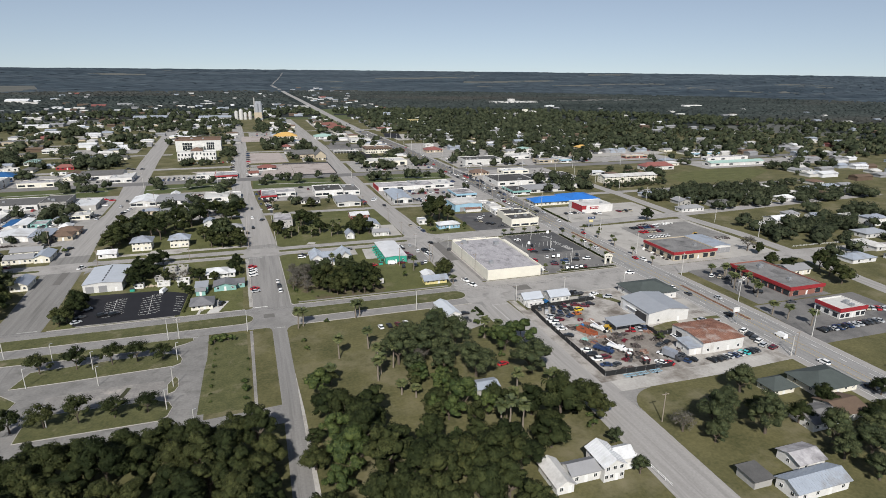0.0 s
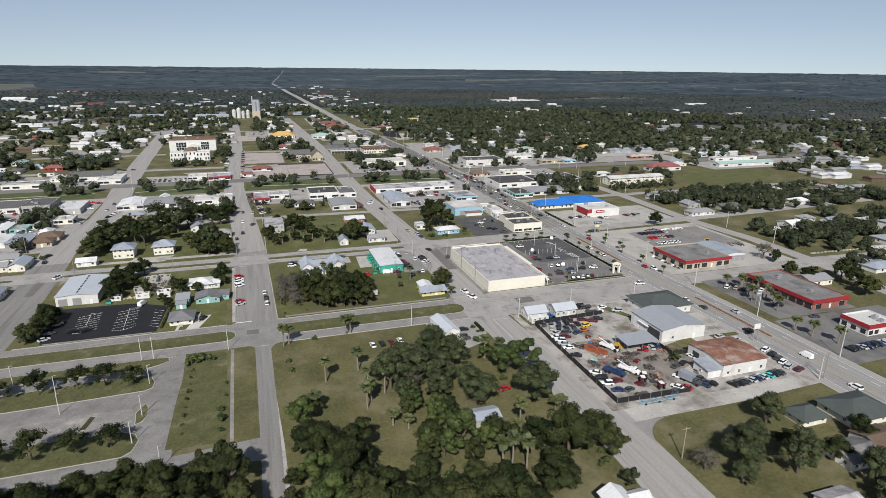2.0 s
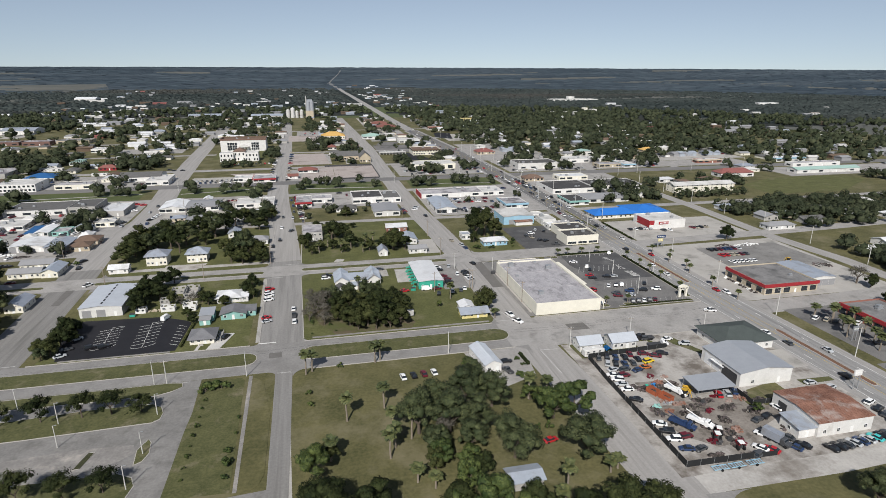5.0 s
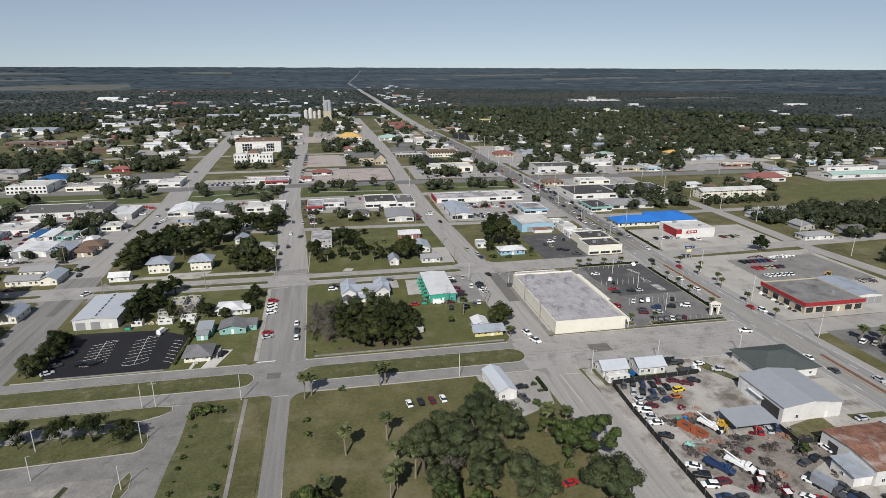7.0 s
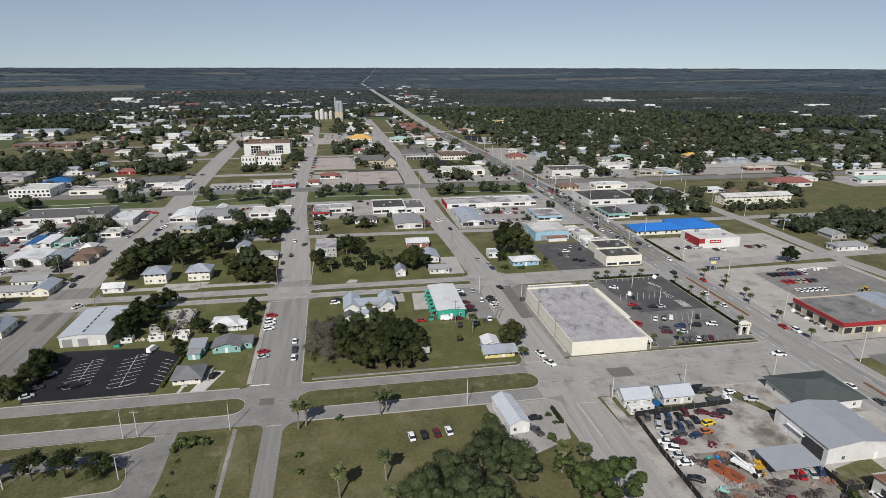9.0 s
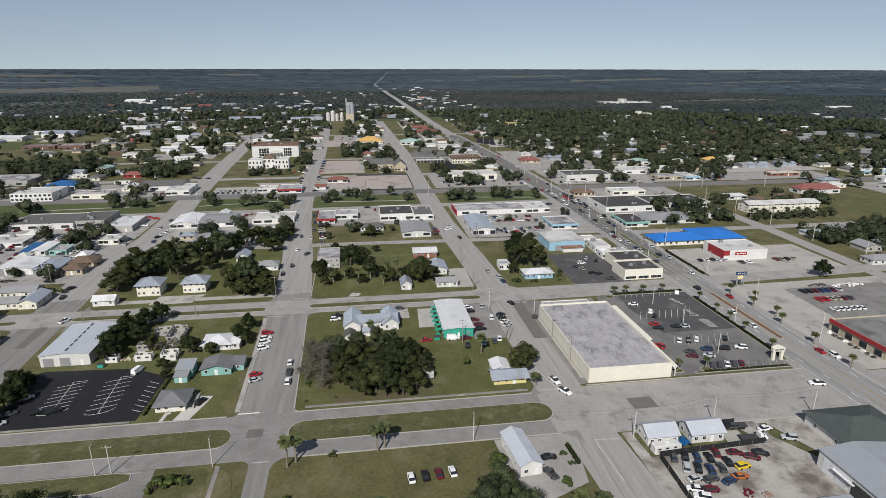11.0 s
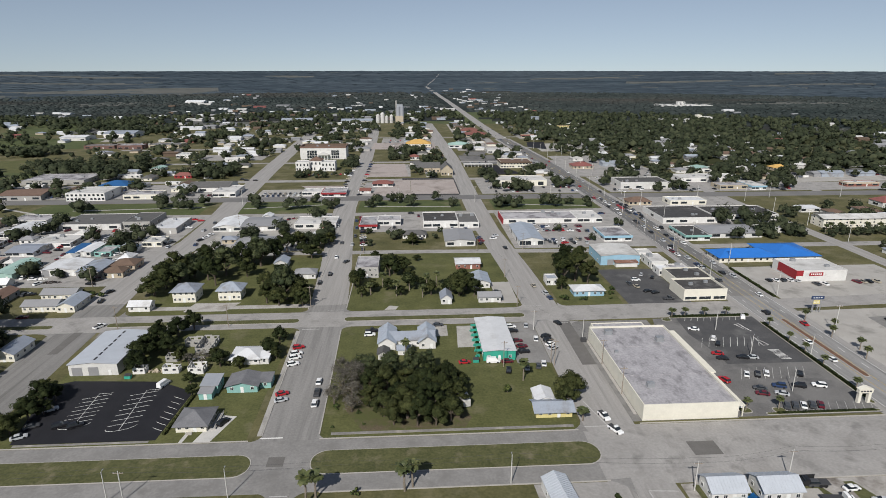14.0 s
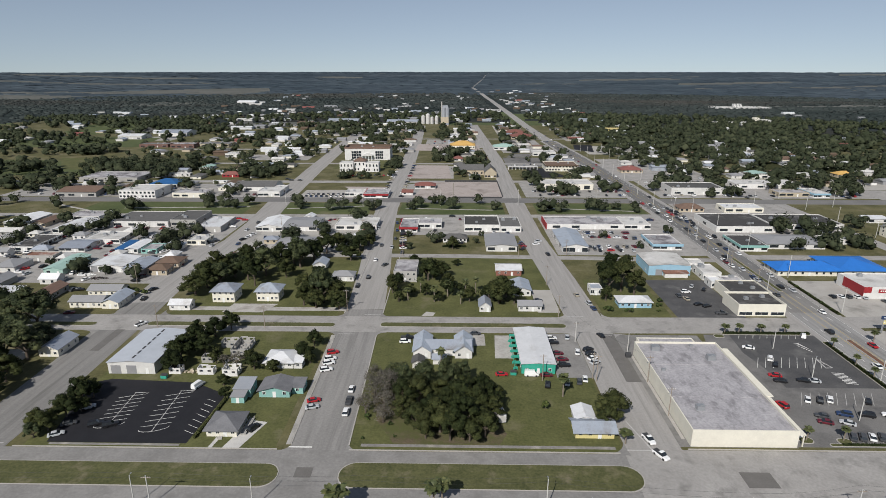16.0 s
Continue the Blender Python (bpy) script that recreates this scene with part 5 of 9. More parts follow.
for x0, y0, x1, y1 in ((-26.5, -13.75, 26.5, -12.6), (-26.5, 12.6, 26.5, 13.75), (-26.5, -12.6, -25.4, 12.6), (25.4, -12.6, 26.5, 12.6)):
    bm = bmnew()
    box(bm, x0, y0, 13.0, x1, y1, 14.9)
    part("coping", bm, BROWN_SHINGLE, court, "dull red brown roof edge")
slab("lawn", rect(-178, 485, -117, 546), LAWN, 0.035, "bright green lawn round the courthouse", "lawn")
building(-167, 466, -153, 480, 9.0, "white two storey courthouse wing", "courthouse", WHITE, PALE_DECK, "flat", 1.6, "x", 0.6, wins=4, side=3, storeys=2, ww=1.4, wh=2.4)
building(-141, 466, -127, 480, 9.0, "white two storey courthouse wing", "courthouse", WHITE, PALE_DECK, "flat", 1.6, "x", 0.6, wins=4, side=3, storeys=2, ww=1.4, wh=2.4)
building(-153, 470, -141, 484, 10.5, "white courthouse centre with a tan hipped roof", "courthouse", WHITE, BROWN_SHINGLE, "hip", 3.2, "x", 0.6, wins=3, side=2, storeys=2, ww=1.4, wh=2.4)
shop(-140, 346, -124, 362, 3.6, "low white shop with grey roof", wall=WHITE, roof_mat=PALE_DECK)
shop(-123, 340, -103.5, 362, 3.8, "long shop with a white front and red trim", wall=WHITE, roof_mat=GREY_DECK, band=RED, wins=6)
shop(-55, 653, -22, 676, 5, "building with a large ochre tile roof", "civic_building", wall=CREAM, roof_mat=ORANGE_ROOF, roof="hip", rise=5.0, units=0, wins=8)
shop(-45, 452, -20, 472, 6, "grey roofed church hall", "church", wall=BEIGE, roof_mat=DARK_SHINGLE, roof="gable", rise=4, units=0, wins=5)
shop(-20, 434, -8.5, 456, 7, "tan church front with a steep grey roof", "church", wall=BEIGE, roof_mat=DARK_SHINGLE, roof="gable", rise=5, along="y", units=0, wins=3)
shop(-50, 540, -40, 552, 4, "small building with a red tile roof", wall=WHITE, roof_mat=RED_ROOF, roof="hip", rise=2.5, units=0)
shop(-22, 540, -12, 552, 4, "small building with a red tile roof", wall=WHITE, roof_mat=RED_ROOF, roof="gable", rise=2.8, units=0, along="y")
shop(-84, 380, -66, 392, 3.4, "white house with a red tile roof", wall=WHITE, roof_mat=RED_ROOF, roof="hip", rise=2.2, units=0)
shop(28, 377, 72, 402, 6.0, "large cream bank building with flat roof", "bank", wall=CREAM, roof_mat=PALE_DECK, wins=9, ww=2.6, wh=3.2, wz=0.6, units=4)
shop(45, 474, 78, 500, 7.5, "two storey brown and cream office with flat roof", "office_building", wall=CREAM, roof_mat=BROWN_SHINGLE, storeys=2, wins=10, para=0.8, band=BROWN_SHINGLE)
shop(46, 586, 74, 606, 5, "white shop with a curved parapet", wall=WHITE, roof_mat=PALE_DECK, wins=6)
shop(2, 642, 30, 664, 4.4, "low building with a pale teal hipped roof", wall=WHITE, roof_mat=TEAL_ROOF, roof="hip", rise=3.2, units=0, wins=6)
shop(34, 826, 64, 850, 4, "shop with a red roof", wall=BEIGE, roof_mat=RED_ROOF, roof="hip", rise=4, units=0)
shop(36, 770, 70, 800, 4, "shop with a red roof", wall=BEIGE, roof_mat=RED_ROOF, roof="hip", rise=4, units=0)
shop(-378, 340, -345, 368, 5, "low warehouse with a brown metal roof", "warehouse", wall=GREY_WALL, roof_mat=BROWN_SHINGLE, roof="gable", rise=2, units=0, wins=6)
shop(-400, 405, -345, 440, 5, "warehouse with a dark grey roof", "warehouse", wall=GREY_WALL, roof_mat=GREY_DECK, wins=4)
shop(-323, 335, -293, 362, 7.5, "two storey white block with rows of windows", "office_building", wall=WHITE, roof_mat=PALE_DECK, storeys=2, wins=9, side=5)
shop(-320, 380, -296, 400, 4.5, "shop with a bright blue hipped roof", wall=WHITE, roof_mat=DEEP_BLUE_ROOF, roof="hip", rise=3, units=0)
shop(-281, 339, -253, 356, 4.5, "long cream and white shop front", wall=CREAM, roof_mat=GREY_DECK, wins=8)
shop(-240, 366, -205, 392, 5, "dark roofed warehouse with white front", "warehouse", wall=WHITE, roof_mat=DARK_SHINGLE, roof="gable", rise=2.5, units=0, wins=4)
shop(-212, 344, -193.6, 372, 5, "white shop with a dark grey roof", wall=WHITE, roof_mat=PALE_DECK, wins=3)
shop(-475, 656, -436, 674, 5, "low brick school wing with a grey roof", "school", wall=DULL_BRICK, roof_mat=DULL_DECK, wins=6, units=2)
shop(-430, 650, -398, 668, 6, "brick school hall with a dull roof", "school", wall=DULL_BRICK, roof_mat=GREY_DECK, wins=6, units=2)
shop(-395, 662, -356, 690, 4.6, "low brick school wing with a pale roof", "school", wall=BEIGE, roof_mat=DULL_DECK, wins=6, units=2)
shop(-557, 750, -521, 780, 6, "white metal shed with pale roof", "warehouse", wall=WHITE, roof_mat=WHITE_ROOF, roof="gable", rise=2, units=0)
shop(-515, 790, -470, 830, 7, "white metal shed with pale roof", "warehouse", wall=WHITE, roof_mat=GALV, roof="gable", rise=3, units=0)
shop(-384, 752, -345, 780, 6, "white hall with pale low roof", "hall", wall=WHITE, roof_mat=WHITE_ROOF, roof="hip", rise=3, units=0, wins=9)
shop(-324, 566, -305, 584, 5, "white block building with flat roof", wall=WHITE, roof_mat=PALE_DECK)
shop(-339, 436, -309, 442, 3.2, "long white mobile classroom block with a pale roof", "portable_building", wall=WHITE, roof_mat=PALE_DECK, units=0, wins=5)
shop(-276, 433, -260, 441, 3.4, "red painted restaurant with a red hipped roof", "restaurant", wall=RED, roof_mat=RED_ROOF, roof="hip", rise=2.4, units=0, wins=3)
shop(-272.6, 401.5, -259.2, 404.6, 3.0, "white box trailer office with a flat roof", "portable_building", wall=WHITE, roof_mat=WHITE_ROOF, units=0, wins=2, para=0.1)
shop(-315, 472, -304, 490, 3.6, "pale green shed with a sage metal roof", "workshop", wall=WHITE, roof_mat=TEAL_ROOF, roof="gable", rise=1.2, along="y", units=0, wins=2)
shop(205, 864, 228, 877, 8.0, "two storey tan motel block with a flat roof", "motel", wall=YELLOWISH, roof_mat=BROWN_SHINGLE, storeys=2, units=0, wins=7)
shop(120, 752, 143, 763, 4.4, "shop with a terracotta fascia and flat roof", wall=BEIGE, roof_mat=RED_ROOF, units=0, wins=5, band=RED_ROOF)
shop(323, 442, 343, 453, 4.0, "peach walled house with an orange tile roof", "house", wall=BEIGE, roof_mat=ORANGE_ROOF, roof="hip", rise=2.6, units=0, wins=4)
shop(312, 538, 366, 552, 4.4, "long low brown roofed hall", "hall", wall=CREAM, roof_mat=BROWN_SHINGLE, roof="hip", rise=2.4, units=0, wins=8)
shop(430, 349, 469, 362, 4.6, "white shop with a bright blue end bay", wall=WHITE, roof_mat=WHITE_ROOF, units=1, wins=5, band=LIGHT_BLUE)
shop(422, 316, 482, 327, 4.4, "long white row of stores with a grey roof", "shopping_plaza", wall=WHITE, roof_mat=GREY_DECK, units=2, wins=8)
shop(338, 357, 368, 367, 4.2, "salmon coloured shop with a flat roof", wall=BRICK, roof_mat=PALE_DECK, units=1, wins=5, band=BEIGE)
shop(234, 266, 249, 275, 3.4, "low white shed with a pale flat roof", "workshop", wall=WHITE, roof_mat=WHITE_ROOF, roof="shed", rise=0.5, units=0, wins=2)
shop(176.5, 218.6, 188.5, 221.8, 2.8, "long white mobile home on blocks", "mobile_home", wall=WHITE, roof_mat=WHITE_ROOF, units=0, wins=4, para=0.1)
shop(240, 440, 258, 457, 4.0, "white shop with a pale green roof", wall=WHITE, roof_mat=TEAL_ROOF, roof="gable", rise=1.4, along="y", units=0, wins=3)
shop(-93, 352, -84, 360, 3.0, "small white hut with a red roof", "hut", wall=WHITE, roof_mat=RED_ROOF, roof="gable", rise=1.6, units=0, wins=1)


def carport(x0, y0, x1, y1, n, label):
    """A long flat roof on a row of piers."""
    b = tagged(new("carport"), label, "carport")
    b.matrix_basis = pose((x0 + x1) / 2, (y0 + y1) / 2, 0)
    hx, hy = (x1 - x0) / 2, (y1 - y0) / 2
    bm = bmnew()
    box(bm, -hx, -hy, 2.7, hx, hy, 3.3)
    part("roof", bm, PALE_DECK, b)
    bm = bmnew()
    box(bm, -hx, hy - 0.3, -0.2, hx, hy, 2.7)
    part("wall", bm, GREY_WALL, b)
    for k in range(n):
        bm = bmnew()
        x = -hx + 0.4 + (2 * hx - 0.8) * k / (n - 1)
        box(bm, x - 0.3, -hy, -0.2, x + 0.3, -hy + 0.6, 2.7)
        part("pier", bm, WHITE, b)


carport(7.2, 483, 38, 490, 9, "long low carport with white piers and a flat roof")


def low_wall(x0, y0, x1, y1, h=1.6):
    bm = bmnew()
    box(bm, x0, y0, -0.2, x1, y1, h)
    structure("low_wall", bm, DARK_TRIM, "low dark wall along the edge of a cleared lot", "wall")


low_wall(-58, 412.6, -9.5, 413.2)
low_wall(-50, 341.6, -10, 342.2, 1.1)
low_wall(-9.6, 346, -9.0, 412, 1.0)
# workshop blocks to the west
shop(-279, 246, -240, 275, 4.4, "large white warehouse with a dull dark roof", "warehouse", wall=WHITE, roof_mat=DARK_SHINGLE, wins=5)
shop(-239.5, 248, -222, 275, 5.3, "grey warehouse with a dark shed roof", "warehouse", wall=GREY_WALL, roof_mat=DARK_SHINGLE, wins=2)
shop(-307, 229, -290, 255, 3.4, "white gabled workshop with pale roof", "workshop", wall=WHITE, roof_mat=WHITE_ROOF, roof="gable", rise=1.6, along="y", units=0)
shop(-274, 207, -251, 226, 3.1, "low pale workshop with white roof", "workshop", wall=WHITE, roof_mat=PALE_DECK)
shop(-277, 190, -262, 208, 3.0, "low pale workshop with grey roof", "workshop", wall=WHITE, roof_mat=GALV, roof="gable", rise=1.2, units=0)
shop(-243, 188, -238, 205, 3.0, "low workshop with a blue metal roof", "workshop", wall=WHITE, roof_mat=DEEP_BLUE_ROOF, roof="shed", rise=0.5, units=0, wins=1)
shop(-237.4, 188, -230, 206, 3.3, "white workshop with a white metal roof", "workshop", wall=WHITE, roof_mat=WHITE_ROOF, roof="gable", rise=0.8, along="y", units=0, wins=2)
shop(-238, 156, -220, 173, 3.4, "white metal workshop with a white low pitched roof", "workshop", wall=WHITE, roof_mat=WHITE_ROOF, roof="gable", rise=1.0, along="y", units=0, rollers=2, wins=1)
shop(-219, 152.5, -208, 170, 3.3, "metal workshop with a grey low pitched roof", "workshop", wall=GREY_WALL, roof_mat=GALV, roof="gable", rise=1.0, along="y", units=0, rollers=2, wins=0)
shop(-206, 152, -196, 160, 3.0, "small beige cottage with a brown hipped roof", "house", wall=BEIGE, roof_mat=BROWN_SHINGLE, roof="hip", rise=1.8, units=0, wins=2)
shop(-207, 163, -195, 174, 3.0, "small beige cottage with a brown hipped roof", "house", wall=BEIGE, roof_mat=BROWN_SHINGLE, roof="hip", rise=2.0, units=0, wins=2)
shop(-209, 205, -198, 218, 3.3, "cream and red shop with a flat roof", wall=CREAM, roof_mat=PALE_DECK, wins=3)
shop(-216, 234, -200, 262, 4.1, "white warehouse with a pale roof", "warehouse", wall=GREY_WALL, roof_mat=WHITE_ROOF, wins=1, side=3)
shop(-306, 190, -292, 216, 3.4, "white workshop with a dark flat roof", "workshop", wall=WHITE, roof_mat=TAR_ROOF, wins=3, side=6)
shop(-259, 151, -249, 175, 3.3, "pale green workshop with a long sage metal roof", "workshop", wall=TEAL_ROOF, roof_mat=TEAL_ROOF, roof="gable", rise=1.0, along="y", units=0, wins=1)
shop(-349, 243, -333, 268, 4.5, "long white metal shed with a pale roof", "warehouse", wall=WHITE, roof_mat=WHITE_ROOF, roof="gable", rise=1.4, along="y", units=0)
shop(-331, 244, -322, 262, 3.4, "shed with a brown metal roof", "workshop", wall=BEIGE, roof_mat=BROWN_SHINGLE, roof="gable", rise=1.2, along="y", units=0)
shop(-320, 262, -296, 279, 3.4, "long white flat roofed store", "workshop", wall=WHITE, roof_mat=GREY_DECK, wins=6)
shop(-285, 172, -268, 180, 3.2, "low workshop with a rusty open roof", "workshop", wall=GREY_WALL, roof_mat=RUST, units=0, wins=2)
shop(-228, 188, -219, 200, 3.0, "small teal and white workshop", "workshop", wall=TEAL, roof_mat=GREY_DECK, units=0, wins=2)
shop(-338, 196, -322, 206, 3.4, "low store with a grey metal roof", "workshop", wall=WHITE, roof_mat=GALV, roof="gable", rise=1.2, units=0)
# houses in the trees south east
house(65, -112, 74, -105.5, "low house with a dark green hipped roof", 2.8, CREAM, GREEN_SHINGLE, "hip", 2.0, wins=2, side=2, over=0.9)
house(78.5, -117, 95.5, -105, "wide house with a dark green hipped roof", 2.9, CREAM, GREEN_SHINGLE, "hip", 2.6, wins=4, side=2, over=0.9)
house(60, -131, 71, -122.5, "low white house with a patched dark grey roof", 2.8, WHITE, DULL_DECK, "gable", 1.3, wins=3, side=2)
house(72.5, -130, 83, -120, "low house with a brown shingle roof", 2.8, GREY_WALL, BROWN_SHINGLE, "gable", 1.5, wins=3, side=2)
house(40, -143.6, 48.8, -136.5, "small white garage with a worn grey roof", 2.7, WHITE, GREY_DECK, "gable", 1.2, wins=1, side=1)
house(30, -152, 47, -145.5, "house with a pale blue metal roof", 2.9, WHITE, GALV, "gable", 1.5, wins=3, side=2, seam=0.8)
house(23.8, -145, 29.4, -139, "open carport with a dark roof", 2.4, GREY_WALL, DARK_SHINGLE, "shed", 0.3, wins=0, side=0, doors=0)
main = house(-11.2, -131.2, -5.2, -122.5, "two storey white wooden house with white metal cross gables", 4.8, WHITE, WHITE_ROOF, "gable", 1.7, along="y", wins=3, side=2, storeys=2, seam=0.9)
merge(main, house(-5.4, -128.6, -0.6, -123.6, "white cross wing", 4.0, WHITE, WHITE_ROOF, "gable", 1.6, along="x", wins=1, side=1, seam=0.9))
merge(main, house(-19.5, -129.5, -11.3, -124.5, "grey roofed rear wing of the white house", 3.0, WHITE, GREY_ROOF, "gable", 1.4, along="x", wins=2, side=1))
house(-25, -131.8, -20.2, -122, "white garden shed with a rounded pale roof", 2.6, WHITE, PALE_DECK, "gable", 1.4, along="y", wins=1, side=1)
house(-28, -83.5, -19.6, -78, "open shed with a grey metal roof", 2.6, GREY_WALL, GALV, "gable", 0.8, wins=0, side=0, doors=1, along="x")
building(-18.6, -26.5, -12.6, -11.5, 3.2, "long white shed with a pale metal gable roof", "shed", WHITE, PALE_METAL, "gable", 1.4, "y", 0.3, wins=1, side=2, seam=0.8, rot=6)
house(170, -24, 184, -14, "pale green house with a grey roof", 2.9, CREAM, GREY_ROOF, "gable", 1.5, wins=3, side=2)
for x0, y0, x1, y1, h, lab, rm, kind in ((228, 54, 236, 60, 2.8, "small white cottage with a pale roof", WHITE_ROOF, "gable"), (318, 117, 333, 126, 3.0, "white bungalow with a pale metal roof", WHITE_ROOF, "hip"), (277, 73, 287, 81, 2.9, "white house with a grey roof", GREY_ROOF, "hip"), (288, 63, 299, 70, 2.9, "white house with a pale metal roof", GALV, "gable"), (312, 38, 327, 48, 5.6, "tall white two storey house with a grey roof", GALV, "hip"), (279, 17, 298, 28, 3.0, "wide bungalow with a blue grey metal roof", STEEL_ROOF, "hip")):
    house(x0, y0, x1, y1, lab, h, WHITE, rm, kind, 1.8, wins=3, side=1)
house(213, 109, 233, 117, "long bungalow with a grey metal roof", 2.9, WHITE, GREY_ROOF, "hip", 1.6, wins=4, side=2)


# ---- silos and far landmarks ----
def silo_group():
    b = tagged(new("grain_mill"), "tall blue grey concrete feed mill with clustered silos", "feed mill")
    b.matrix_basis = pose(-67, 1015, 0)
    for x, y, h in ((-3.5, -2.5, 31), (3.5, -2.5, 31), (-3.5, 4.5, 31), (3.5, 4.5, 31)):
        bm = bmnew()
        tube(bm, (x, y, -0.3), (x, y, h), 3.9, 3.9, 20)
        part("silo", bm, STEEL_ROOF, b)
    bm = bmnew()
    box(bm, -8.6, -1, -0.3, -6.4, 3, 42)
    part("elevator_leg", bm, GREY_WALL, b)
    bm = bmnew()
    box(bm, -6, -4, 31, 5, 5, 35)
    part("head_house", bm, STEEL_ROOF, b)
    bm = bmnew()
    box(bm, -9, -10, -0.3, 6, -7, 14)
    part("loading_tower", bm, BEIGE, b)
    for x, h, r in ((-34, 18, 4.0), (-43, 15, 3.6), (-26, 12, 3.2), (-17, 14, 3.4)):
        bm = bmnew()
        tube(bm, (x, 0, -0.3), (x, 0, h), r, r, 18)
        tube(bm, (x, 0, h), (x, 0, h + 2.5), r, 0.4, 18)
        part("bin", bm, PALE_DECK, b)


silo_group()
shop(146, 1818, 176, 1832, 5, "far shop with a red roof beside the highway", wall=WHITE, roof_mat=RED_ROOF, roof="hip", rise=3, units=0, wins=0)
shop(172, 2464, 296, 2482, 4, "long white far warehouse roof", "warehouse", wall=WHITE, roof_mat=WHITE_ROOF, units=0, wins=0)
shop(1150, 1222, 1212, 1240, 5, "long white far building beyond the woods", "warehouse", wall=WHITE, roof_mat=WHITE_ROOF, units=0, wins=0)
shop(-180, 1010, -120, 1035, 6, "long pale industrial shed of the mill", "warehouse", wall=GREY_WALL, roof_mat=GALV, roof="gable", rise=3, units=0, wins=6)
shop(-300, 1040, -240, 1070, 5, "long pale industrial shed", "warehouse", wall=GREY_WALL, roof_mat=GALV, roof="gable", rise=3, units=0, wins=6)
shop(647, 1470, 790, 1530, 4, "wide white hospital with a flat roof", "hospital", wall=WHITE, roof_mat=PALE_DECK, wins=18, units=0)
shop(705, 1500, 725, 1515, 11, "white hospital tower block", "hospital", wall=WHITE, roof_mat=PALE_DECK, wins=5, storeys=4, units=0)
shop(517, 1005, 526, 1016, 13, "tall yellowish plant tower", "industrial_tower", wall=CREAM, roof_mat=GREY_DECK, wins=1, units=0)
shop(440, 1000, 512, 1030, 5, "white plant buildings with flat roofs", "warehouse", wall=WHITE, roof_mat=PALE_DECK, wins=8, units=0)
shop(532, 1000, 548, 1020, 9, "white plant building with flat roof", "warehouse", wall=WHITE, roof_mat=PALE_DECK, wins=3, units=0)
shop(-720, 1700, -665, 1740, 6, "long white shed roof among far trees", "warehouse", wall=WHITE, roof_mat=WHITE_ROOF, roof="gable", rise=4, units=0, wins=4)
shop(306, 277, 342, 291, 5, "white hall with a dull red hipped roof", "hall", wall=WHITE, roof_mat=RED_ROOF, roof="hip", rise=3.5, units=0, wins=8)
shop(395, 281, 470, 294, 4.5, "long white building with teal trim", "warehouse", wall=WHITE, roof_mat=TEAL_ROOF, roof="gable", rise=1.6, units=0, wins=14)


# ---- trees ----
def soft_shading(me, normals):
    """Leaves take the light as the rounded clump that they clothe, not each as a flat chip."""
    me.polygons.foreach_set("use_smooth", np.ones(len(me.polygons), dtype=bool))
    n = normals / (np.linalg.norm(normals, axis=1)[:, None] + 1e-9)
    me.normals_split_custom_set_from_vertices(n.tolist())


def quad_mesh(name, corners, mat, extra=None, normals=None):
    """A mesh of loose leaf faces from an array of n x 3 or n x 4 corners, with more closed faces if given."""
    n, c = corners.shape[:2]
    verts = corners.reshape(-1, 3)
    faces = np.arange(c * n).reshape(n, c)
    me = bpy.data.meshes.new(name)
    if extra is not None:
        ev, ef = extra
        verts = np.concatenate([verts, ev])
        me.from_pydata(verts.tolist(), [], faces.tolist() + (np.asarray(ef) + c * n).tolist())
    else:
        me.from_pydata(verts.tolist(), [], faces.tolist())
    me.materials.append(mat)
    if normals is not None:
        soft_shading(me, normals)
    return me


def unit_vectors(rng, n):
    v = rng.normal(size=(n, 3))
    return v / np.linalg.norm(v, axis=1)[:, None]


def leaf_quads(rng, centres, normals, size, long=1.0):
    """Leaf clumps: one bent-looking face at each centre, roughly across its normal."""
    n = len(centres)
    normals = normals + np.array([0, 0, 0.7])
    nrm = normals + 0.6 * unit_vectors(rng, n)
    nrm /= np.linalg.norm(nrm, axis=1)[:, None]
    a = np.cross(nrm, unit_vectors(rng, n))
    a /= np.linalg.norm(a, axis=1)[:, None] + 1e-9
    b = np.cross(nrm, a)
    s = size * rng.uniform(0.55, 1.3, n)[:, None]
    k = rng.uniform(0.6, 1.2, (n, 4, 1))
    q = np.stack([-a * long - b * 0.5, a * 0.4 * long - b, a * long + b * 0.5, -a * 0.4 * long + b], 1)
    corners = centres[:, None] + q * k * s[:, None]
    face = np.cross(corners[:, 1] - corners[:, 0], corners[:, 2] - corners[:, 0])
    back = np.sum(face * normals, axis=1) < 0
    corners[back] = corners[back][:, ::-1]
    return corners


ICO = {}


def ico(level=1):
    """Corners and faces of a round lump: 20 faces at level 0, 80 at level 1."""
    if level not in ICO:
        bm = bmnew()
        bmesh.ops.create_icosphere(bm, subdivisions=level, radius=1.0)
        bm.verts.index_update()
        ICO[level] = (np.array([v.co[:] for v in bm.verts]), np.array([[v.index for v in f.verts] for f in bm.faces]))
        bm.free()
    return ICO[level]


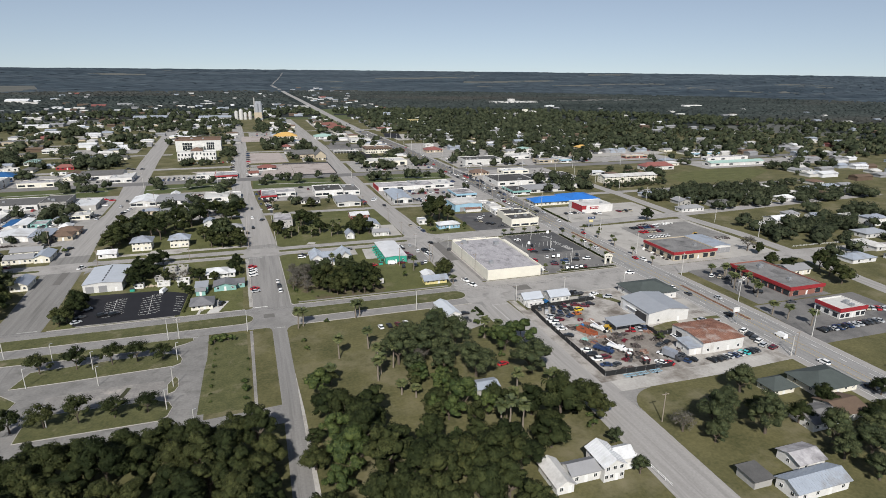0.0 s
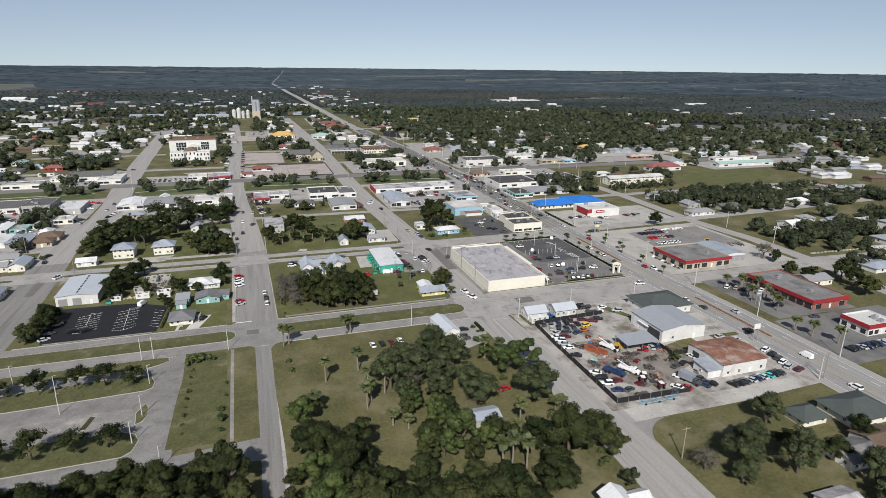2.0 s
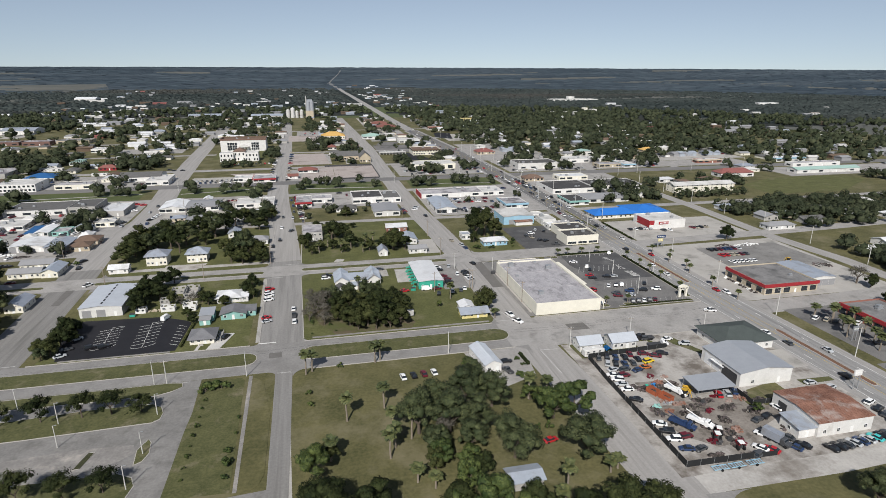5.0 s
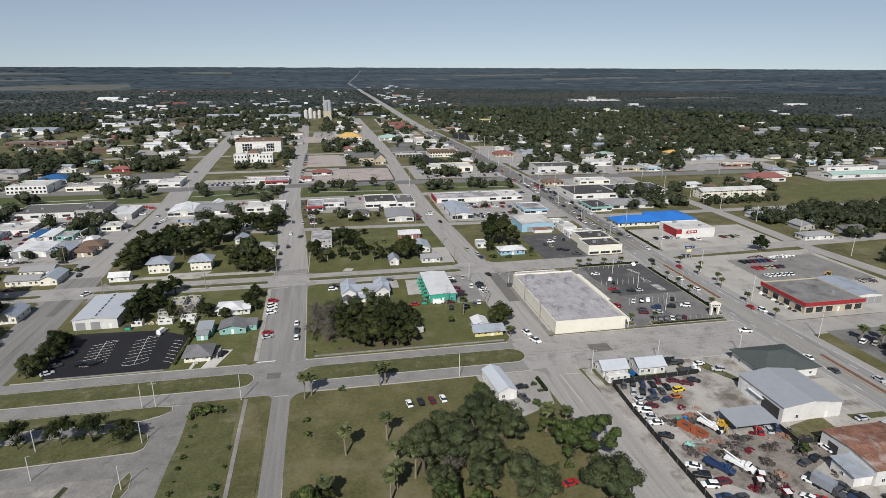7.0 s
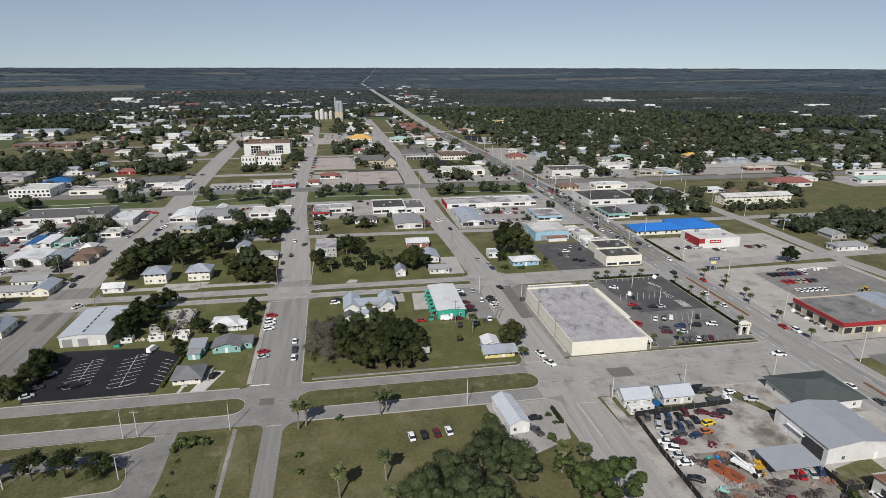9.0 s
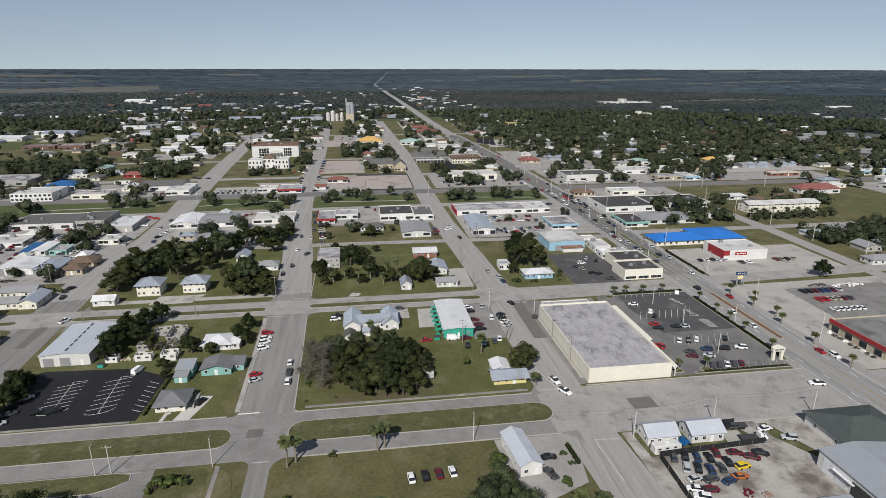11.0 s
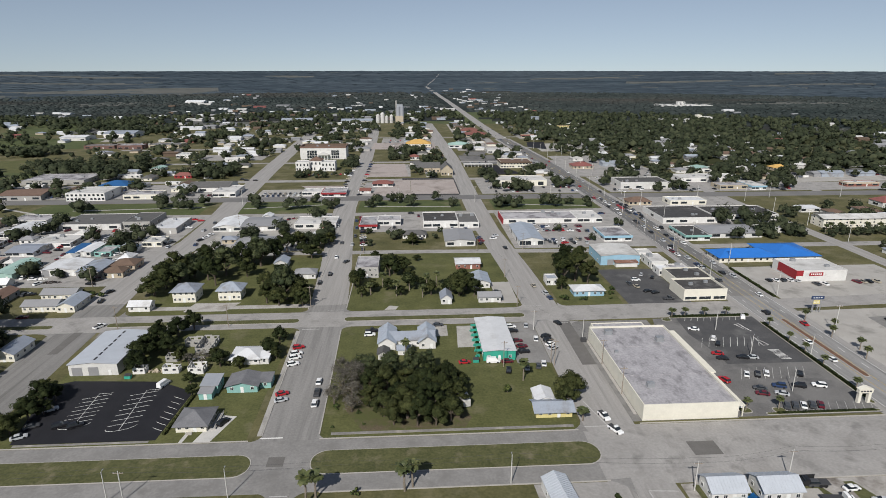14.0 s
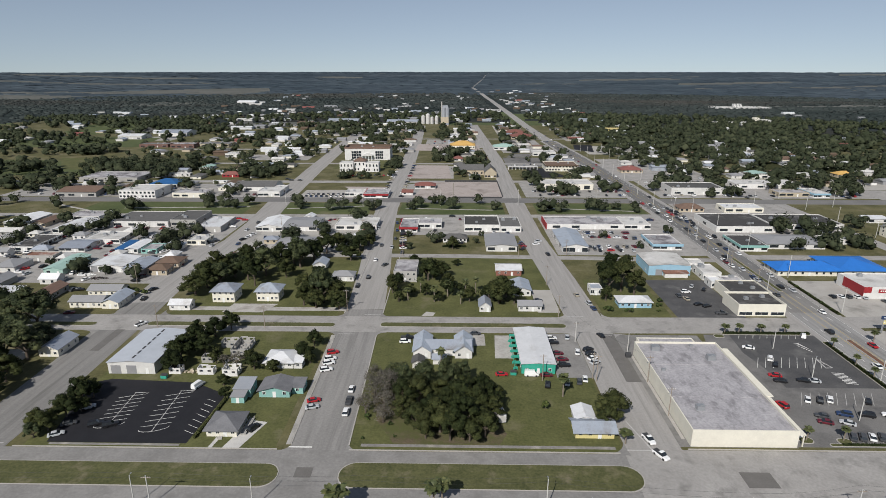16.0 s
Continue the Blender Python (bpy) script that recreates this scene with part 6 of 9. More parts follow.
def crown_mesh(seed, mat, lobes, leaves, radius, base, height, leaf, core=0.88, flat=0.85, shell=(0.84, 1.12), long=1.0, sprays=5):
    """A crown in metres: domes over an uneven mound, each broken into smaller sprays that are clothed in leaf clumps."""
    rng = np.random.default_rng(seed)
    iv, itf = ico(0)
    cs, rs, ss, sr, sd = [], [], [], [], []
    for k in range(lobes):
        u = 2.4 * k + rng.uniform(-0.5, 0.5)
        f = math.sqrt((k + 0.3) / lobes)
        r = radius * rng.uniform(0.2, 0.45)
        rr = (radius - 0.8 * r) * f * rng.uniform(0.85, 1.05)
        top = base + height * (0.15 + 0.65 * math.sqrt(max(0.0, 1 - (0.95 * f) ** 2)) * rng.uniform(0.65, 1.08))
        c = np.array((rr * np.cos(u), rr * np.sin(u), top))
        cs.append(c)
        rs.append(r)
        away = unit_vectors(rng, sprays)
        away[:, 2] = np.where(away[:, 2] < -0.2, -away[:, 2], away[:, 2])
        for q in away:
            ss.append(c + q * r * rng.uniform(0.5, 0.78) * np.array([1, 1, flat]))
            sr.append(r * rng.uniform(0.36, 0.6))
            sd.append(q)
    cs, rs, ss, sr, sd = np.array(cs), np.array(rs), np.array(ss), np.array(sr), np.array(sd)
    which = rng.choice(len(sr), leaves, p=sr**2 / np.sum(sr**2))
    d = unit_vectors(rng, leaves)
    d[:, 2] = np.where(d[:, 2] < -0.3, -d[:, 2] * 0.6, d[:, 2])
    pos = ss[which] + d * sr[which][:, None] * np.array([1, 1, flat]) * rng.uniform(*shell, leaves)[:, None]
    tufts = leaf_quads(rng, pos, d, leaf, long)[:, (0, 1, 3)]
    ev = np.concatenate([c + iv * r * core * np.array([1, 1, flat]) * rng.uniform(0.8, 1.12, (len(iv), 1)) for c, r in zip(cs, rs)])
    ef = np.concatenate([itf + k * len(iv) for k in range(lobes)])
    soft = d + 0.45 * sd[which] + 0.35 * unit_vectors(rng, leaves)
    soft = np.concatenate([np.repeat(soft, 3, axis=0), np.tile(iv, (lobes, 1))])
    return quad_mesh("crown", tufts, mat, (ev, ef), soft)


def trunk_mesh(seed, base, radius, r0):
    rng = random.Random(seed)
    bm = bmnew()
    tube(bm, (0, 0, -0.3), (0.1, 0, base * 0.9), r0, r0 * 0.75, 9)
    for k in range(5):
        a = 2 * math.pi * (k + rng.random() * 0.6) / 5
        e = (radius * 0.5 * math.cos(a), radius * 0.5 * math.sin(a), base + radius * 0.45)
        tube(bm, (0.1, 0, base * 0.85), e, r0 * 0.5, r0 * 0.2, 6)
    return mesh(bm, BARK, "trunk")


TREES = {}


def tree_kind(kind, variant, far):
    """The first of a kind and shape is built; others copy it. Trees of the farther blocks have fewer, larger tufts."""
    sd = hash_of(kind) + variant * 17
    n, f = (0.4, 1.52) if far else (1.0, 1.0)
    if kind == "oak":
        return crown_mesh(sd, LEAF_OAK, 15, int(5300 * n), 5.5, 0.6, 9.0, 0.27 * f, core=0.74, shell=(0.7, 1.2)), trunk_mesh(sd, 3.0, 5, 0.4), "broad dark green oak tree with a dense rounded crown"
    if kind == "tall":
        return crown_mesh(sd, LEAF_OAK, 17, int(5300 * n), 5.0, 0.7, 11.6, 0.27 * f, core=0.74, shell=(0.7, 1.2)), trunk_mesh(sd, 4.0, 4.5, 0.4), "tall dark green tree with a lumpy crown"
    if kind == "bright":
        return crown_mesh(sd, LEAF_BRIGHT, 13, int(5800 * n), 4.6, 0.4, 8.4, 0.23 * f, core=0.76), trunk_mesh(sd, 2.4, 4, 0.3), "bright green leafy tree with a dense crown"
    if kind == "young":
        return crown_mesh(sd, LEAF_OAK, 9, 1900, 2.9, 0.5, 4.2, 0.17, core=0.5, shell=(0.4, 1.6)), trunk_mesh(sd, 1.6, 2.2, 0.14), "young grey green street tree with a small feathery crown"
    if kind == "shrub":
        return crown_mesh(sd, LEAF_BRIGHT, 6, 420, 1.5, -0.3, 2.2, 0.2), trunk_mesh(sd, 0.5, 1, 0.08), "rounded green garden shrub"
    if kind == "live":
        return crown_mesh(sd, LEAF_LIVE, 22, int(7200 * n), 6.1, 0.2, 14.0, 0.25 * f, core=0.7, shell=(0.65, 1.3)), trunk_mesh(sd, 3.0, 6, 0.5), "wide grey green live oak with a broken spreading crown"
    return crown_mesh(sd, LEAF_GREY, 18, 1200, 3.8, 1.0, 6.0, 0.085, core=0.1, shell=(0.1, 1.6), long=7.0), trunk_mesh(sd, 2.5, 4.5, 0.3), "grey brown half bare tree with thin twigs"


def hash_of(word):
    return sum((k + 1) * ord(c) for k, c in enumerate(word))


def tree(kind, x, y, s=1.0, variants=4, group=""):
    v = random.randrange(variants)
    m = Matrix.Translation((x, y, 0)) @ Matrix.Rotation(random.uniform(0, 6.28), 4, "Z") @ Matrix.Diagonal((s * random.uniform(0.9, 1.12), s * random.uniform(0.9, 1.12), s * random.uniform(0.8, 1.2), 1))
    far = kind in ("oak", "tall", "bright", "live") and (y > 88 or x > 120 or x < -190)
    if (kind, v, far) not in TREES:
        crown, trunk, label = tree_kind(kind, v, far)
        t = tagged(new("shrub" if kind == "shrub" else "tree"), label, "shrub" if kind == "shrub" else "tree", {"young": "young trees along the car park islands", "shrub": "garden shrubs"}.get(kind, "broad trees of the town"))
        part("trunk", trunk, None, t)
        part("crown", crown, None, t)
        TREES[(kind, v, far)] = t
        t.matrix_basis = m
        return t
    src = TREES[(kind, v, far)]
    keep = src.matrix_basis.copy()
    src.matrix_basis = Matrix.Identity(4)
    c = copy_thing(src, Matrix.Identity(4))
    src.matrix_basis = keep
    c.matrix_basis = m
    return c


def palm(x, y, h=9.0, s=1.0):
    v = random.randrange(3)
    key = ("palm", v)
    m = Matrix.Translation((x, y, 0)) @ Matrix.Rotation(random.uniform(0, 6.28), 4, "Z") @ Matrix.Diagonal((s, s, h / 9.0, 1))
    if key not in TREES:
        rng = np.random.default_rng(40 + v)
        t = tagged(new("palm_tree"), "tall cabbage palm with a round head of fronds", "palm tree", "cabbage palms")
        bm = bmnew()
        px = 0.0
        for k in range(5):
            nx = px + rng.uniform(-0.12, 0.12)
            tube(bm, (px, 0, 1.55 * k - (0.3 if k == 0 else 0)), (nx, 0, 1.55 * (k + 1)), 0.24 - 0.015 * k, 0.225 - 0.015 * k, 8, k == 4)
            px = nx
        part("trunk", bm, PALM_BARK, t)
        quads = []
        for k in range(34):
            a = 2.4 * k
            up = rng.uniform(-0.75, 1.25)
            d0 = np.array([math.cos(a) * math.cos(up), math.sin(a) * math.cos(up), math.sin(up)])
            side = np.cross(d0, [0, 0, 1.0])
            side /= np.linalg.norm(side) + 1e-9
            p = np.array([px, 0, 7.75])
            L, w = rng.uniform(1.6, 2.3), 0.12
            for j in range(4):
                dd = d0 + np.array([0, 0, -0.28 * j])
                dd /= np.linalg.norm(dd)
                q = p + dd * L / 4
                w2 = (0.45, 0.6, 0.42, 0.05)[j]
                quads.append([p - side * w, p + side * w, q + side * w2, q - side * w2])
                p, w = q, w2
        part("crown", quad_mesh("crown", np.array(quads), LEAF_PALM), None, t)
        TREES[key] = t
        t.matrix_basis = m
        return t
    src = TREES[key]
    c = copy_thing(src, Matrix.Identity(4))
    c.matrix_basis = m
    return c


random.seed(11)
# car park and lawn south of the cross street
for x in (-164.5, -153.4, -142.3, -134.3, -126):
    tree("young", x, -26, 1.7)
for x in (-162, -153.5, -144.7, -135.2, -126.1):
    tree("young", x, -62, 1.7)
for x, y in ((-107.5, -16.5), (-104, -17.5), (-109, -18.5)):
    tree("shrub", x, y, 2.0)
for k in range(9):
    tree("shrub", -108.6 + random.uniform(-0.3, 0.3), -24 - 4.7 * k, random.uniform(0.35, 0.7))
for x, y, s in ((-98, -58, 1.3), (-98.2, -52, 1.1), (-98, -63, 0.9), (-97, -36, 0.6), (-97, -44, 0.6)):
    tree("shrub", x, y, s)
for x, y, h in ((-77.5, -14.2, 9), (-75.4, -12.6, 8), (-53.6, -11, 8.5), (-51.6, -9.6, 8), (-65.6, -44.6, 9.5), (-54, -40, 9), (-53, -52, 8), (-71, -62, 7.5), (-48.5, -57, 10), (-53.5, -60, 8), (-8.9, -44.4, 9), (-2.2, -42.5, 6), (-27.8, -104, 11), (-25.6, -104.6, 12.5), (-21.6, -105.2, 11), (-15.8, -88.4, 11), (-55.4, -64.3, 9)):
    palm(x, y, h, 1.25)
for x, y in ((-76, -34), (-76.5, -27), (-66, -11.5), (-4, -20), (-3, -24)):
    tree("shrub", x, y, 0.9)
tree("bright", -75.5, -67, 1.05)
tree("oak", -71, -62, 0.6)
# wood between the lane and the second street
for x, y, s in ((-46, -55, 0.95), (-29.5, -43, 1.05), (-21.5, -46, 0.95), (-37, -56, 1.05), (-30, -58, 0.95), (-25.5, -37, 0.85), (-40, -48, 0.85), (-22.6, -71, 1.12), (-3.4, -74.2, 1.2), (-43, -65, 0.75)):
    tree("live", x, y, s * 1.08)
for x, y, s in ((-5.4, -56, 1.45), (0.8, -56.5, 1.5), (-8.7, -45.2, 0.75), (-42.7, -69, 0.85), (-35.3, -70.5, 0.75), (-35, -91, 1.2), (-28, -94, 0.8), (-74, -95, 1.15), (-72, -107, 1.2), (-76, -115, 1.0), (-43, -88, 0.7)):
    tree("bright", x, y, s * 1.08)
for x, y, s in ((-42, -86, 0.8), (-25, -91, 0.7), (-74, -81, 1.1), (-66, -95, 1.25), (-61, -107, 1.25), (-50, -115, 1.2), (-17, -114, 1.05), (-8, -103, 1.3), (1, -99, 1.2), (-15, -98, 0.9), (4, -105, 0.9), (-14, -107, 0.9)):
    tree("oak", x, y, s * 1.08)
for x, y, s in ((-63, -87, 1.1), (-33, -112, 0.9), (-38, -121, 1.3), (-29, -120, 1.1), (-70, -88, 0.95), (-64, -114, 1.2), (-44, -118, 1.2), (-43, -112, 0.9), (-57, -116, 1.1), (-49, -104, 0.8), (-37, -109, 0.9), (-30, -113, 0.9), (-45, -94, 0.7), (-68, -102, 1.1), (-34, -99, 0.7), (-23, -97, 0.7)):
    tree("tall", x, y, s * 1.08)
for k in range(20):
    tree(random.choice(("oak", "tall", "tall", "oak")), -78 + 8.5 * (k % 6) + random.uniform(-2, 2), -123 - 9.0 * (k // 6) + random.uniform(-2, 2), random.uniform(1.05, 1.3))
for k in range(55):
    tree(random.choice(("oak", "tall", "oak")), -166 + 7.2 * (k % 11) + random.uniform(-2.5, 2.5), -90 - 8.2 * (k // 11) + random.uniform(-2.5, 2.5), random.uniform(0.95, 1.2))
for x, y, s in ((-150, -82, 0.9), (-140, -84, 0.9), (-128, -85, 1.0), (-118, -84, 0.9), (-108, -85, 0.8), (-101, -82, 0.7)):
    tree("oak", x, y, s)
for x, y, s in ((-204, 62, 1.2), (-210, 55, 1.2), (-200, 46, 1.2), (-197, 36, 1.1), (-214, 70, 1.2), (-222, 80, 1.2), (-206, 42, 1.2), (-212, 62, 1.1), (-199, 27, 1.0), (-171, 20, 0.7), (-218, 88, 1.5), (-232, 88, 1.4), (-224, 72, 1.3)):
    tree(random.choice(("live", "live", "oak")), x, y, s * 0.95)
for x, y, s in ((-168.5, 40, 0.62), (-166.0, 33.5, 0.74), (-166.2, 26, 0.7), (-167.2, 19, 0.68), (-163.6, 29, 0.5), (-164.5, 37, 0.5)):
    tree("oak", x, y, s * 1.1)
# trees to the south east
for x, y, s in ((56.7, -106.5, 1.15), (33, -121, 1.35), (40, -117, 1.1), (46, -127, 1.2), (53, -121, 0.9), (29, -126, 0.8), (60, -137, 1.1), (66, -144, 1.2), (57, -143, 0.9), (72, -140, 1.1), (75, -150, 1.1), (58, -152, 1.0), (0, -131, 0.55), (1, -118, 0.6)):
    tree("live", x, y, s * 0.74)
tree("moss", 23.5, -119, 1.1)
for x, y in ((52, -118), (60, -126), (80, -134), (88, -131), (100, -122), (76, -121)):
    tree("oak", x, y, 0.75)
# the block with the large tree group
for x, y, s in ((-35.5, 38, 0.7), (-60, 35, 1.0), (-64, 33, 0.95), (-56, 26, 1.0), (-66, 43, 0.95), (-59, 45, 0.9), (-51, 45, 0.9), (-45, 39, 0.95), (-64, 28, 0.9), (-48, 30, 1.05), (-42, 29, 0.95), (-53, 20.5, 1.05), (-46.5, 19, 1.1), (-41, 22, 0.95), (-60, 22, 0.8), (-69, 50, 0.7), (-46, 49, 0.75), (-38, 33, 0.95), (-40, 41, 0.85), (-57, 17.5, 0.75), (-50, 16.5, 0.8), (-40, 18.5, 1.0), (-44.5, 16.4, 0.9), (-37.5, 26, 0.8), (-54, 38, 0.95)):
    kind = "live" if y > 42 and x < -44 else random.choice(("oak", "tall", "oak"))
    tree(kind, x, y, s * random.uniform(0.85, 1.1) * (0.85 if kind == "live" else 1.0))
for x, y, s in ((-74, 38, 1.2), (-70.5, 32, 1.2), (-76, 30, 1.0), (-75, 45, 1.1), (-70, 39, 1.3), (-70, 25, 0.9), (-72, 47, 0.9)):
    tree("moss", x, y, s)
for x, y, s in ((-75, 27, 0.9), (-68, 24, 0.8), (-66, 18, 0.5), (-75, 17, 0.5)):
    tree("shrub", x, y, s)
tree("oak", -1.2, 28.5, 1.0)
tree("oak", -3.5, 25, 0.7)
tree("bright", -20.6, 33, 0.36)
palm(-13.9, 40.5, 8.0, 1.2)
palm(-0.6, 16.2, 4.5, 1.1)
palm(-53.5, 59.5, 7, 1.0)
for x, y, s in ((-147, 55, 0.9), (-148, 63, 1.0), (-146, 72, 1.0), (-141, 67, 0.9), (-139, 88, 0.85), (-143, 82, 0.9), (-149.5, 80, 0.7), (-134, 60, 0.6), (-119, 56, 0.75), (-122, 60, 0.6), (-112, 54.5, 0.5), (-103, 63.5, 0.75), (-100.5, 61, 0.5), (-125.5, 45, 0.45), (-102, 74, 0.6), (-122, 37, 0.4)):
    tree("oak", x, y, s)
# second row of blocks
for x, y, s in ((-170, 126, 1.1), (-168, 135, 1.1), (-172, 143, 1.0), (-163, 139, 1.0), (-160, 150, 1.1), (-152, 146, 1.1), (-146, 138, 1.0), (-145, 152, 1.0), (-140, 160, 1.1), (-134, 150, 0.9), (-131, 166, 1.1), (-126, 176, 1.1), (-136, 172, 1.0), (-115, 122, 1.0), (-108, 118, 1.05), (-101.5, 117, 1.0), (-113, 130, 1.0), (-121, 134, 0.9), (-106, 178, 0.9), (-112, 188, 0.8), (-104, 196, 0.9), (-100, 205, 0.8), (-122, 190, 1.1), (-117, 198, 0.9), (-151, 170, 1.0), (-160, 168, 1.0)):
    tree(random.choice(("oak", "tall", "oak", "live")), x, y, s * 1.12)
for x, y, s in ((-74, 119, 0.5), (-78, 130, 0.7), (-76, 136, 0.7), (-79.5, 140, 0.6), (-70, 126, 0.7), (-62, 128, 0.7), (-60, 150, 0.95), (-55, 152, 0.9), (-52, 138, 0.7), (-56, 120, 0.6), (-42, 120, 0.7), (-46, 131, 0.6), (-29, 118, 1.05), (-25, 125, 1.0), (-33, 124, 0.9), (-70, 172, 0.7), (-50, 200, 0.8), (-48, 170, 0.5)):
    tree("oak", x, y, s)
for x, y, s in ((-166, 146, 1.3), (-138, 184, 1.1), (-105, 124, 1.2), (-110, 111, 1.0), (-99.5, 110, 0.8), (-116, 114, 0.9), (-28, 120, 1.2), (-22, 118, 0.9), (-62, 147, 1.1), (-52, 128, 0.8)):
    tree(random.choice(("oak", "tall")), x, y, s)
for x, y in ((-70, 121), (-58, 119), (-52, 126), (-44, 126), (-46, 117), (-39, 131), (-65, 132)):
    palm(x, y, random.uniform(6, 9), 1.1)
for x, y, s in ((23, 130, 1.25), (30, 134, 1.45), (35, 130, 1.15), (25, 138, 1.4), (32, 142, 1.25), (20, 122, 0.6)):
    tree("tall", x, y, s)
for x, y, s in ((18, 110, 1.6), (27, 109, 1.5), (42, 116, 1.3), (40, 110, 0.7), (44, 121, 1.2)):
    tree("shrub", x, y, s)
for x, y in ((58.6, 88.2), (64.2, 88.4), (73, 88.4), (82.4, 88.4)):
    palm(x, y, 4.2, 0.95)
for x, y in ((93.7, 28), (93.7, 44), (93.6, 53.5), (93.5, 62.6), (51, 18.6), (93.7, 76), (61.6, 18.7)):
    palm(x, y, 4.5, 0.8)
for x, y in ((130, -12), (133, -18), (132, -24), (136, -30), (134, -36), (130, -42), (138, -14), (141, -20), (128, -30), (122, -66), (126, -74), (120, -60)):
    palm(x, y, random.uniform(6, 8.5), 1.3)
for x, y, s in ((174, -8, 0.8), (178, -16, 0.9), (190, -30, 1.0), (186, -40, 1.1), (195, -20, 1.0), (186, 12, 0.7)):
    tree("oak", x, y, s)
tree("moss", 184, 18, 1.3)
tree("oak", 172, 96, 0.9)
for y in (113, 120, 130, 140):
    tree("shrub", 116, y, 0.8)
keep_state = random.getstate()
tree("moss", -34, -50, 1.25)
tree("moss", -40, -60, 1.0)
tree("shrub", -8.8, -60.5, 1.25)
tree("bright", -22.8, -23, 0.62)
tree("shrub", -12, -60, 0.9)
tree("live", -169, 15.5, 0.5)
tree("live", -33, -65, 0.8)
tree("tall", -44.5, -71, 0.65)
tree("bright", -38, -80, 0.95)
tree("tall", -33.5, -77, 0.7)
tree("bright", -40, -93, 1.0)
tree("shrub", -47, -99, 1.3)
tree("shrub", -41, -101, 1.6)
tree("shrub", -36, -105, 1.4)
tree("moss", -39, -107, 0.7)
tree("shrub", -7, -31, 1.5)
for x, y, sc in ((3.4, -97.4, 0.5), (-2.5, -101, 0.42), (-80.5, -104, 0.8), (-79, -92, 0.55)):
    tree("oak", x, y, sc)
for x, y, sc in ((-0.5, -109, 1.3), (1.6, -104, 1.0), (-5, -97, 1.5)):
    tree("shrub", x, y, sc)
for x, y, h in ((-50, -75, 5.0), (-46, -78, 4.5), (-18, -91, 6.0), (-0.5, -82, 4.5), (2, -81, 4.0)):
    palm(x, y, h, 1.2)
random.setstate(keep_state)
for k in range(9):
    palm(213 + 7.6 * k + random.uniform(-1, 1), 214 + random.uniform(-3, 3), random.uniform(5, 7), 1.2)
for x, y in ((112.5, 12), (113, 30), (113, 48), (113, 66), (113, 82), (116, 55), (118, 72)):
    palm(x, y, 5.0, 0.9)


# ---- parked cars ----
CAR_PAINTS = {}
for cname, rgb in (("white", (0.72, 0.72, 0.71)), ("silver", (0.42, 0.43, 0.44)), ("black", (0.012, 0.012, 0.014)), ("dark_grey", (0.06, 0.062, 0.066)), ("red", (0.36, 0.015, 0.02)), ("dark_blue", (0.02, 0.04, 0.10)), ("maroon", (0.11, 0.012, 0.02)), ("yellow", (0.65, 0.45, 0.02)), ("orange", (0.42, 0.12, 0.03)), ("teal", (0.05, 0.42, 0.42)), ("beige", (0.36, 0.32, 0.25)), ("blue", (0.03, 0.13, 0.36))):
    CAR_PAINTS[cname] = material(cname + "_car_paint", **tint(*rgb, 0.04, rough=0.28, spec=0.5))
CARS = {}


def lofted(bm, rows):
    """Cross sections along x, each (x, half width, bottom, top), bridged into one closed body."""
    rings = []
    for x, w, z0, z1 in rows:
        c = min(0.12, (z1 - z0) * 0.3)
        rings.append([bm.verts.new(p) for p in ((x, -w, z0), (x, -w, z1 - c), (x, -w + c, z1), (x, w - c, z1), (x, w, z1 - c), (x, w, z0))])
    for a, b in zip(rings, rings[1:]):
        for k in range(6):
            n = (k + 1) % 6
            bm.faces.new((a[k], a[n], b[n], b[k]))
    bm.faces.new(rings[0][::-1])
    bm.faces.new(rings[-1])
    bmesh.ops.recalc_face_normals(bm, faces=bm.faces)


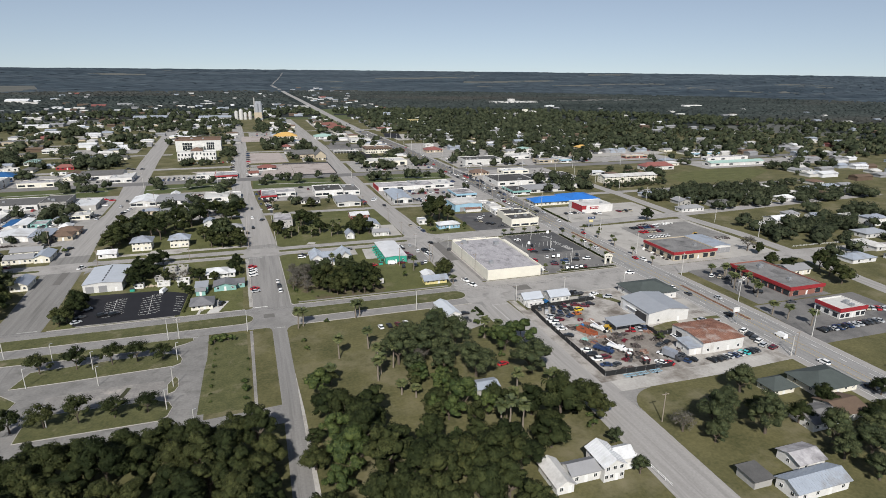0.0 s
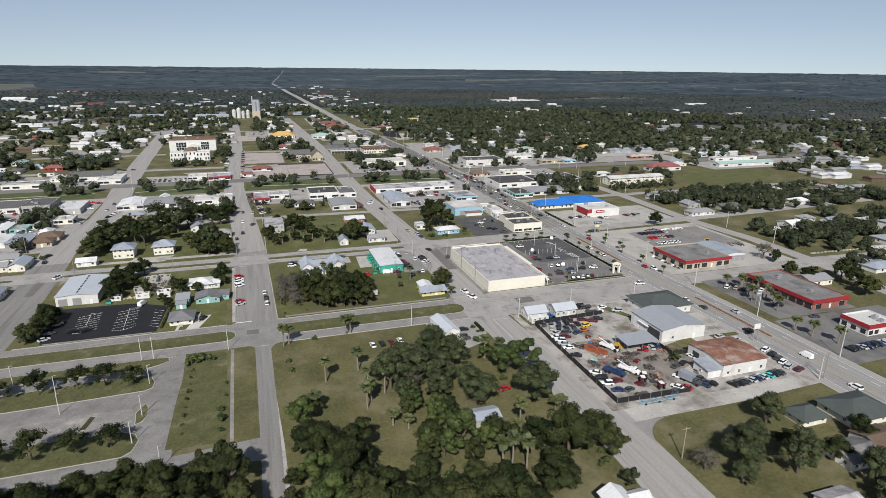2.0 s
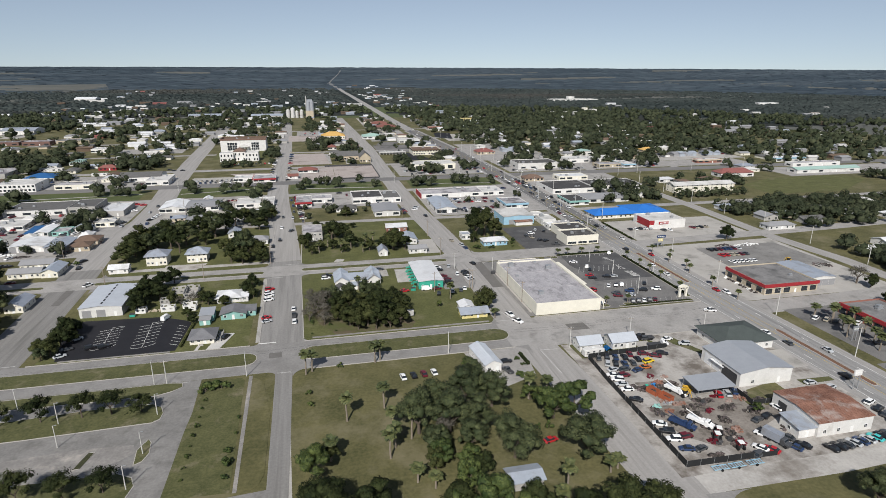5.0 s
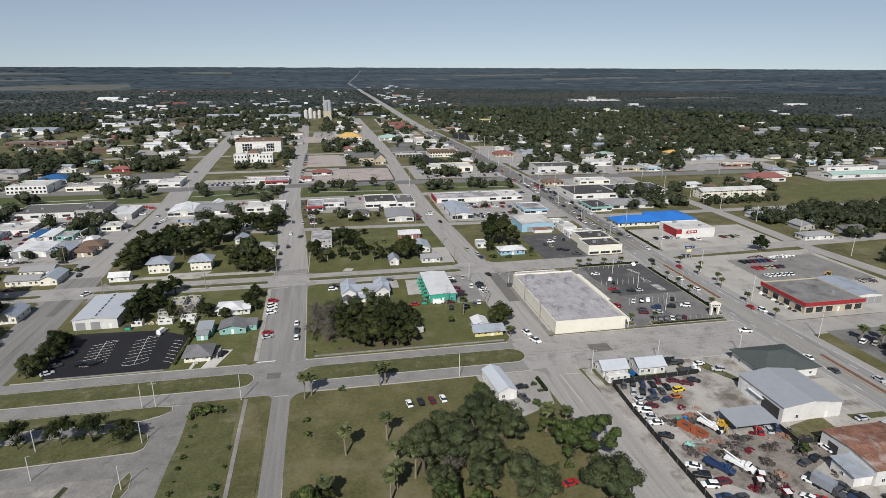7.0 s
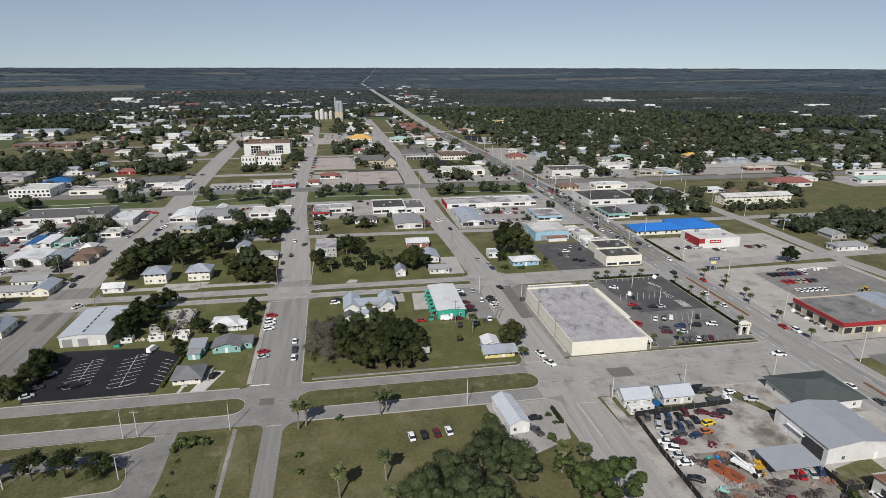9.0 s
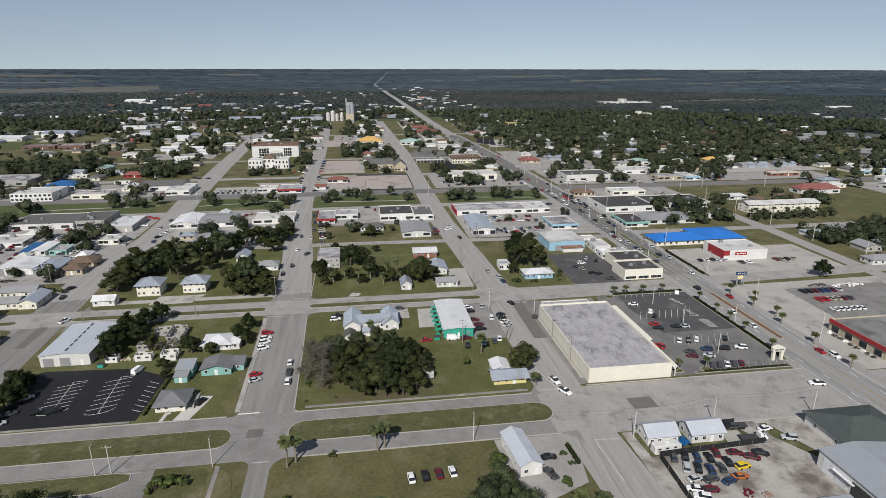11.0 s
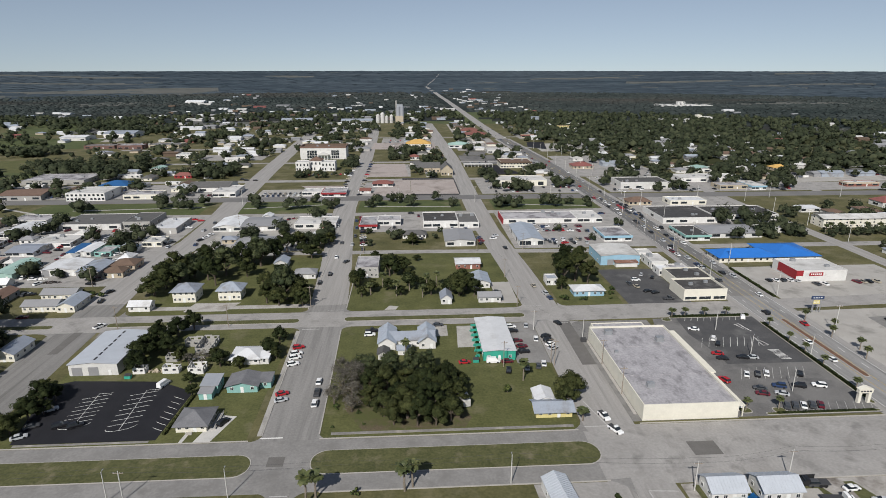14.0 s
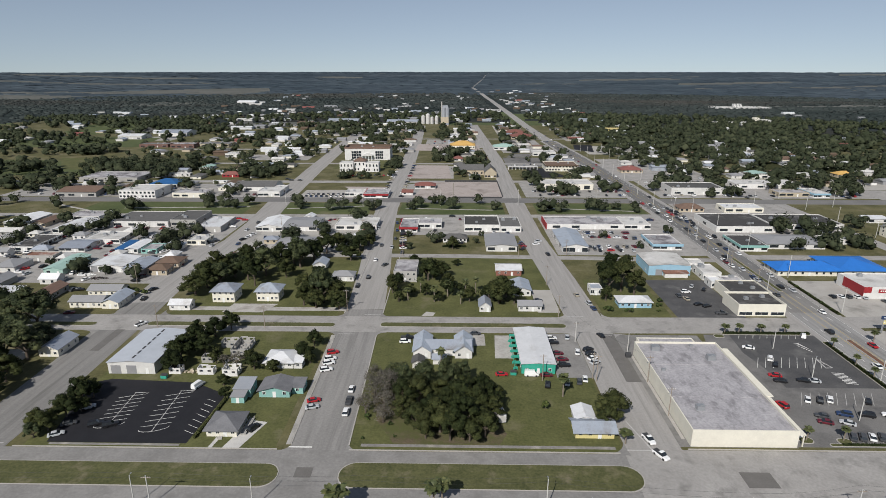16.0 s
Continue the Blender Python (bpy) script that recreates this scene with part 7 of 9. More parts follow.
def car_template(kind, paint):
    words = {"sedan": "car", "suv": "sport utility vehicle", "pickup": "pickup truck", "van": "van"}[kind]
    b = tagged(new("pickup_truck" if kind == "pickup" else "van" if kind == "van" else "car"), paint.replace("_", " ") + " parked " + words + " with dark windows", "pickup truck" if kind == "pickup" else "car", "parked cars")
    L, W, zr, hood = {"sedan": (4.3, 0.86, 1.38, 0.85), "suv": (4.4, 0.9, 1.65, 0.98), "pickup": (5.1, 0.93, 1.75, 1.0), "van": (5.0, 0.95, 2.05, 1.12)}[kind]
    h = L / 2
    mat = CAR_PAINTS[paint]
    bm = bmnew()
    lofted(bm, [(-h, W * 0.86, 0.38, hood * 0.86), (-h + 0.25, W, 0.28, hood), (-0.1 * h, W, 0.26, hood), (h * 0.45, W, 0.26, hood), (h - 0.3, W * 0.96, 0.28, hood * 0.88), (h, W * 0.82, 0.38, hood * 0.72)])
    part("body", bm, mat, b)
    if kind == "sedan":
        cab = [(-0.78 * h, -0.48 * h, 0.16 * h, 0.5 * h)]
    elif kind == "suv":
        cab = [(-0.96 * h, -0.8 * h, 0.16 * h, 0.48 * h)]
    elif kind == "pickup":
        cab = [(-0.2 * h, -0.14 * h, 0.24 * h, 0.5 * h)]
    else:
        cab = [(-0.97 * h, -0.94 * h, 0.42 * h, 0.74 * h)]
    x0, x1, x2, x3 = cab[0]
    w0, w1 = W * 0.9, W * 0.76
    z0, z1 = hood - 0.02, zr
    bm = bmnew()
    q = [(x1, z1), (x2, z1)]
    v = [bm.verts.new(p) for p in ((x1, -w1, z1 - 0.06), (x2, -w1, z1 - 0.06), (x2, w1, z1 - 0.06), (x1, w1, z1 - 0.06), (x1 + 0.1, -w1 + 0.1, z1), (x2 - 0.1, -w1 + 0.1, z1), (x2 - 0.1, w1 - 0.1, z1), (x1 + 0.1, w1 - 0.1, z1))]
    for f in ((4, 5, 6, 7), (0, 1, 5, 4), (1, 2, 6, 5), (2, 3, 7, 6), (3, 0, 4, 7)):
        bm.faces.new([v[k] for k in f])
    part("cab_roof", bm, mat, b)
    lo = [(x0, -w0, z0), (x3, -w0, z0), (x3, w0, z0), (x0, w0, z0)]
    hi = [(x1, -w1, z1 - 0.06), (x2, -w1, z1 - 0.06), (x2, w1, z1 - 0.06), (x1, w1, z1 - 0.06)]
    for nm, k in (("side_window", 0), ("windscreen", 1), ("side_window", 2), ("rear_window", 3)):
        n = (k + 1) % 4
        bm = bmnew()
        a = [Vector(p) for p in (lo[k], lo[n], hi[n], hi[k])]
        mid = (a[0] + a[1] + a[2] + a[3]) / 4
        inw = (Vector((0, 0, mid.z)) - Vector((mid.x * (k in (1, 3)), mid.y * (k in (0, 2)), mid.z))).normalized() * 0.04
        f0 = [bm.verts.new(p) for p in a]
        f1 = [bm.verts.new(p + inw) for p in a]
        bm.faces.new(f0)
        bm.faces.new(f1[::-1])
        for j in range(4):
            bm.faces.new((f0[j], f1[j], f1[(j + 1) % 4], f0[(j + 1) % 4]))
        bmesh.ops.recalc_face_normals(bm, faces=bm.faces)
        part(nm, bm, mat if kind == "van" and k in (0, 2, 3) else GLASS, b)
    if kind == "pickup":
        bm = bmnew()
        box(bm, -h + 0.15, -W + 0.14, hood - 0.3, -0.22 * h, W - 0.14, hood + 0.02)
        part("bed_liner", bm, DARK_TRIM, b)
    bm = bmnew()
    tube(bm, (0, -0.11, 0), (0, 0.11, 0), 0.34, 0.34, 12)
    wm = mesh(bm, TYRE, "wheel")
    for sx in (-0.58 * h, 0.62 * h):
        for sy in (-W + 0.1, W - 0.1):
            wl = part("wheel", wm, None, b)
            wl.location = (sx, sy, 0.34)
    return b


def car(kind, paint, x, y, heading, z=0.06):
    m = pose(x, y, z, 0, 0, heading)
    key = (kind, paint)
    if key not in CARS:
        CARS[key] = car_template(kind, paint)
        CARS[key].matrix_basis = m
        return CARS[key]
    return copy_thing(CARS[key], m)


FAR_CARS = {}


def far_car(paint, x, y, heading):
    """Cars a long way off, in one mesh for each of the paints of one object."""
    m = pose(x, y, 0.06, 0, 0, heading)
    bm = FAR_CARS.setdefault(paint, bmnew())
    for q, s, mesh_of in (((-2.25, -0.88, 0.3, 2.25, 0.88, 0.9), 1, bm), ((-1.5, -0.78, 0.9, 0.9, 0.78, 1.38), 0.8, FAR_CARS.setdefault("glass", bmnew())), ((-1.0, -0.66, 1.38, 0.55, 0.66, 1.45), 1, bm)):
        v = box(mesh_of, *q)
        for k in range(4, 8):
            v[k].co.x *= 0.95 if s == 1 else 0.72
            v[k].co.y *= 0.94 if s == 1 else 0.86
        for k in v:
            k.co = m @ k.co


def any_car(x, y, heading, jitter=3):
    if y > 150 or x > 140 or x < -172 or y < -92:
        return far_car(random.choice(("white", "white", "silver", "black", "dark_grey", "black", "maroon", "dark_grey", "silver", "dark_blue", "beige", "red")), x, y, heading + random.uniform(-jitter, jitter))
    kind = random.choice(("sedan", "sedan", "suv", "suv", "pickup", "sedan"))
    paint = random.choice(("white", "white", "silver", "silver", "black", "dark_grey", "dark_grey", "dark_blue", "maroon", "beige", "black", "black", "dark_grey", "black"))
    return car(kind, paint, x + random.uniform(-0.2, 0.2), y + random.uniform(-0.3, 0.3), heading + random.uniform(-jitter, jitter))


random.seed(23)
for k, (kind, paint) in enumerate((("sedan", "white"), ("sedan", "black"), ("sedan", "maroon"), ("sedan", "white"))):
    car(kind, paint, -45.6 + 3.6 * k, -23.6 + 0.3 * k, 96)
car("sedan", "black", -8.2, -20.5, 0)
car("pickup", "dark_grey", -9.8, -27, 110)
car("sedan", "red", -10.6, -66.5, 12)
for x, y, kind, paint in ((-93.0, 32.2, "sedan", "silver"), (-93.4, 36, "sedan", "red"), (-93.6, 55.6, "suv", "white"), (-93.7, 60.4, "suv", "white"), (-93.8, 63.7, "suv", "white"), (-93.9, 68.6, "suv", "red")):
    car(kind, paint, x, y, 20)
car("suv", "white", -82.0, 29.6, 90)
car("pickup", "dark_grey", -82.2, 36, 90)
car("sedan", "white", -82.6, 43, 90)
car("suv", "black", -107.6, 21, 65)
for x, y, kd, paint in ((-163.4, 16.8, "sedan", "silver"), (-163.0, 22, "sedan", "dark_grey"), (-162.6, 30.8, "suv", "silver"), (-155.0, 22, "suv", "black"), (-150.4, 21.7, "suv", "black")):
    car(kd, paint, x, y, 30)
car("van", "white", -133.8, 44.2, 70)
car("pickup", "white", -178, 92, 60)
# green building and store
for x, y, kd, paint, hd in ((-32.6, 53.6, "sedan", "red", 5), (-22.3, 53.6, "van", "white", 0), (-17.2, 53.4, "sedan", "maroon", 0), (-17.8, 47, "suv", "black", 80), (-11, 48.4, "sedan", "silver", 80), (-6.8, 49.3, "sedan", "dark_grey", 80), (-4.5, 51, "sedan", "white", 80), (-9.8, 60.4, "suv", "black", 5), (-9.8, 64.8, "sedan", "maroon", 5), (-10.8, 69.4, "sedan", "maroon", 5), (-11, 78.2, "suv", "black", 5), (-11.2, 82, "suv", "white", 5), (-4.7, 83, "sedan", "silver", 80), (-3.2, 70.6, "suv", "white", 80), (1.2, 72.6, "suv", "black", 30), (1.4, 69.3, "suv", "black", 30), (1.4, 66, "sedan", "white", 30), (1.6, 62.8, "sedan", "silver", 30), (8.8, 84.9, "sedan", "black", 110), (-40.6, 85.6, "sedan", "dark_grey", 5), (-67.3, 81.5, "pickup", "black", 5), (-67.8, 78, "suv", "white", 5)):
    car(kd, paint, x, y, hd)
for k, (kd, paint) in enumerate((("suv", "dark_grey"), ("suv", "dark_grey"), ("sedan", "white"), ("suv", "dark_grey"), ("sedan", "maroon"))):
    car(kd, paint, 64.9 + 2.75 * k, 19.8, 64)
car("van", "white", 49.5, 20.5, 5)
for x, y, kd, paint, hd in ((62.0, 75.6, "sedan", "white", 160), (65.7, 67.0, "suv", "white", 62), (65.4, 62.8, "sedan", "black", 62), (61.1, 54.8, "sedan", "red", 165), (61, 51.1, "sedan", "black", 165), (68.9, 51.5, "sedan", "black", 165), (72.2, 51.2, "sedan", "silver", 165), (63.4, 39.5, "sedan", "white", 62), (67.1, 39.2, "suv", "black", 62), (70.4, 39.6, "suv", "white", 62), (81.9, 38.8, "sedan", "black", 62), (53.6, 36.2, "suv", "red", 110), (62.6, 30.4, "sedan", "dark_grey", 160), (69.8, 31.4, "suv", "dark_blue", 160), (76.4, 31.1, "suv", "black", 160), (61.6, 27.2, "sedan", "maroon", 160), (67.9, 26.8, "sedan", "silver", 150), (83.3, 31.0, "suv", "white", 160), (88.3, 85.8, "suv", "white", 62)):
    car(kd, paint, x, y, hd)
car("pickup", "white", 6.3, 17.6, -75)
car("pickup", "white", 7.4, 10.6, -62)
car("pickup", "white", 92, 3.5, 165)
# highway traffic, standing
for x, y, kd, paint, hd in ((99.5, -20, "sedan", "white", 92), (101, -55, "suv", "black", 92), (101, -30, "sedan", "dark_grey", 92), (111, -38, "sedan", "silver", -88), (104.8, -78.4, "van", "white", 92), (110.5, 24, "sedan", "red", 272), (113, 20, "suv", "white", 272), (100, 48, "sedan", "white", 92), (100.5, 62, "sedan", "white", 92), (110, 78, "sedan", "red", 272), (101, 90, "suv", "black", 92), (110, 110, "sedan", "white", 272), (103, 150, "sedan", "dark_grey", 92), (114, 228, "suv", "black", 272), (101.5, -100, "suv", "white", 92), (101, -118, "suv", "black", 92)):
    car(kd, paint, x, y, hd, 0.09)
for k in range(14):
    any_car(108 + (k % 3) * 3.2, 268 + 9 * (k // 3) + random.uniform(-2, 2), 272)
for k in range(34):
    y = 130 + 24 * k
    any_car(highway_x(y) + random.choice((-6.8, -3.5, 3.5, 6.8)), y, 92)
# yard
# cars kept in the salvage yard
for x, y, paint, hd in ((25.0, -25.4, "dark_grey", 70), (28.3, -25.3, "black", 70), (31.2, -26.4, "dark_blue", 75), (34.4, -26.9, "black", 80), (37.4, -25.2, "maroon", 80), (26.2, -29.8, "silver", 70), (29.0, -30.4, "black", 70), (32.0, -31.4, "dark_blue", 75), (35.2, -31.2, "dark_grey", 80), (38.3, -29.2, "black", 85), (30.0, -35.0, "dark_grey", 10), (26.0, -34.2, "silver", 10), (34.2, -36.2, "dark_blue", 20), (46.0, -28.3, "maroon", -25), (42.5, -26.0, "maroon", -20), (49.5, -27.0, "black", -25), (24.0, -37.6, "white", 160), (24.2, -40.6, "white", 158), (27.6, -38.6, "maroon", 5), (24.0, -43.6, "silver", 160), (24.2, -46.8, "white", 165), (23.8, -53, "black", 150), (23.6, -66.2, "white", 150), (23.6, -70, "black", 155), (23.4, -73.6, "white", 160), (27.4, -73.2, "maroon", 5), (24.4, -78.2, "dark_blue", 165), (28.2, -79, "dark_grey", 10), (49.4, -77.0, "white", 125), (44.4, -82.3, "white", 120), (47.0, -83.6, "red", 122), (55.4, -79.7, "dark_grey", 120), (54.0, -84.0, "dark_blue", 120), (57, -83.8, "black", 120), (60.3, -76.6, "dark_blue", 100), (64.0, -66.2, "white", 100), (57.5, -69.4, "black", 30), (53.4, -70.6, "dark_grey", 20), (42.0, -84.6, "dark_grey", 20), (58, -17, "white", 10), (62, -22, "silver", 160), (50, -15, "dark_grey", 0), (86, -56, "silver", 0), (90, -60, "silver", 10), (86, -36, "white", 0), (51.2, -56.0, "red", 70), (54.3, -56.0, "silver", 70), (57.2, -55.4, "dark_blue", 70), (66.6, -47.5, "red", 20)):
    car(random.choice(("sedan", "sedan", "suv")), paint, x, y, hd + random.uniform(-6, 6))
car("suv", "yellow", 41.2, -31.4, 10)
car("sedan", "orange", 38.0, -35, 0)
for k, paint in enumerate(("black", "black", "dark_grey", "silver", "dark_blue", "silver", "teal", "black", "dark_grey")):
    car("sedan", paint, 63.6 + 2.7 * k, -86.6 + 0.22 * k, 108 + random.uniform(-4, 4))
for x, y, paint, hd in ((94.6, -70.0, "white", 20), (94.0, -73.6, "black", 20), (93.4, -76.6, "dark_grey", 20), (92.8, -79.4, "white", 20), (91.8, -82.6, "silver", 20), (93.6, -85.4, "maroon", 15)):
    car("suv", paint, x, y, hd)
# lots east of the highway
for k in range(13):
    any_car(148 + 3.0 * (k % 7), 79 - 10 * (k // 7), 100)
for k in range(6):
    car("sedan", "white", 146 + 2.6 * k, 58, 100)
for k in range(9):
    any_car(168.5, -42 + 3.2 * k, 10)
for k in range(5):
    any_car(130 + 3.2 * k, -13 - 2 * k, 30)
for k in range(12):
    any_car(126 + 2.9 * k, -79, 95)
for k in range(7):
    any_car(162 + 2.2 * k, -66 - 0.8 * k, 60)
for x, y, hd in ((135, -38, 160), (140, -52, 160), (150, 122, 100), (146, 122, 100), (168, 124, 100), (171, 124, 100), (174, 124, 100), (178, 124, 100), (60, 118, 20), (63, 116, 20), (57, 124, 100), (66, 108, 0), (55, 128, 90), (60, 133, 0), (70, 136, 60), (66, 140, 60)):
    any_car(x, y, hd)
# streets and lots to the north
for k in range(13):
    any_car(-79 - 0.04 * (12 * k), 200 + 5.2 * k + 3 * (k // 5), 20)
for k in range(9):
    any_car(-107 + 0.1 * k, 205 + 5 * k, 160)
for k in range(14):
    any_car(-109 - 0.01 * k, 345 + 15 * k, 160)
for k in range(12):
    any_car(-93, 345 + 16 * k, 20)
for k in range(5):
    any_car(-92.5 + 13.5 * (k % 2), 150 + 14 * k, 90)
for x, y, hd in ((-176, 180, 60), (-174, 186, 60), (-178, 222, 60), (-177, 228, 60), (-176, 240, 60), (-174, 252, 60), (8, 128, 95), (11, 118, 100), (12, 112, 100), (4, 190, 100), (-9, 200, 60), (-8, 204, 60), (-8.4, 208, 60), (-9, 212, 60), (0, 210, 20), (2, 216, 20), (-12, 112, 20), (-11, 121, 0)):
    any_car(x, y, hd)
for k in range(16):
    any_car(-172 + 4.2 * (k % 8), 345 + 8 * (k // 8), 90)
for k in range(14):
    any_car(20 + 5.5 * (k % 7), 205 + 22 * (k // 7), 80, 20)
for k in range(70):
    any_car(random.uniform(-325, -195), random.uniform(142, 272), random.choice((0, 90, 60)), 10)
for k in range(22):
    any_car(random.uniform(15, 100), random.choice((352, 368, 408, 508, 516, 560)), 90, 10)
for k in range(22):
    any_car(random.uniform(125, 290), random.choice((346, 352, 410, 416)), 90, 10)
for k in range(10):
    any_car(-150 + 4.4 * k, 444, 90)
for k in range(16):
    any_car(random.uniform(-85, -15), random.uniform(665, 750), 90, 20)


# ---- poles and signs ----
def utility_pole(x, y, h=10, mat=None, arms=1, rz=0, label="tall weathered wooden utility pole with a crossarm"):
    b = tagged(new("utility_pole"), label, "utility pole", "utility poles along the streets")
    b.matrix_basis = pose(x, y, 0, 0, 0, rz)
    bm = bmnew()
    tube(bm, (0, 0, -0.5), (0, 0, h), 0.17, 0.11, 8)
    part("pole", bm, mat or POLE_WOOD, b)
    for k in range(arms):
        bm = bmnew()
        box(bm, -1.2, -0.08, h - 0.7 - 0.9 * k, 1.2, 0.08, h - 0.55 - 0.9 * k)
        part("crossarm", bm, POLE_WOOD, b)
        if -30 < y < 110 and abs(x) < 130:
            for x2 in (-1.05, -0.4, 0.4, 1.05):
                bm = bmnew()
                tube(bm, (x2, 0, h - 0.55 - 0.9 * k), (x2, 0, h - 0.35 - 0.9 * k), 0.05, 0.04, 6)
                part("insulator", bm, TRIM, b)
    return b


def lamp_post(x, y, h=9, rz=0):
    b = tagged(new("street_lamp"), "pale concrete street lamp with a short arm", "street lamp", "street lamps")
    b.matrix_basis = pose(x, y, 0, 0, 0, rz)
    bm = bmnew()
    tube(bm, (0, 0, -0.4), (0, 0, h), 0.16, 0.10, 8)
    part("pole", bm, POLE_CONCRETE, b)
    bm = bmnew()
    tube(bm, (0, 0, h - 0.1), (0.6, 0, h + 0.1), 0.05, 0.04, 6)
    part("arm", bm, STEEL, b)
    bm = bmnew()
    box(bm, 0.5, -0.12, h + 0.02, 0.95, 0.12, h + 0.14)
    part("lamp_head", bm, STEEL, b)
    return b


for x, y in ((-97, -11), (-26.7, -9.8), (-126, -10.5)):
    lamp_post(x, y, 8.6, 90)
for x, y in ((-122.2, -10.4), (-180, -10), (18.6, -15), (45, -11.8), (78, -11.5), (-2.2, 79.8), (95, -92)):
    utility_pole(x, y, 8.6, POLE_CONCRETE)
for x, y in ((-163, -17), (-148, -28), (-121, -29), (-166, -35), (-144, -40), (-120.5, -48), (-153, -62), (-121, -62), (-112, -76)):
    lamp_post(x, y, 7.0, 0)
for x, y in ((15.3, 71), (71.1, 75.4), (73, 53.6), (72.5, 28.6), (94.8, 51.9)):
    lamp_post(x, y, 8.0, 45)
for x, y in ((16.2, 50), (16.2, 30), (-4.5, 104), (-4, 142), (-126, 90), (-19.1, 50.2), (-0.9, 50.2), (-1.8, 52), (21, -113), (97, -92), (-170, 90), (-95.5, 108), (-13, 186), (14, 188), (-78, 186), (97, 140), (97, 168), (98, 200), (99, 232), (-205, 140), (-162, 240), (-107, 230)):
    utility_pole(x, y, 10)
for k in range(12):
    utility_pole(118.5 + 0.03 * k * 45, 110 + 45 * k, 12, POLE_CONCRETE)
    utility_pole(97.5 + 0.03 * k * 45, 132 + 45 * k, 12, POLE_CONCRETE)
for k in range(6):
    utility_pole(117, -120 + 38 * k, 12, POLE_CONCRETE)
for k in range(14):
    utility_pole(-420 + 60 * k, 314, 13, POLE_CONCRETE)
for k in range(9):
    utility_pole(215, 40 + 38 * k, 11, POLE_CONCRETE)


def pylon_sign(x, y, w, h, panel, label, panel_mat):
    b = tagged(new("roadside_sign"), label, "sign")
    b.matrix_basis = pose(x, y, 0)
    for s in (-w / 3, w / 3):
        bm = bmnew()
        tube(bm, (s, 0, -0.3), (s, 0, h - panel), 0.15, 0.15, 8)
        part("post", bm, STEEL, b)
    bm = bmnew()
    box(bm, -w / 2, -0.2, h - panel, w / 2, 0.2, h)
    part("panel", bm, panel_mat, b)
    bm = bmnew()
    for k in range(4):
        box(bm, -w * 0.38 + w * 0.2 * k, -0.24, h - panel * 0.6, -w * 0.38 + w * 0.2 * k + w * 0.12, -0.2, h - panel * 0.35)
    part("lettering_bars", bm, TRIM, b)


pylon_sign(123, 90, 5.5, 7.5, 1.4, "tall blue and yellow roadside sign on posts", CAR_PAINTS["dark_blue"])
pylon_sign(123, 90.5, 3.0, 5.4, 1.6, "small yellow roadside sign on posts", YELLOWISH)
pylon_sign(97.5, -62, 3.0, 7.0, 2.0, "white roadside sign on posts", WHITE)
pylon_sign(128, -33, 2.5, 6.0, 2.0, "grey roadside sign on posts", STEEL)
g = tagged(new("gateway_sign"), "cream arched store sign standing on two pillars", "sign")
g.matrix_basis = pose(90.5, 21, 0)
for s in (-1.6, 1.6):
    bm = bmnew()
    box(bm, s - 0.45, -0.5, -0.2, s + 0.45, 0.5, 3.6)
    part("pillar", bm, CREAM, g)
bm = bmnew()
box(bm, -2.3, -0.6, 3.6, 2.3, 0.6, 4.9)
v = box(bm, -2.5, -0.7, 4.9, 2.5, 0.7, 5.7)
for k in (4, 5, 6, 7):
    v[k].co.x *= 0.25
part("panel", bm, CREAM, g)
bm = bmnew()
for k in range(4):
    box(bm, -1.8 + 0.95 * k, -0.64, 4.0, -1.1 + 0.95 * k, -0.6, 4.5)
part("lettering_bars", bm, DARK_TRIM, g)


# ---- fences ----
def fence(pts, h=2.0, step=4.0):
    b = tagged(new("fence"), "dark screened chain link fence round the yard", "fence")
    for (xa, ya), (xb, yb) in zip(pts, pts[1:]):
        n = max(1, int(math.hypot(xb - xa, yb - ya) / step))
        for k in range(n):
            p = Vector((xa + (xb - xa) * k / n, ya + (yb - ya) * k / n))
            q = Vector((xa + (xb - xa) * (k + 1) / n, ya + (yb - ya) * (k + 1) / n))
            bm = bmnew()
            tube(bm, (*p, -0.3), (*p, h + 0.1), 0.05, 0.05, 6)
            part("post", bm, STEEL, b)
            d = (q - p).normalized()
            nn = Vector((-d.y, d.x)) * 0.02
            bm = bmnew()
            prism(bm, [tuple(p - nn), tuple(q - nn), tuple(q + nn), tuple(p + nn)], 0.05, h)
            part("screen", bm, FENCE_MESH, b)
    return b


fence([(21.5, -24.5), (20.6, -40), (19.9, -84.6), (40, -85.2)])
fence([(21.5, -24.3), (54, -22.6)], 1.9)
fence([(46, -13), (51, -12.9)], 1.8)
fence([(58, -55.5), (58, -63), (72, -63)], 1.8)
fence([(40, -85.2), (47, -85.5)], 1.6)

car("van", "white", -172.5, -47, 100)

for k in range(22):
    any_car(random.uniform(32, 64), random.choice((198, 206, 226, 236)), random.choice((80, 95, 10)), 12)
for k in range(5):
    any_car(126 + 3.4 * k, 128, 95, 6)
for k in range(30):
    any_car(random.uniform(-325, -200), random.choice((148, 182, 186, 222, 228, 240)) + random.uniform(-3, 3), random.choice((0, 90, 70)), 14)
for k in range(24):
    any_car(random.uniform(-400, -210), random.choice((346, 350, 374, 398)), random.choice((90, 85)), 10)

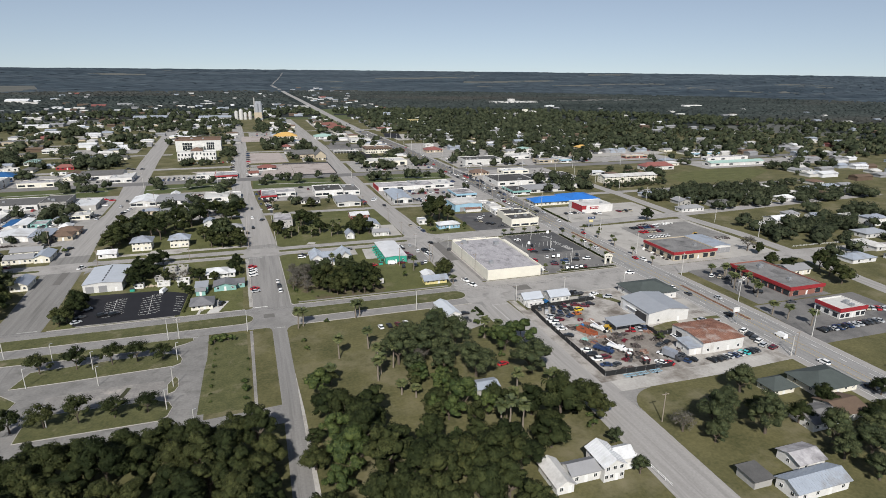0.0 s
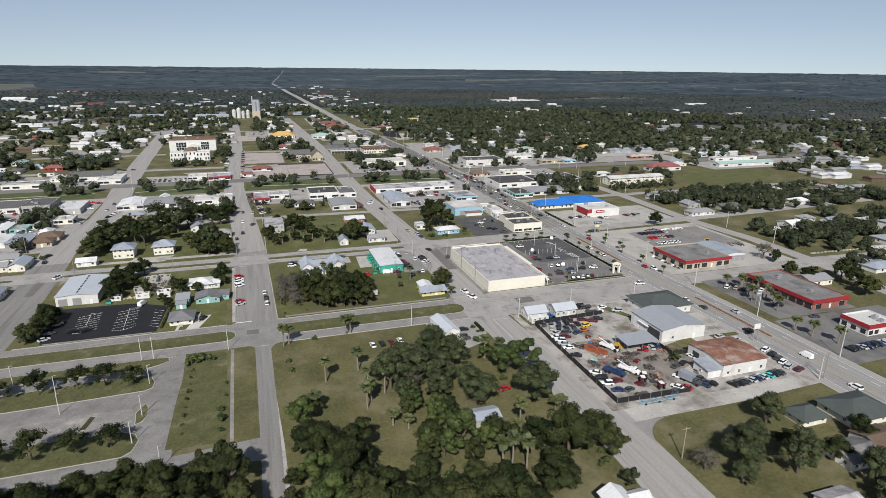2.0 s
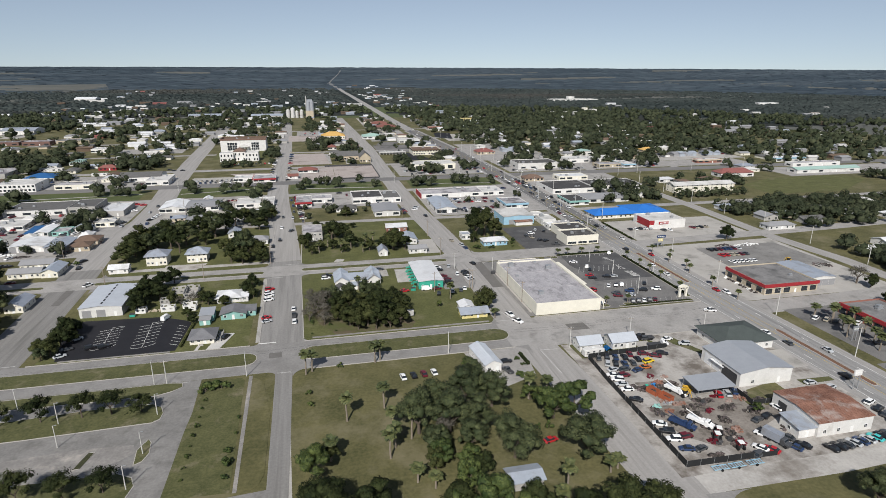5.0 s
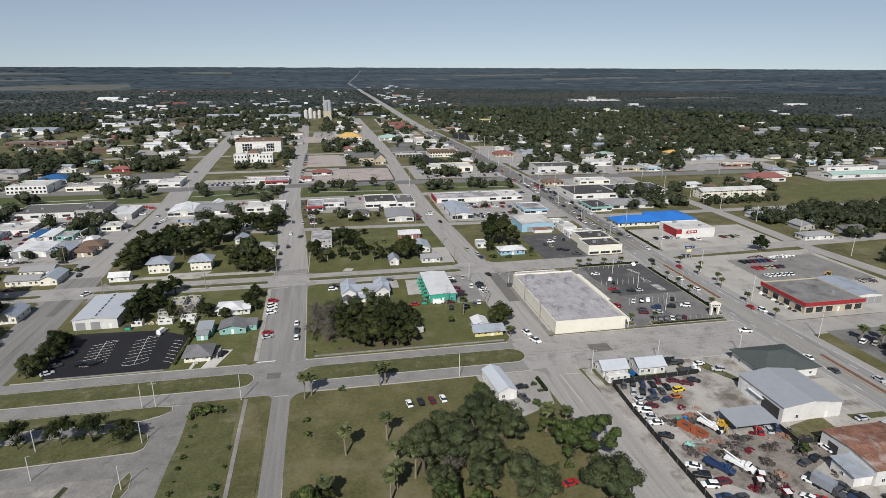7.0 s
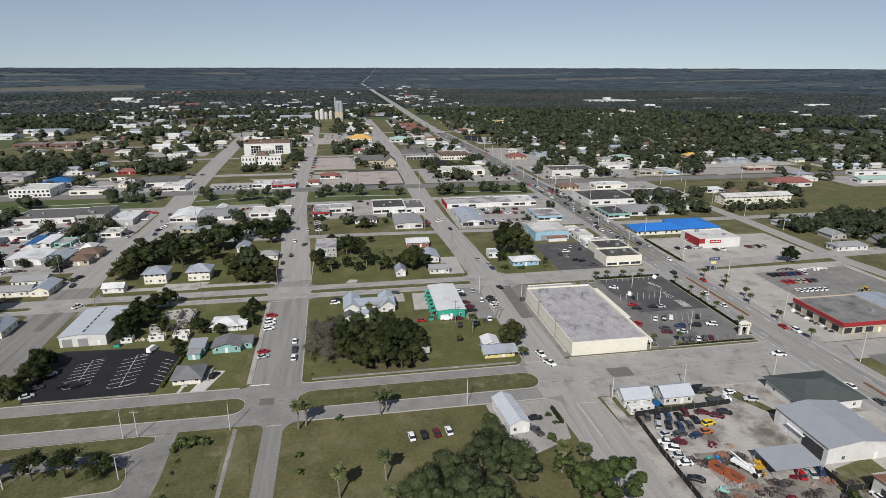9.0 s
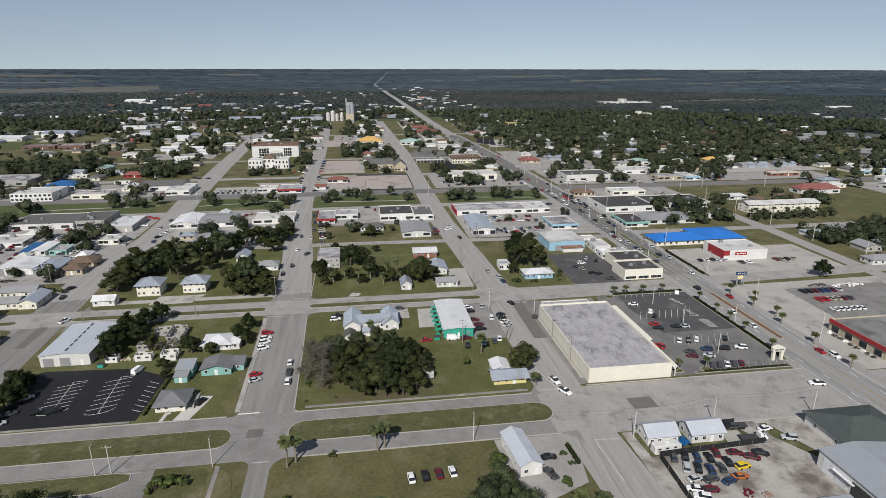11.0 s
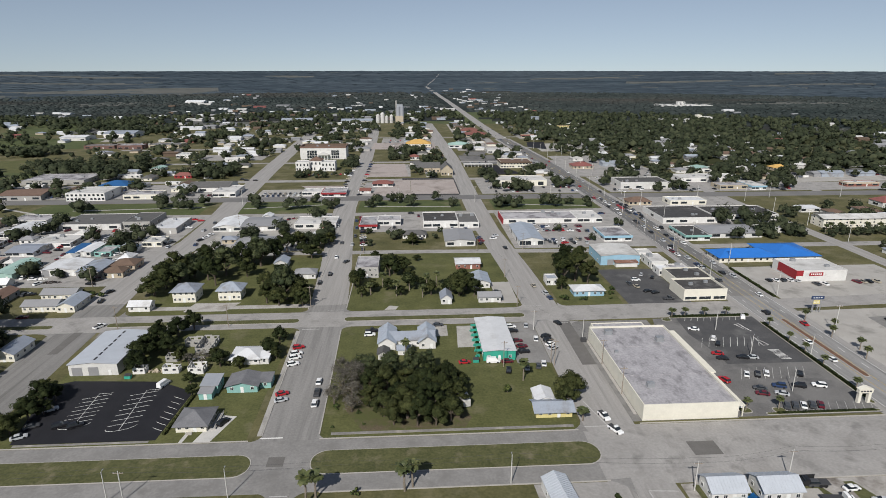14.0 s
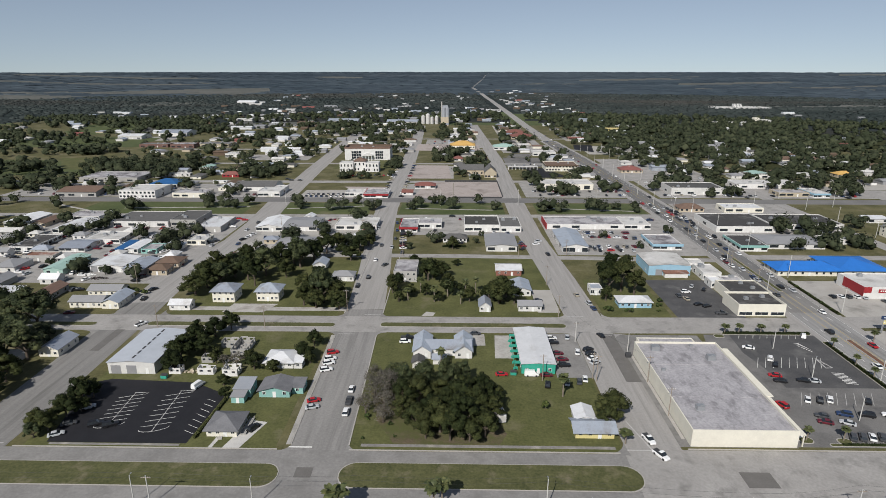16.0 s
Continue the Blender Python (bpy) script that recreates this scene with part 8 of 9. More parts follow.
for x, y in ((-294.2, 177.6), (-282.5, 177.7), (-268.1, 163.4), (-223.3, 198.4), (-196.7, 167.8), (-212.7, 220.1), (-254.6, 200.4), (-246.2, 191.6), (-287.8, 192.4), (-230.4, 130), (-227.7, 130), (-214.9, 102.8), (-230.7, 105.1), (-61.6, 239.9), (-50.6, 278.3), (-203.6, 416.4), (-209, 422.3), (-195.6, 416.5), (-47, 211.6), (-44.2, 211.6)):
    far_car(random.choice(("black", "dark_grey", "black", "white", "maroon")), x, y, random.choice((0, 10, 80)))
for x, y in ((-184.8, 238.9), (-179.6, 216.6), (-179, 206.9), (-183.5, 257.9), (-194.9, 212.7), (-193.6, 203.3), (-197.7, 155.1), (-191.1, 119.7), (-192.6, 131.1), (-107.5, 272.8), (-99.3, 245.3), (-86.4, 239.7), (-85.6, 219.9), (-85.9, 201.9), (-86.2, 169.6), (-95.9, 137.9), (-98.5, 211.1), (-88.1, 258.7)):
    far_car(random.choice(("black", "dark_grey", "black", "dark_blue", "silver")), x, y, random.choice((90, 95, 60)))
for k in range(26):
    y = 136 + 7.4 * k
    far_car(random.choice(("black", "dark_grey", "silver", "black", "white")), highway_x(y) + random.choice((-6.6, -3.4, 3.4, 6.6)), y + random.uniform(-3, 3), 92)
for x0, y0, x1, y1, h, lab, rm in ((74.5, 166.5, 82, 174, 3.2, "small white flat roofed shop beside the highway", PALE_DECK), (74.5, 139, 81.5, 147, 3.0, "small white office with a pale roof", WHITE_ROOF), (14.5, 129, 20, 136, 3.0, "small white cottage beside the big trees", GALV)):
    shop(x0, y0, x1, y1, h, lab, wall=WHITE, roof_mat=rm, units=0, wins=2, side=1)


# ---- yard machines and loose things ----
ORANGE_STEEL = material("rusty_orange_steel", **tint(0.30, 0.085, 0.04, 0.2, rough=0.8))
MACHINE_YELLOW = material("machine_yellow", **tint(0.45, 0.27, 0.03, 0.1, rough=0.5))
JUNK = material("mixed_scrap", **tint(0.07, 0.06, 0.055, 0.4, fine=2.0, rough=0.9, island=0.7))


def wheel_set(parent, rows, mat=None):
    for x, y, r, w in rows:
        bm = bmnew()
        tube(bm, (x, y - w / 2, r), (x, y + w / 2, r), r, r, 14)
        tube(bm, (x, y - w / 2 - 0.02, r), (x, y + w / 2 + 0.02, r), r * 0.5, r * 0.5, 10)
        part("wheel", bm, mat or TYRE, parent)


def tractor(x, y, rz, paint=None):
    b = tagged(new("tractor"), "red farm tractor with a white canopy", "tractor")
    b.matrix_basis = pose(x, y, 0.05, 0, 0, rz)
    bm = bmnew()
    lofted(bm, [(-0.6, 0.35, 0.7, 1.3), (0.3, 0.4, 0.65, 1.45), (1.7, 0.36, 0.65, 1.35)])
    part("hood", bm, CAR_PAINTS["red"], b)
    bm = bmnew()
    box(bm, -1.2, -0.4, 0.7, -0.6, 0.4, 1.2)
    box(bm, -1.25, -0.3, 1.2, -1.1, 0.3, 1.7)
    part("seat", bm, DARK_TRIM, b)
    bm = bmnew()
    v = box(bm, -1.5, -0.75, 2.3, 0.2, 0.75, 2.45)
    part("canopy", bm, TRIM, b)
    for sx in (-1.4, 0.1):
        for sy in (-0.65, 0.65):
            bm = bmnew()
            tube(bm, (sx, sy, 0.9), (sx, sy, 2.3), 0.04, 0.04, 6)
            part("canopy_post", bm, DARK_TRIM, b)
    wheel_set(b, ((-0.95, -0.85, 0.75, 0.4), (-0.95, 0.85, 0.75, 0.4), (1.35, -0.65, 0.45, 0.28), (1.35, 0.65, 0.45, 0.28)))


def truck(x, y, rz, kind, cab, label):
    b = tagged(new("truck"), label, "truck")
    b.matrix_basis = pose(x, y, 0.05, 0, 0, rz)
    bm = bmnew()
    lofted(bm, [(1.5, 1.05, 0.6, 2.3), (2.3, 1.05, 0.55, 2.35), (2.9, 1.02, 0.55, 1.5), (3.9, 0.95, 0.6, 1.35)])
    part("cab", bm, CAR_PAINTS[cab], b)
    bm = bmnew()
    box(bm, 2.45, -0.9, 1.55, 2.75, 0.9, 2.1)
    part("windscreen", bm, GLASS, b)
    bm = bmnew()
    if kind == "flat":
        box(bm, -3.8, -1.15, 0.9, 1.4, 1.15, 1.12)
        part("flatbed", bm, DARK_TRIM, b)
    elif kind == "box":
        box(bm, -3.8, -1.2, 0.9, 1.35, 1.2, 3.2)
        part("box_body", bm, GALV, b)
    else:
        box(bm, -3.8, -1.05, 0.8, 1.4, 1.05, 1.5)
        part("service_body", bm, CAR_PAINTS[cab], b)
        bm = bmnew()
        tube(bm, (0.8, 0, 1.5), (-4.6, 0, 3.0), 0.22, 0.14, 8)
        box(bm, 0.3, -0.5, 1.4, 1.2, 0.5, 2.2)
        part("boom", bm, CAR_PAINTS[cab], b)
    wheel_set(b, ((-2.6, -0.95, 0.5, 0.35), (-2.6, 0.95, 0.5, 0.35), (-1.4, -0.95, 0.5, 0.35), (-1.4, 0.95, 0.5, 0.35), (3.0, -0.9, 0.5, 0.3), (3.0, 0.9, 0.5, 0.3)))


def backhoe(x, y, rz):
    b = tagged(new("backhoe"), "yellow backhoe loader parked in the yard", "backhoe")
    b.matrix_basis = pose(x, y, 0.05, 0, 0, rz)
    bm = bmnew()
    lofted(bm, [(-1.2, 0.6, 0.7, 1.3), (0.2, 0.6, 0.6, 1.4), (1.8, 0.45, 0.7, 1.4)])
    part("body", bm, MACHINE_YELLOW, b)
    bm = bmnew()
    box(bm, -1.1, -0.7, 1.4, 0.3, 0.7, 2.6)
    part("cab", bm, GLASS, b)
    bm = bmnew()
    box(bm, -1.2, -0.8, 2.6, 0.4, 0.8, 2.75)
    part("cab_roof", bm, MACHINE_YELLOW, b)
    bm = bmnew()
    tube(bm, (-1.2, 0, 1.0), (-2.6, 0, 3.0), 0.16, 0.14, 8)
    tube(bm, (-2.6, 0, 3.0), (-3.6, 0, 1.4), 0.14, 0.1, 8)
    part("boom", bm, MACHINE_YELLOW, b)
    bm = bmnew()
    v = box(bm, 2.2, -1.1, 0.2, 2.9, 1.1, 1.0)
    part("bucket", bm, STEEL, b)
    wheel_set(b, ((-0.8, -0.9, 0.7, 0.4), (-0.8, 0.9, 0.7, 0.4), (1.5, -0.8, 0.5, 0.3), (1.5, 0.8, 0.5, 0.3)))


def camper(x, y, rz, L=8.0, label="white camper trailer with a brown stripe"):
    b = tagged(new("camper"), label, "camper")
    b.matrix_basis = pose(x, y, 0.05, 0, 0, rz)
    bm = bmnew()
    lofted(bm, [(-L / 2, 1.1, 0.7, 2.9), (-L / 2 + 0.4, 1.2, 0.55, 3.1), (L / 2 - 1.0, 1.2, 0.55, 3.1), (L / 2, 1.1, 1.2, 2.7)])
    part("body", bm, WHITE, b)
    bm = bmnew()
    for s in (-1, 1):
        box(bm, -L / 2 + 0.6, s * 1.2 - 0.02, 1.3, L / 2 - 1.2, s * 1.2 + 0.02, 1.5)
    part("stripe", bm, BROWN_SHINGLE, b)
    for k in range(3):
        window(b, -L / 3 + L / 3.4 * k, -1.2, 1.8, 0.9, 0.6, "s", DARK_TRIM)
    bm = bmnew()
    box(bm, -0.5, -0.4, 3.1, 0.5, 0.4, 3.35)
    part("roof_unit", bm, TRIM, b)
    wheel_set(b, ((-0.8, -1.05, 0.36, 0.25), (-0.8, 1.05, 0.36, 0.25), (0.1, -1.05, 0.36, 0.25), (0.1, 1.05, 0.36, 0.25)))


def container(x, y, rz, L, mat, label):
    b = tagged(new("scrap_container"), label, "container")
    b.matrix_basis = pose(x, y, 0.05, 0, 0, rz)
    bm = bmnew()
    box(bm, -L / 2, -1.1, 0, L / 2, 1.1, 0.15)
    part("floor", bm, mat, b)
    for s in (-1, 1):
        bm = bmnew()
        box(bm, -L / 2, s * 1.15 - 0.06, 0, L / 2, s * 1.15 + 0.06, 1.5)
        for k in range(int(L) + 1):
            xx = -L / 2 + 0.05 + k * (L - 0.2) / int(L)
            box(bm, xx, s * 1.24 - 0.04, 0, xx + 0.12, s * 1.24 + 0.04, 1.55)
        part("side_wall", bm, mat, b)
    for s in (-1, 1):
        bm = bmnew()
        box(bm, s * L / 2 - 0.06, -1.09, 0.15, s * L / 2 + 0.06, 1.09, 1.45)
        part("end_wall", bm, mat, b)
    heap(b, 0, 0, 0.15, L * 0.4, 0.85, 1.0)


def heap(parent, x, y, z, rx, ry, h, n=26, mat=None, name="scrap"):
    bm = bmnew()
    for k in range(n):
        a, f = random.uniform(0, 6.28), math.sqrt(random.random())
        px, py = x + rx * f * math.cos(a), y + ry * f * math.sin(a)
        s = random.uniform(0.15, 0.5)
        v = box(bm, -s, -s * random.uniform(0.3, 0.9), -s * 0.5, s, s * random.uniform(0.3, 0.9), s * 0.5)
        m = Matrix.Translation((px, py, z + h * (1 - f) * random.uniform(0.2, 0.9) + 0.1)) @ Euler((random.uniform(-0.5, 0.5), random.uniform(-0.5, 0.5), random.uniform(0, 3))).to_matrix().to_4x4()
        for q in v:
            q.co = m @ q.co
    ob = part(name, bm, mat or JUNK, parent)
    ob["kind"] = "stuff"
    return ob


def scrap_heap(x, y, rx, ry, h, n=40, mat=None, label="heap of rusty scrap metal and machine parts"):
    b = tagged(new("scrap_heap"), label, "scrap heap")
    b.matrix_basis = pose(x, y, 0.03)
    heap(b, 0, 0, 0, rx, ry, h, n, mat)


random.seed(31)
for x, y, rz in ((35.6, -75.5, 70), (37.8, -73.4, 60), (39, -80.5, 80)):
    tractor(x, y, rz)
truck(35.6, -68.4, -60, "boom", "white", "white bucket truck with a long boom")
truck(29.8, -68.2, -55, "boom", "dark_blue", "dark blue tow truck in the yard")
truck(49.5, -14.8, 175, "flat", "black", "black flatbed truck by the fence")
truck(51.5, -20.8, -5, "flat", "white", "white flatbed truck by the fence")
truck(51, -80.5, -70, "box", "dark_grey", "long grey bus parked beside the workshop")
truck(38.8, -51.5, -65, "service", "white", "white service truck among the scrap")
backhoe(39.8, -53.8, 100)
backhoe(176, 52, 10)
container(33.6, -54.0, -70, 4.2, ORANGE_STEEL, "rusty orange open scrap container")
container(31.6, -50.0, -70, 4.0, ORANGE_STEEL, "rusty orange open scrap container")
camper(24.2, -22.6, 4)
camper(-35.3, 29, 100, 9.0, "long white camper under the trees")
for x, y, rx, ry, h in ((34, -47.5, 5, 1.6, 1.4), (40, -60, 4, 1.5, 0.8), (45, -58, 3, 1, 0.6), (37.5, -70, 2.5, 2, 1.3), (41, -75, 2.5, 3, 1.2), (26.8, -60, 1.5, 3, 0.8), (38, -84, 4, 0.8, 0.8), (44, -68, 2, 2, 1.0), (27, -45.5, 1.6, 1.2, 0.9), (55.5, -66, 3, 2, 1), (49, -63, 3, 1.5, 0.8)):
    scrap_heap(x, y, rx, ry, h)
for x, y, rx, ry, h, m, lab in ((36.5, -45, 2.2, 1.2, 1.3, RUST, "heap of rusty engine parts"), (41, -46.5, 1.8, 1.4, 1.2, None, "heap of dark scrap metal"), (44, -50, 1.6, 1.8, 1.3, MACHINE_YELLOW, "yellow machine parts standing in a row"), (29, -47.5, 1.2, 1.6, 1.2, None, "heap of dark scrap metal"), (36, -57.5, 2.4, 0.9, 1.0, RUST, "heap of rusty brown parts"), (42.5, -57, 2.0, 0.9, 0.9, None, "heap of dark scrap metal"), (30.5, -60.5, 1.6, 1.0, 0.7, RUST, "heap of rusty engine parts"), (34.2, -76.5, 1.6, 1.2, 1.3, CAR_PAINTS["maroon"], "heap of dull red tractor parts"), (41.5, -78.5, 1.6, 1.4, 1.2, CAR_PAINTS["maroon"], "heap of red tractor parts"), (44.5, -73, 1.8, 1.4, 1.2, RUST, "heap of rusty engine parts"), (31, -82, 2.4, 0.9, 0.8, None, "heap of dark scrap metal"), (62, -61, 2.0, 1.2, 0.8, None, "heap of dark scrap metal")):
    scrap_heap(x, y, rx, ry, h, 30, m, lab)
scrap_heap(28.5, -57.5, 1.6, 1.0, 1.1, 18, TEAL, "heap of faded teal machine parts")
scrap_heap(31.8, -46.4, 1.2, 1.0, 1.1, 14, GREEN_PAINT, "heap of green machine parts")
scrap_heap(33.8, -46.6, 1.2, 1.0, 1.3, 14, BLUE_TARP, "heap of blue drums and parts")
for x in (28, 33, 38.5):
    b = tagged(new("trailer"), "low blue steel trailer frame outside the fence", "trailer")
    b.matrix_basis = pose(x, -87.2, 0.05, 0, 0, random.uniform(-3, 3))
    bm = bmnew()
    for y in (-0.8, 0.8):
        box(bm, -2.2, y - 0.08, 0.5, 2.2, y + 0.08, 0.68)
    for k in range(6):
        box(bm, -2.15 + 0.82 * k, -0.8, 0.52, -2.03 + 0.82 * k, 0.8, 0.64)
    part("frame", bm, LIGHT_BLUE, b)
    wheel_set(b, ((0, -1.0, 0.36, 0.22), (0, 1.0, 0.36, 0.22)))
tarp = tagged(new("tarpaulin"), "bright blue tarpaulin draped beside the cottage", "tarpaulin")
bm = bmnew()
g = [[bm.verts.new((29.6 + 0.45 * i + 0.1 * j, -22.5 + 0.6 * j, 0.15 + max(0, 2.3 - 0.32 * abs(i - 3) * 1.3 - 0.12 * j) + random.uniform(-0.12, 0.12))) for i in range(8)] for j in range(8)]
for j in range(7):
    for i in range(7):
        bm.faces.new((g[j][i], g[j][i + 1], g[j + 1][i + 1], g[j + 1][i]))
bmesh.ops.solidify(bm, geom=bm.faces[:], thickness=0.04)
part("sheet", bm, BLUE_TARP, tarp)
# The two dark panels stand in for the shade inside open bays.
for y, m in ((-49.8, DARK_TRIM), (-46.2, DARK_TRIM), (-41.5, WHITE_ROOF), (-37.0, WHITE_ROOF)):
    door(greyshop, -10, y + 43.25, "w", 3.6, 3.8, m)
door(rustshop, -9.45, 4.5, "w", 3.2, 3.2, DARK_TRIM)
bm = bmnew()
box(bm, -10.8, -2.0, 3.1, -7.0, 4.5, 3.25)
part("awning", bm, WHITE_ROOF, greyshop)
slab("lawn", [(57, -63), (66, -63), (66, -56), (57, -56)], VERGE, 0.06, "small patch of grass behind the workshop", "lawn")
slab("lawn", [(19.5, -24), (54, -22.5), (50, -13), (19, -13)], VERGE, 0.055, "small lawn round the yard cottages", "lawn")
slab("lawn", [(58, -20), (64.5, -31), (67, -31), (60.5, -14), (58, -14)], VERGE, 0.06, "narrow grass strip across the yard", "lawn")
slab("pavement", rect(44, -21.5, 50, -16), CONCRETE, 0.062, "pale concrete slab beside the cottage", "pavement")
slab("pavement", [(83.5, -46), (95, -46), (95.5, -33), (83.5, -33)], CONCRETE, 0.06, "pale concrete apron beside the workshop", "pavement")
slab("lawn", [(83.5, -56), (96, -56), (96, -53.5), (83.5, -53)], VERGE, 0.061, "narrow grass strip beside the workshop", "lawn")


HEAP_TONES = (DARK_TRIM, JUNK, RUST, JUNK, CAR_PAINTS["maroon"], STEEL, RUST, DARK_TRIM, JUNK)
heap_rng = random.Random(61)
for k in range(26):
    hx, hy = heap_rng.uniform(26, 62), heap_rng.uniform(-82, -40)
    if hx > 44 and hy > -55:
        continue
    scrap_heap(hx, hy, heap_rng.uniform(0.8, 2.0), heap_rng.uniform(0.7, 1.6), heap_rng.uniform(0.5, 1.2), 14, HEAP_TONES[k % 9], "jumbled heap of car parts and scrap on the yard")
slab("grass_verge", [(62, -64), (70, -64), (70, -58), (75, -58), (75, -52), (62, -55)], GRASS, 0.05, "rough grass between the sheds of the yard", "grass")
tree("bright", 56.5, -66.5, 0.42)


# ---- gutted cabins beside the warehouse ----
def ruin(x0, y0, x1, y1, h, label):
    b = tagged(new("ruined_cabin"), label, "ruin")
    b.matrix_basis = pose((x0 + x1) / 2, (y0 + y1) / 2, 0)
    hx, hy, t = (x1 - x0) / 2, (y1 - y0) / 2, 0.18
    for name, along, pos in (("wall", "x", -hy), ("wall", "x", hy), ("wall", "y", -hx), ("wall", "y", hx)):
        bm = bmnew()
        half = hx if along == "x" else hy - t
        n = max(2, int(half / 1.2))
        for k in range(n):
            a, c = -half + 2 * half * k / n, -half + 2 * half * (k + 1) / n
            m0, m1 = a + (c - a) * 0.28, a + (c - a) * 0.72
            top = h * random.uniform(0.8, 1.0)
            for p, q, z0, z1 in ((a, m0, 0, top), (m1, c, 0, top), (m0, m1, 0, h * 0.4), (m0, m1, h * 0.72, top)):
                if along == "x":
                    box(bm, p, pos - t / 2, z0, q, pos + t / 2, z1)
                else:
                    box(bm, pos - t / 2, p, z0, pos + t / 2, q, z1)
        bmesh.ops.remove_doubles(bm, verts=bm.verts[:], dist=0.001)
        part(name, bm, WHITE if y0 < 60 else GREY_WALL, b)
    bm = bmnew()
    box(bm, -hx + t, -hy + t, 0.0, hx - t, hy - t, 0.08)
    part("floor", bm, SHELLROCK, b)
    heap(b, 0, 0, 0.08, hx * 0.7, hy * 0.7, 0.5, 14, GREY_WALL, "rubble")


for q in ((-147.5, 52.4, -143.4, 55.5, 2.4), (-137.4, 52.2, -131.9, 55, 2.6), (-128.4, 51.2, -123.2, 55.5, 3.0), (-131, 66, -125.5, 77, 2.8), (-137, 72.5, -131.5, 76.5, 2.6), (-139.5, 60.5, -135.5, 64, 2.6)):
    ruin(*q, "roofless gutted white cabin with empty window openings")
scrap_heap(-140, 54, 3, 1.2, 0.6, 26, BEIGE, "rubble of broken boards beside the cabins")
scrap_heap(-129, 61, 3, 3.5, 0.8, 40, GREY_WALL, "rubble of collapsed walls between the cabins")
tree("moss", -125.5, 57.5, 0.8)
tree("moss", -131, 59, 0.6)


# ---- hedges and low planting ----
def hedge(x0, y0, x1, y1, h, w, label="dark green clipped hedge beside the parking lot"):
    rng = np.random.default_rng(int(abs(x0 * 7 + y0 * 3)))
    L = math.hypot(x1 - x0, y1 - y0)
    n = int(L * 26)
    t = rng.uniform(0, 1, n)
    d = unit_vectors(rng, n)
    d[:, 2] = np.abs(d[:, 2])
    ux, uy = (x1 - x0) / L, (y1 - y0) / L
    c = np.column_stack([x0 + (x1 - x0) * t - uy * d[:, 0] * w / 2, y0 + (y1 - y0) * t + ux * d[:, 0] * w / 2, 0.12 + h * np.abs(d[:, 2]) ** 0.6])
    b = tagged(new("hedge"), label, "hedge")
    part("foliage", quad_mesh("foliage", leaf_quads(rng, c, d, 0.3), LEAF_OAK), None, b)
    bm = bmnew()
    m = Vector((-uy, ux)) * w * 0.38
    prism(bm, [(x0 - m.x, y0 - m.y), (x1 - m.x, y1 - m.y), (x1 + m.x, y1 + m.y), (x0 + m.x, y0 + m.y)], 0.1, h * 0.8)
    part("core", bm, LEAF_OAK, b)


hedge(58.5, 88.4, 92, 88.4, 0.9, 1.1)
hedge(93.7, 22, 93.7, 80, 0.9, 0.9)
hedge(60, 16.5, 91, 16.5, 0.5, 0.6)
hedge(-56, 204.5, -42, 204.5, 1.2, 1.4, "square clipped hedge in front of the house")
hedge(-1.5, -16, -1, -24, 1.0, 1.2, "rough green hedge at the corner of the lot")
hedge(-123.0, 16, -121.6, 37, 0.6, 0.8, "low rough hedge beside the parking lot")
hedge(116, 108, 116.5, 148, 0.8, 1.4, "low shrubs in a strip beside the highway")

# worn patches, dumps and small yard things
for pts, lab in (([(-63, 103.5), (-58, 103.5), (-57, 107), (-61, 108)], "pale sandy patch beside the street"), ([(-68, 79), (-60, 85), (-62, 86.5), (-70, 81)], "worn sandy tracks in the lawn"), ([(-34, 66), (-27, 66), (-26.5, 85), (-33, 85)], "worn sandy ground beside the green building"), ([(-44, 76), (-37, 76), (-37, 86), (-43, 86)], "pale concrete parking pad"), ([(-66, 14.9), (-36, 14.9), (-33.5, 20), (-37, 30), (-50, 40), (-68, 46), (-76, 42), (-72, 26)], "brown leaf litter and dirt under the trees"), ([(-150, 106), (-132, 106), (-128, 115.5), (-148, 115.5)], "worn gravel parking pad between the houses")):
    slab("worn_ground", pts, LITTER if "dirt" in lab else SHELLROCK, 0.03, lab, "worn ground")
for x, y, m in ((-147.8, 49.6, GREEN_PAINT), (-28.5, 54.2, GREEN_PAINT), (47.8, 21.5, DARK_TRIM), (14.8, 68, DARK_TRIM)):
    b = tagged(new("dumpster"), "metal rubbish dumpster with a sloping lid", "dumpster")
    b.matrix_basis = pose(x, y, 0.05)
    bm = bmnew()
    v = box(bm, -1.0, -0.7, 0.1, 1.0, 0.7, 1.2)
    part("bin", bm, m, b)
    bm = bmnew()
    v = box(bm, -1.05, -0.75, 1.2, 1.05, 0.75, 1.28)
    for k in (2, 3, 6, 7):
        v[k].co.z += 0.25
    part("lid", bm, DARK_TRIM, b)
# green building: side stairs and boxes
for k in range(6):
    b = tagged(new("side_porch"), "small green porch with steps beside the long building", "porch")
    b.matrix_basis = pose(-26.6, 58.5 + 4.3 * k, 0)
    bm = bmnew()
    for s in range(3):
        box(bm, -0.9 - 0.3 * s, -0.7, 0, -0.3 * s, 0.7, 0.55 - 0.18 * s)
    part("steps", bm, GREEN_PAINT, b)
    bm = bmnew()
    box(bm, -1.1, -0.9, 2.5, 1.0, 0.9, 2.6)
    part("awning", bm, GREEN_PAINT, b)
    for sy in (-0.8, 0.8):
        bm = bmnew()
        box(bm, -1.05, sy - 0.05, 0, -0.95, sy + 0.05, 2.5)
        part("post", bm, GREEN_PAINT, b)
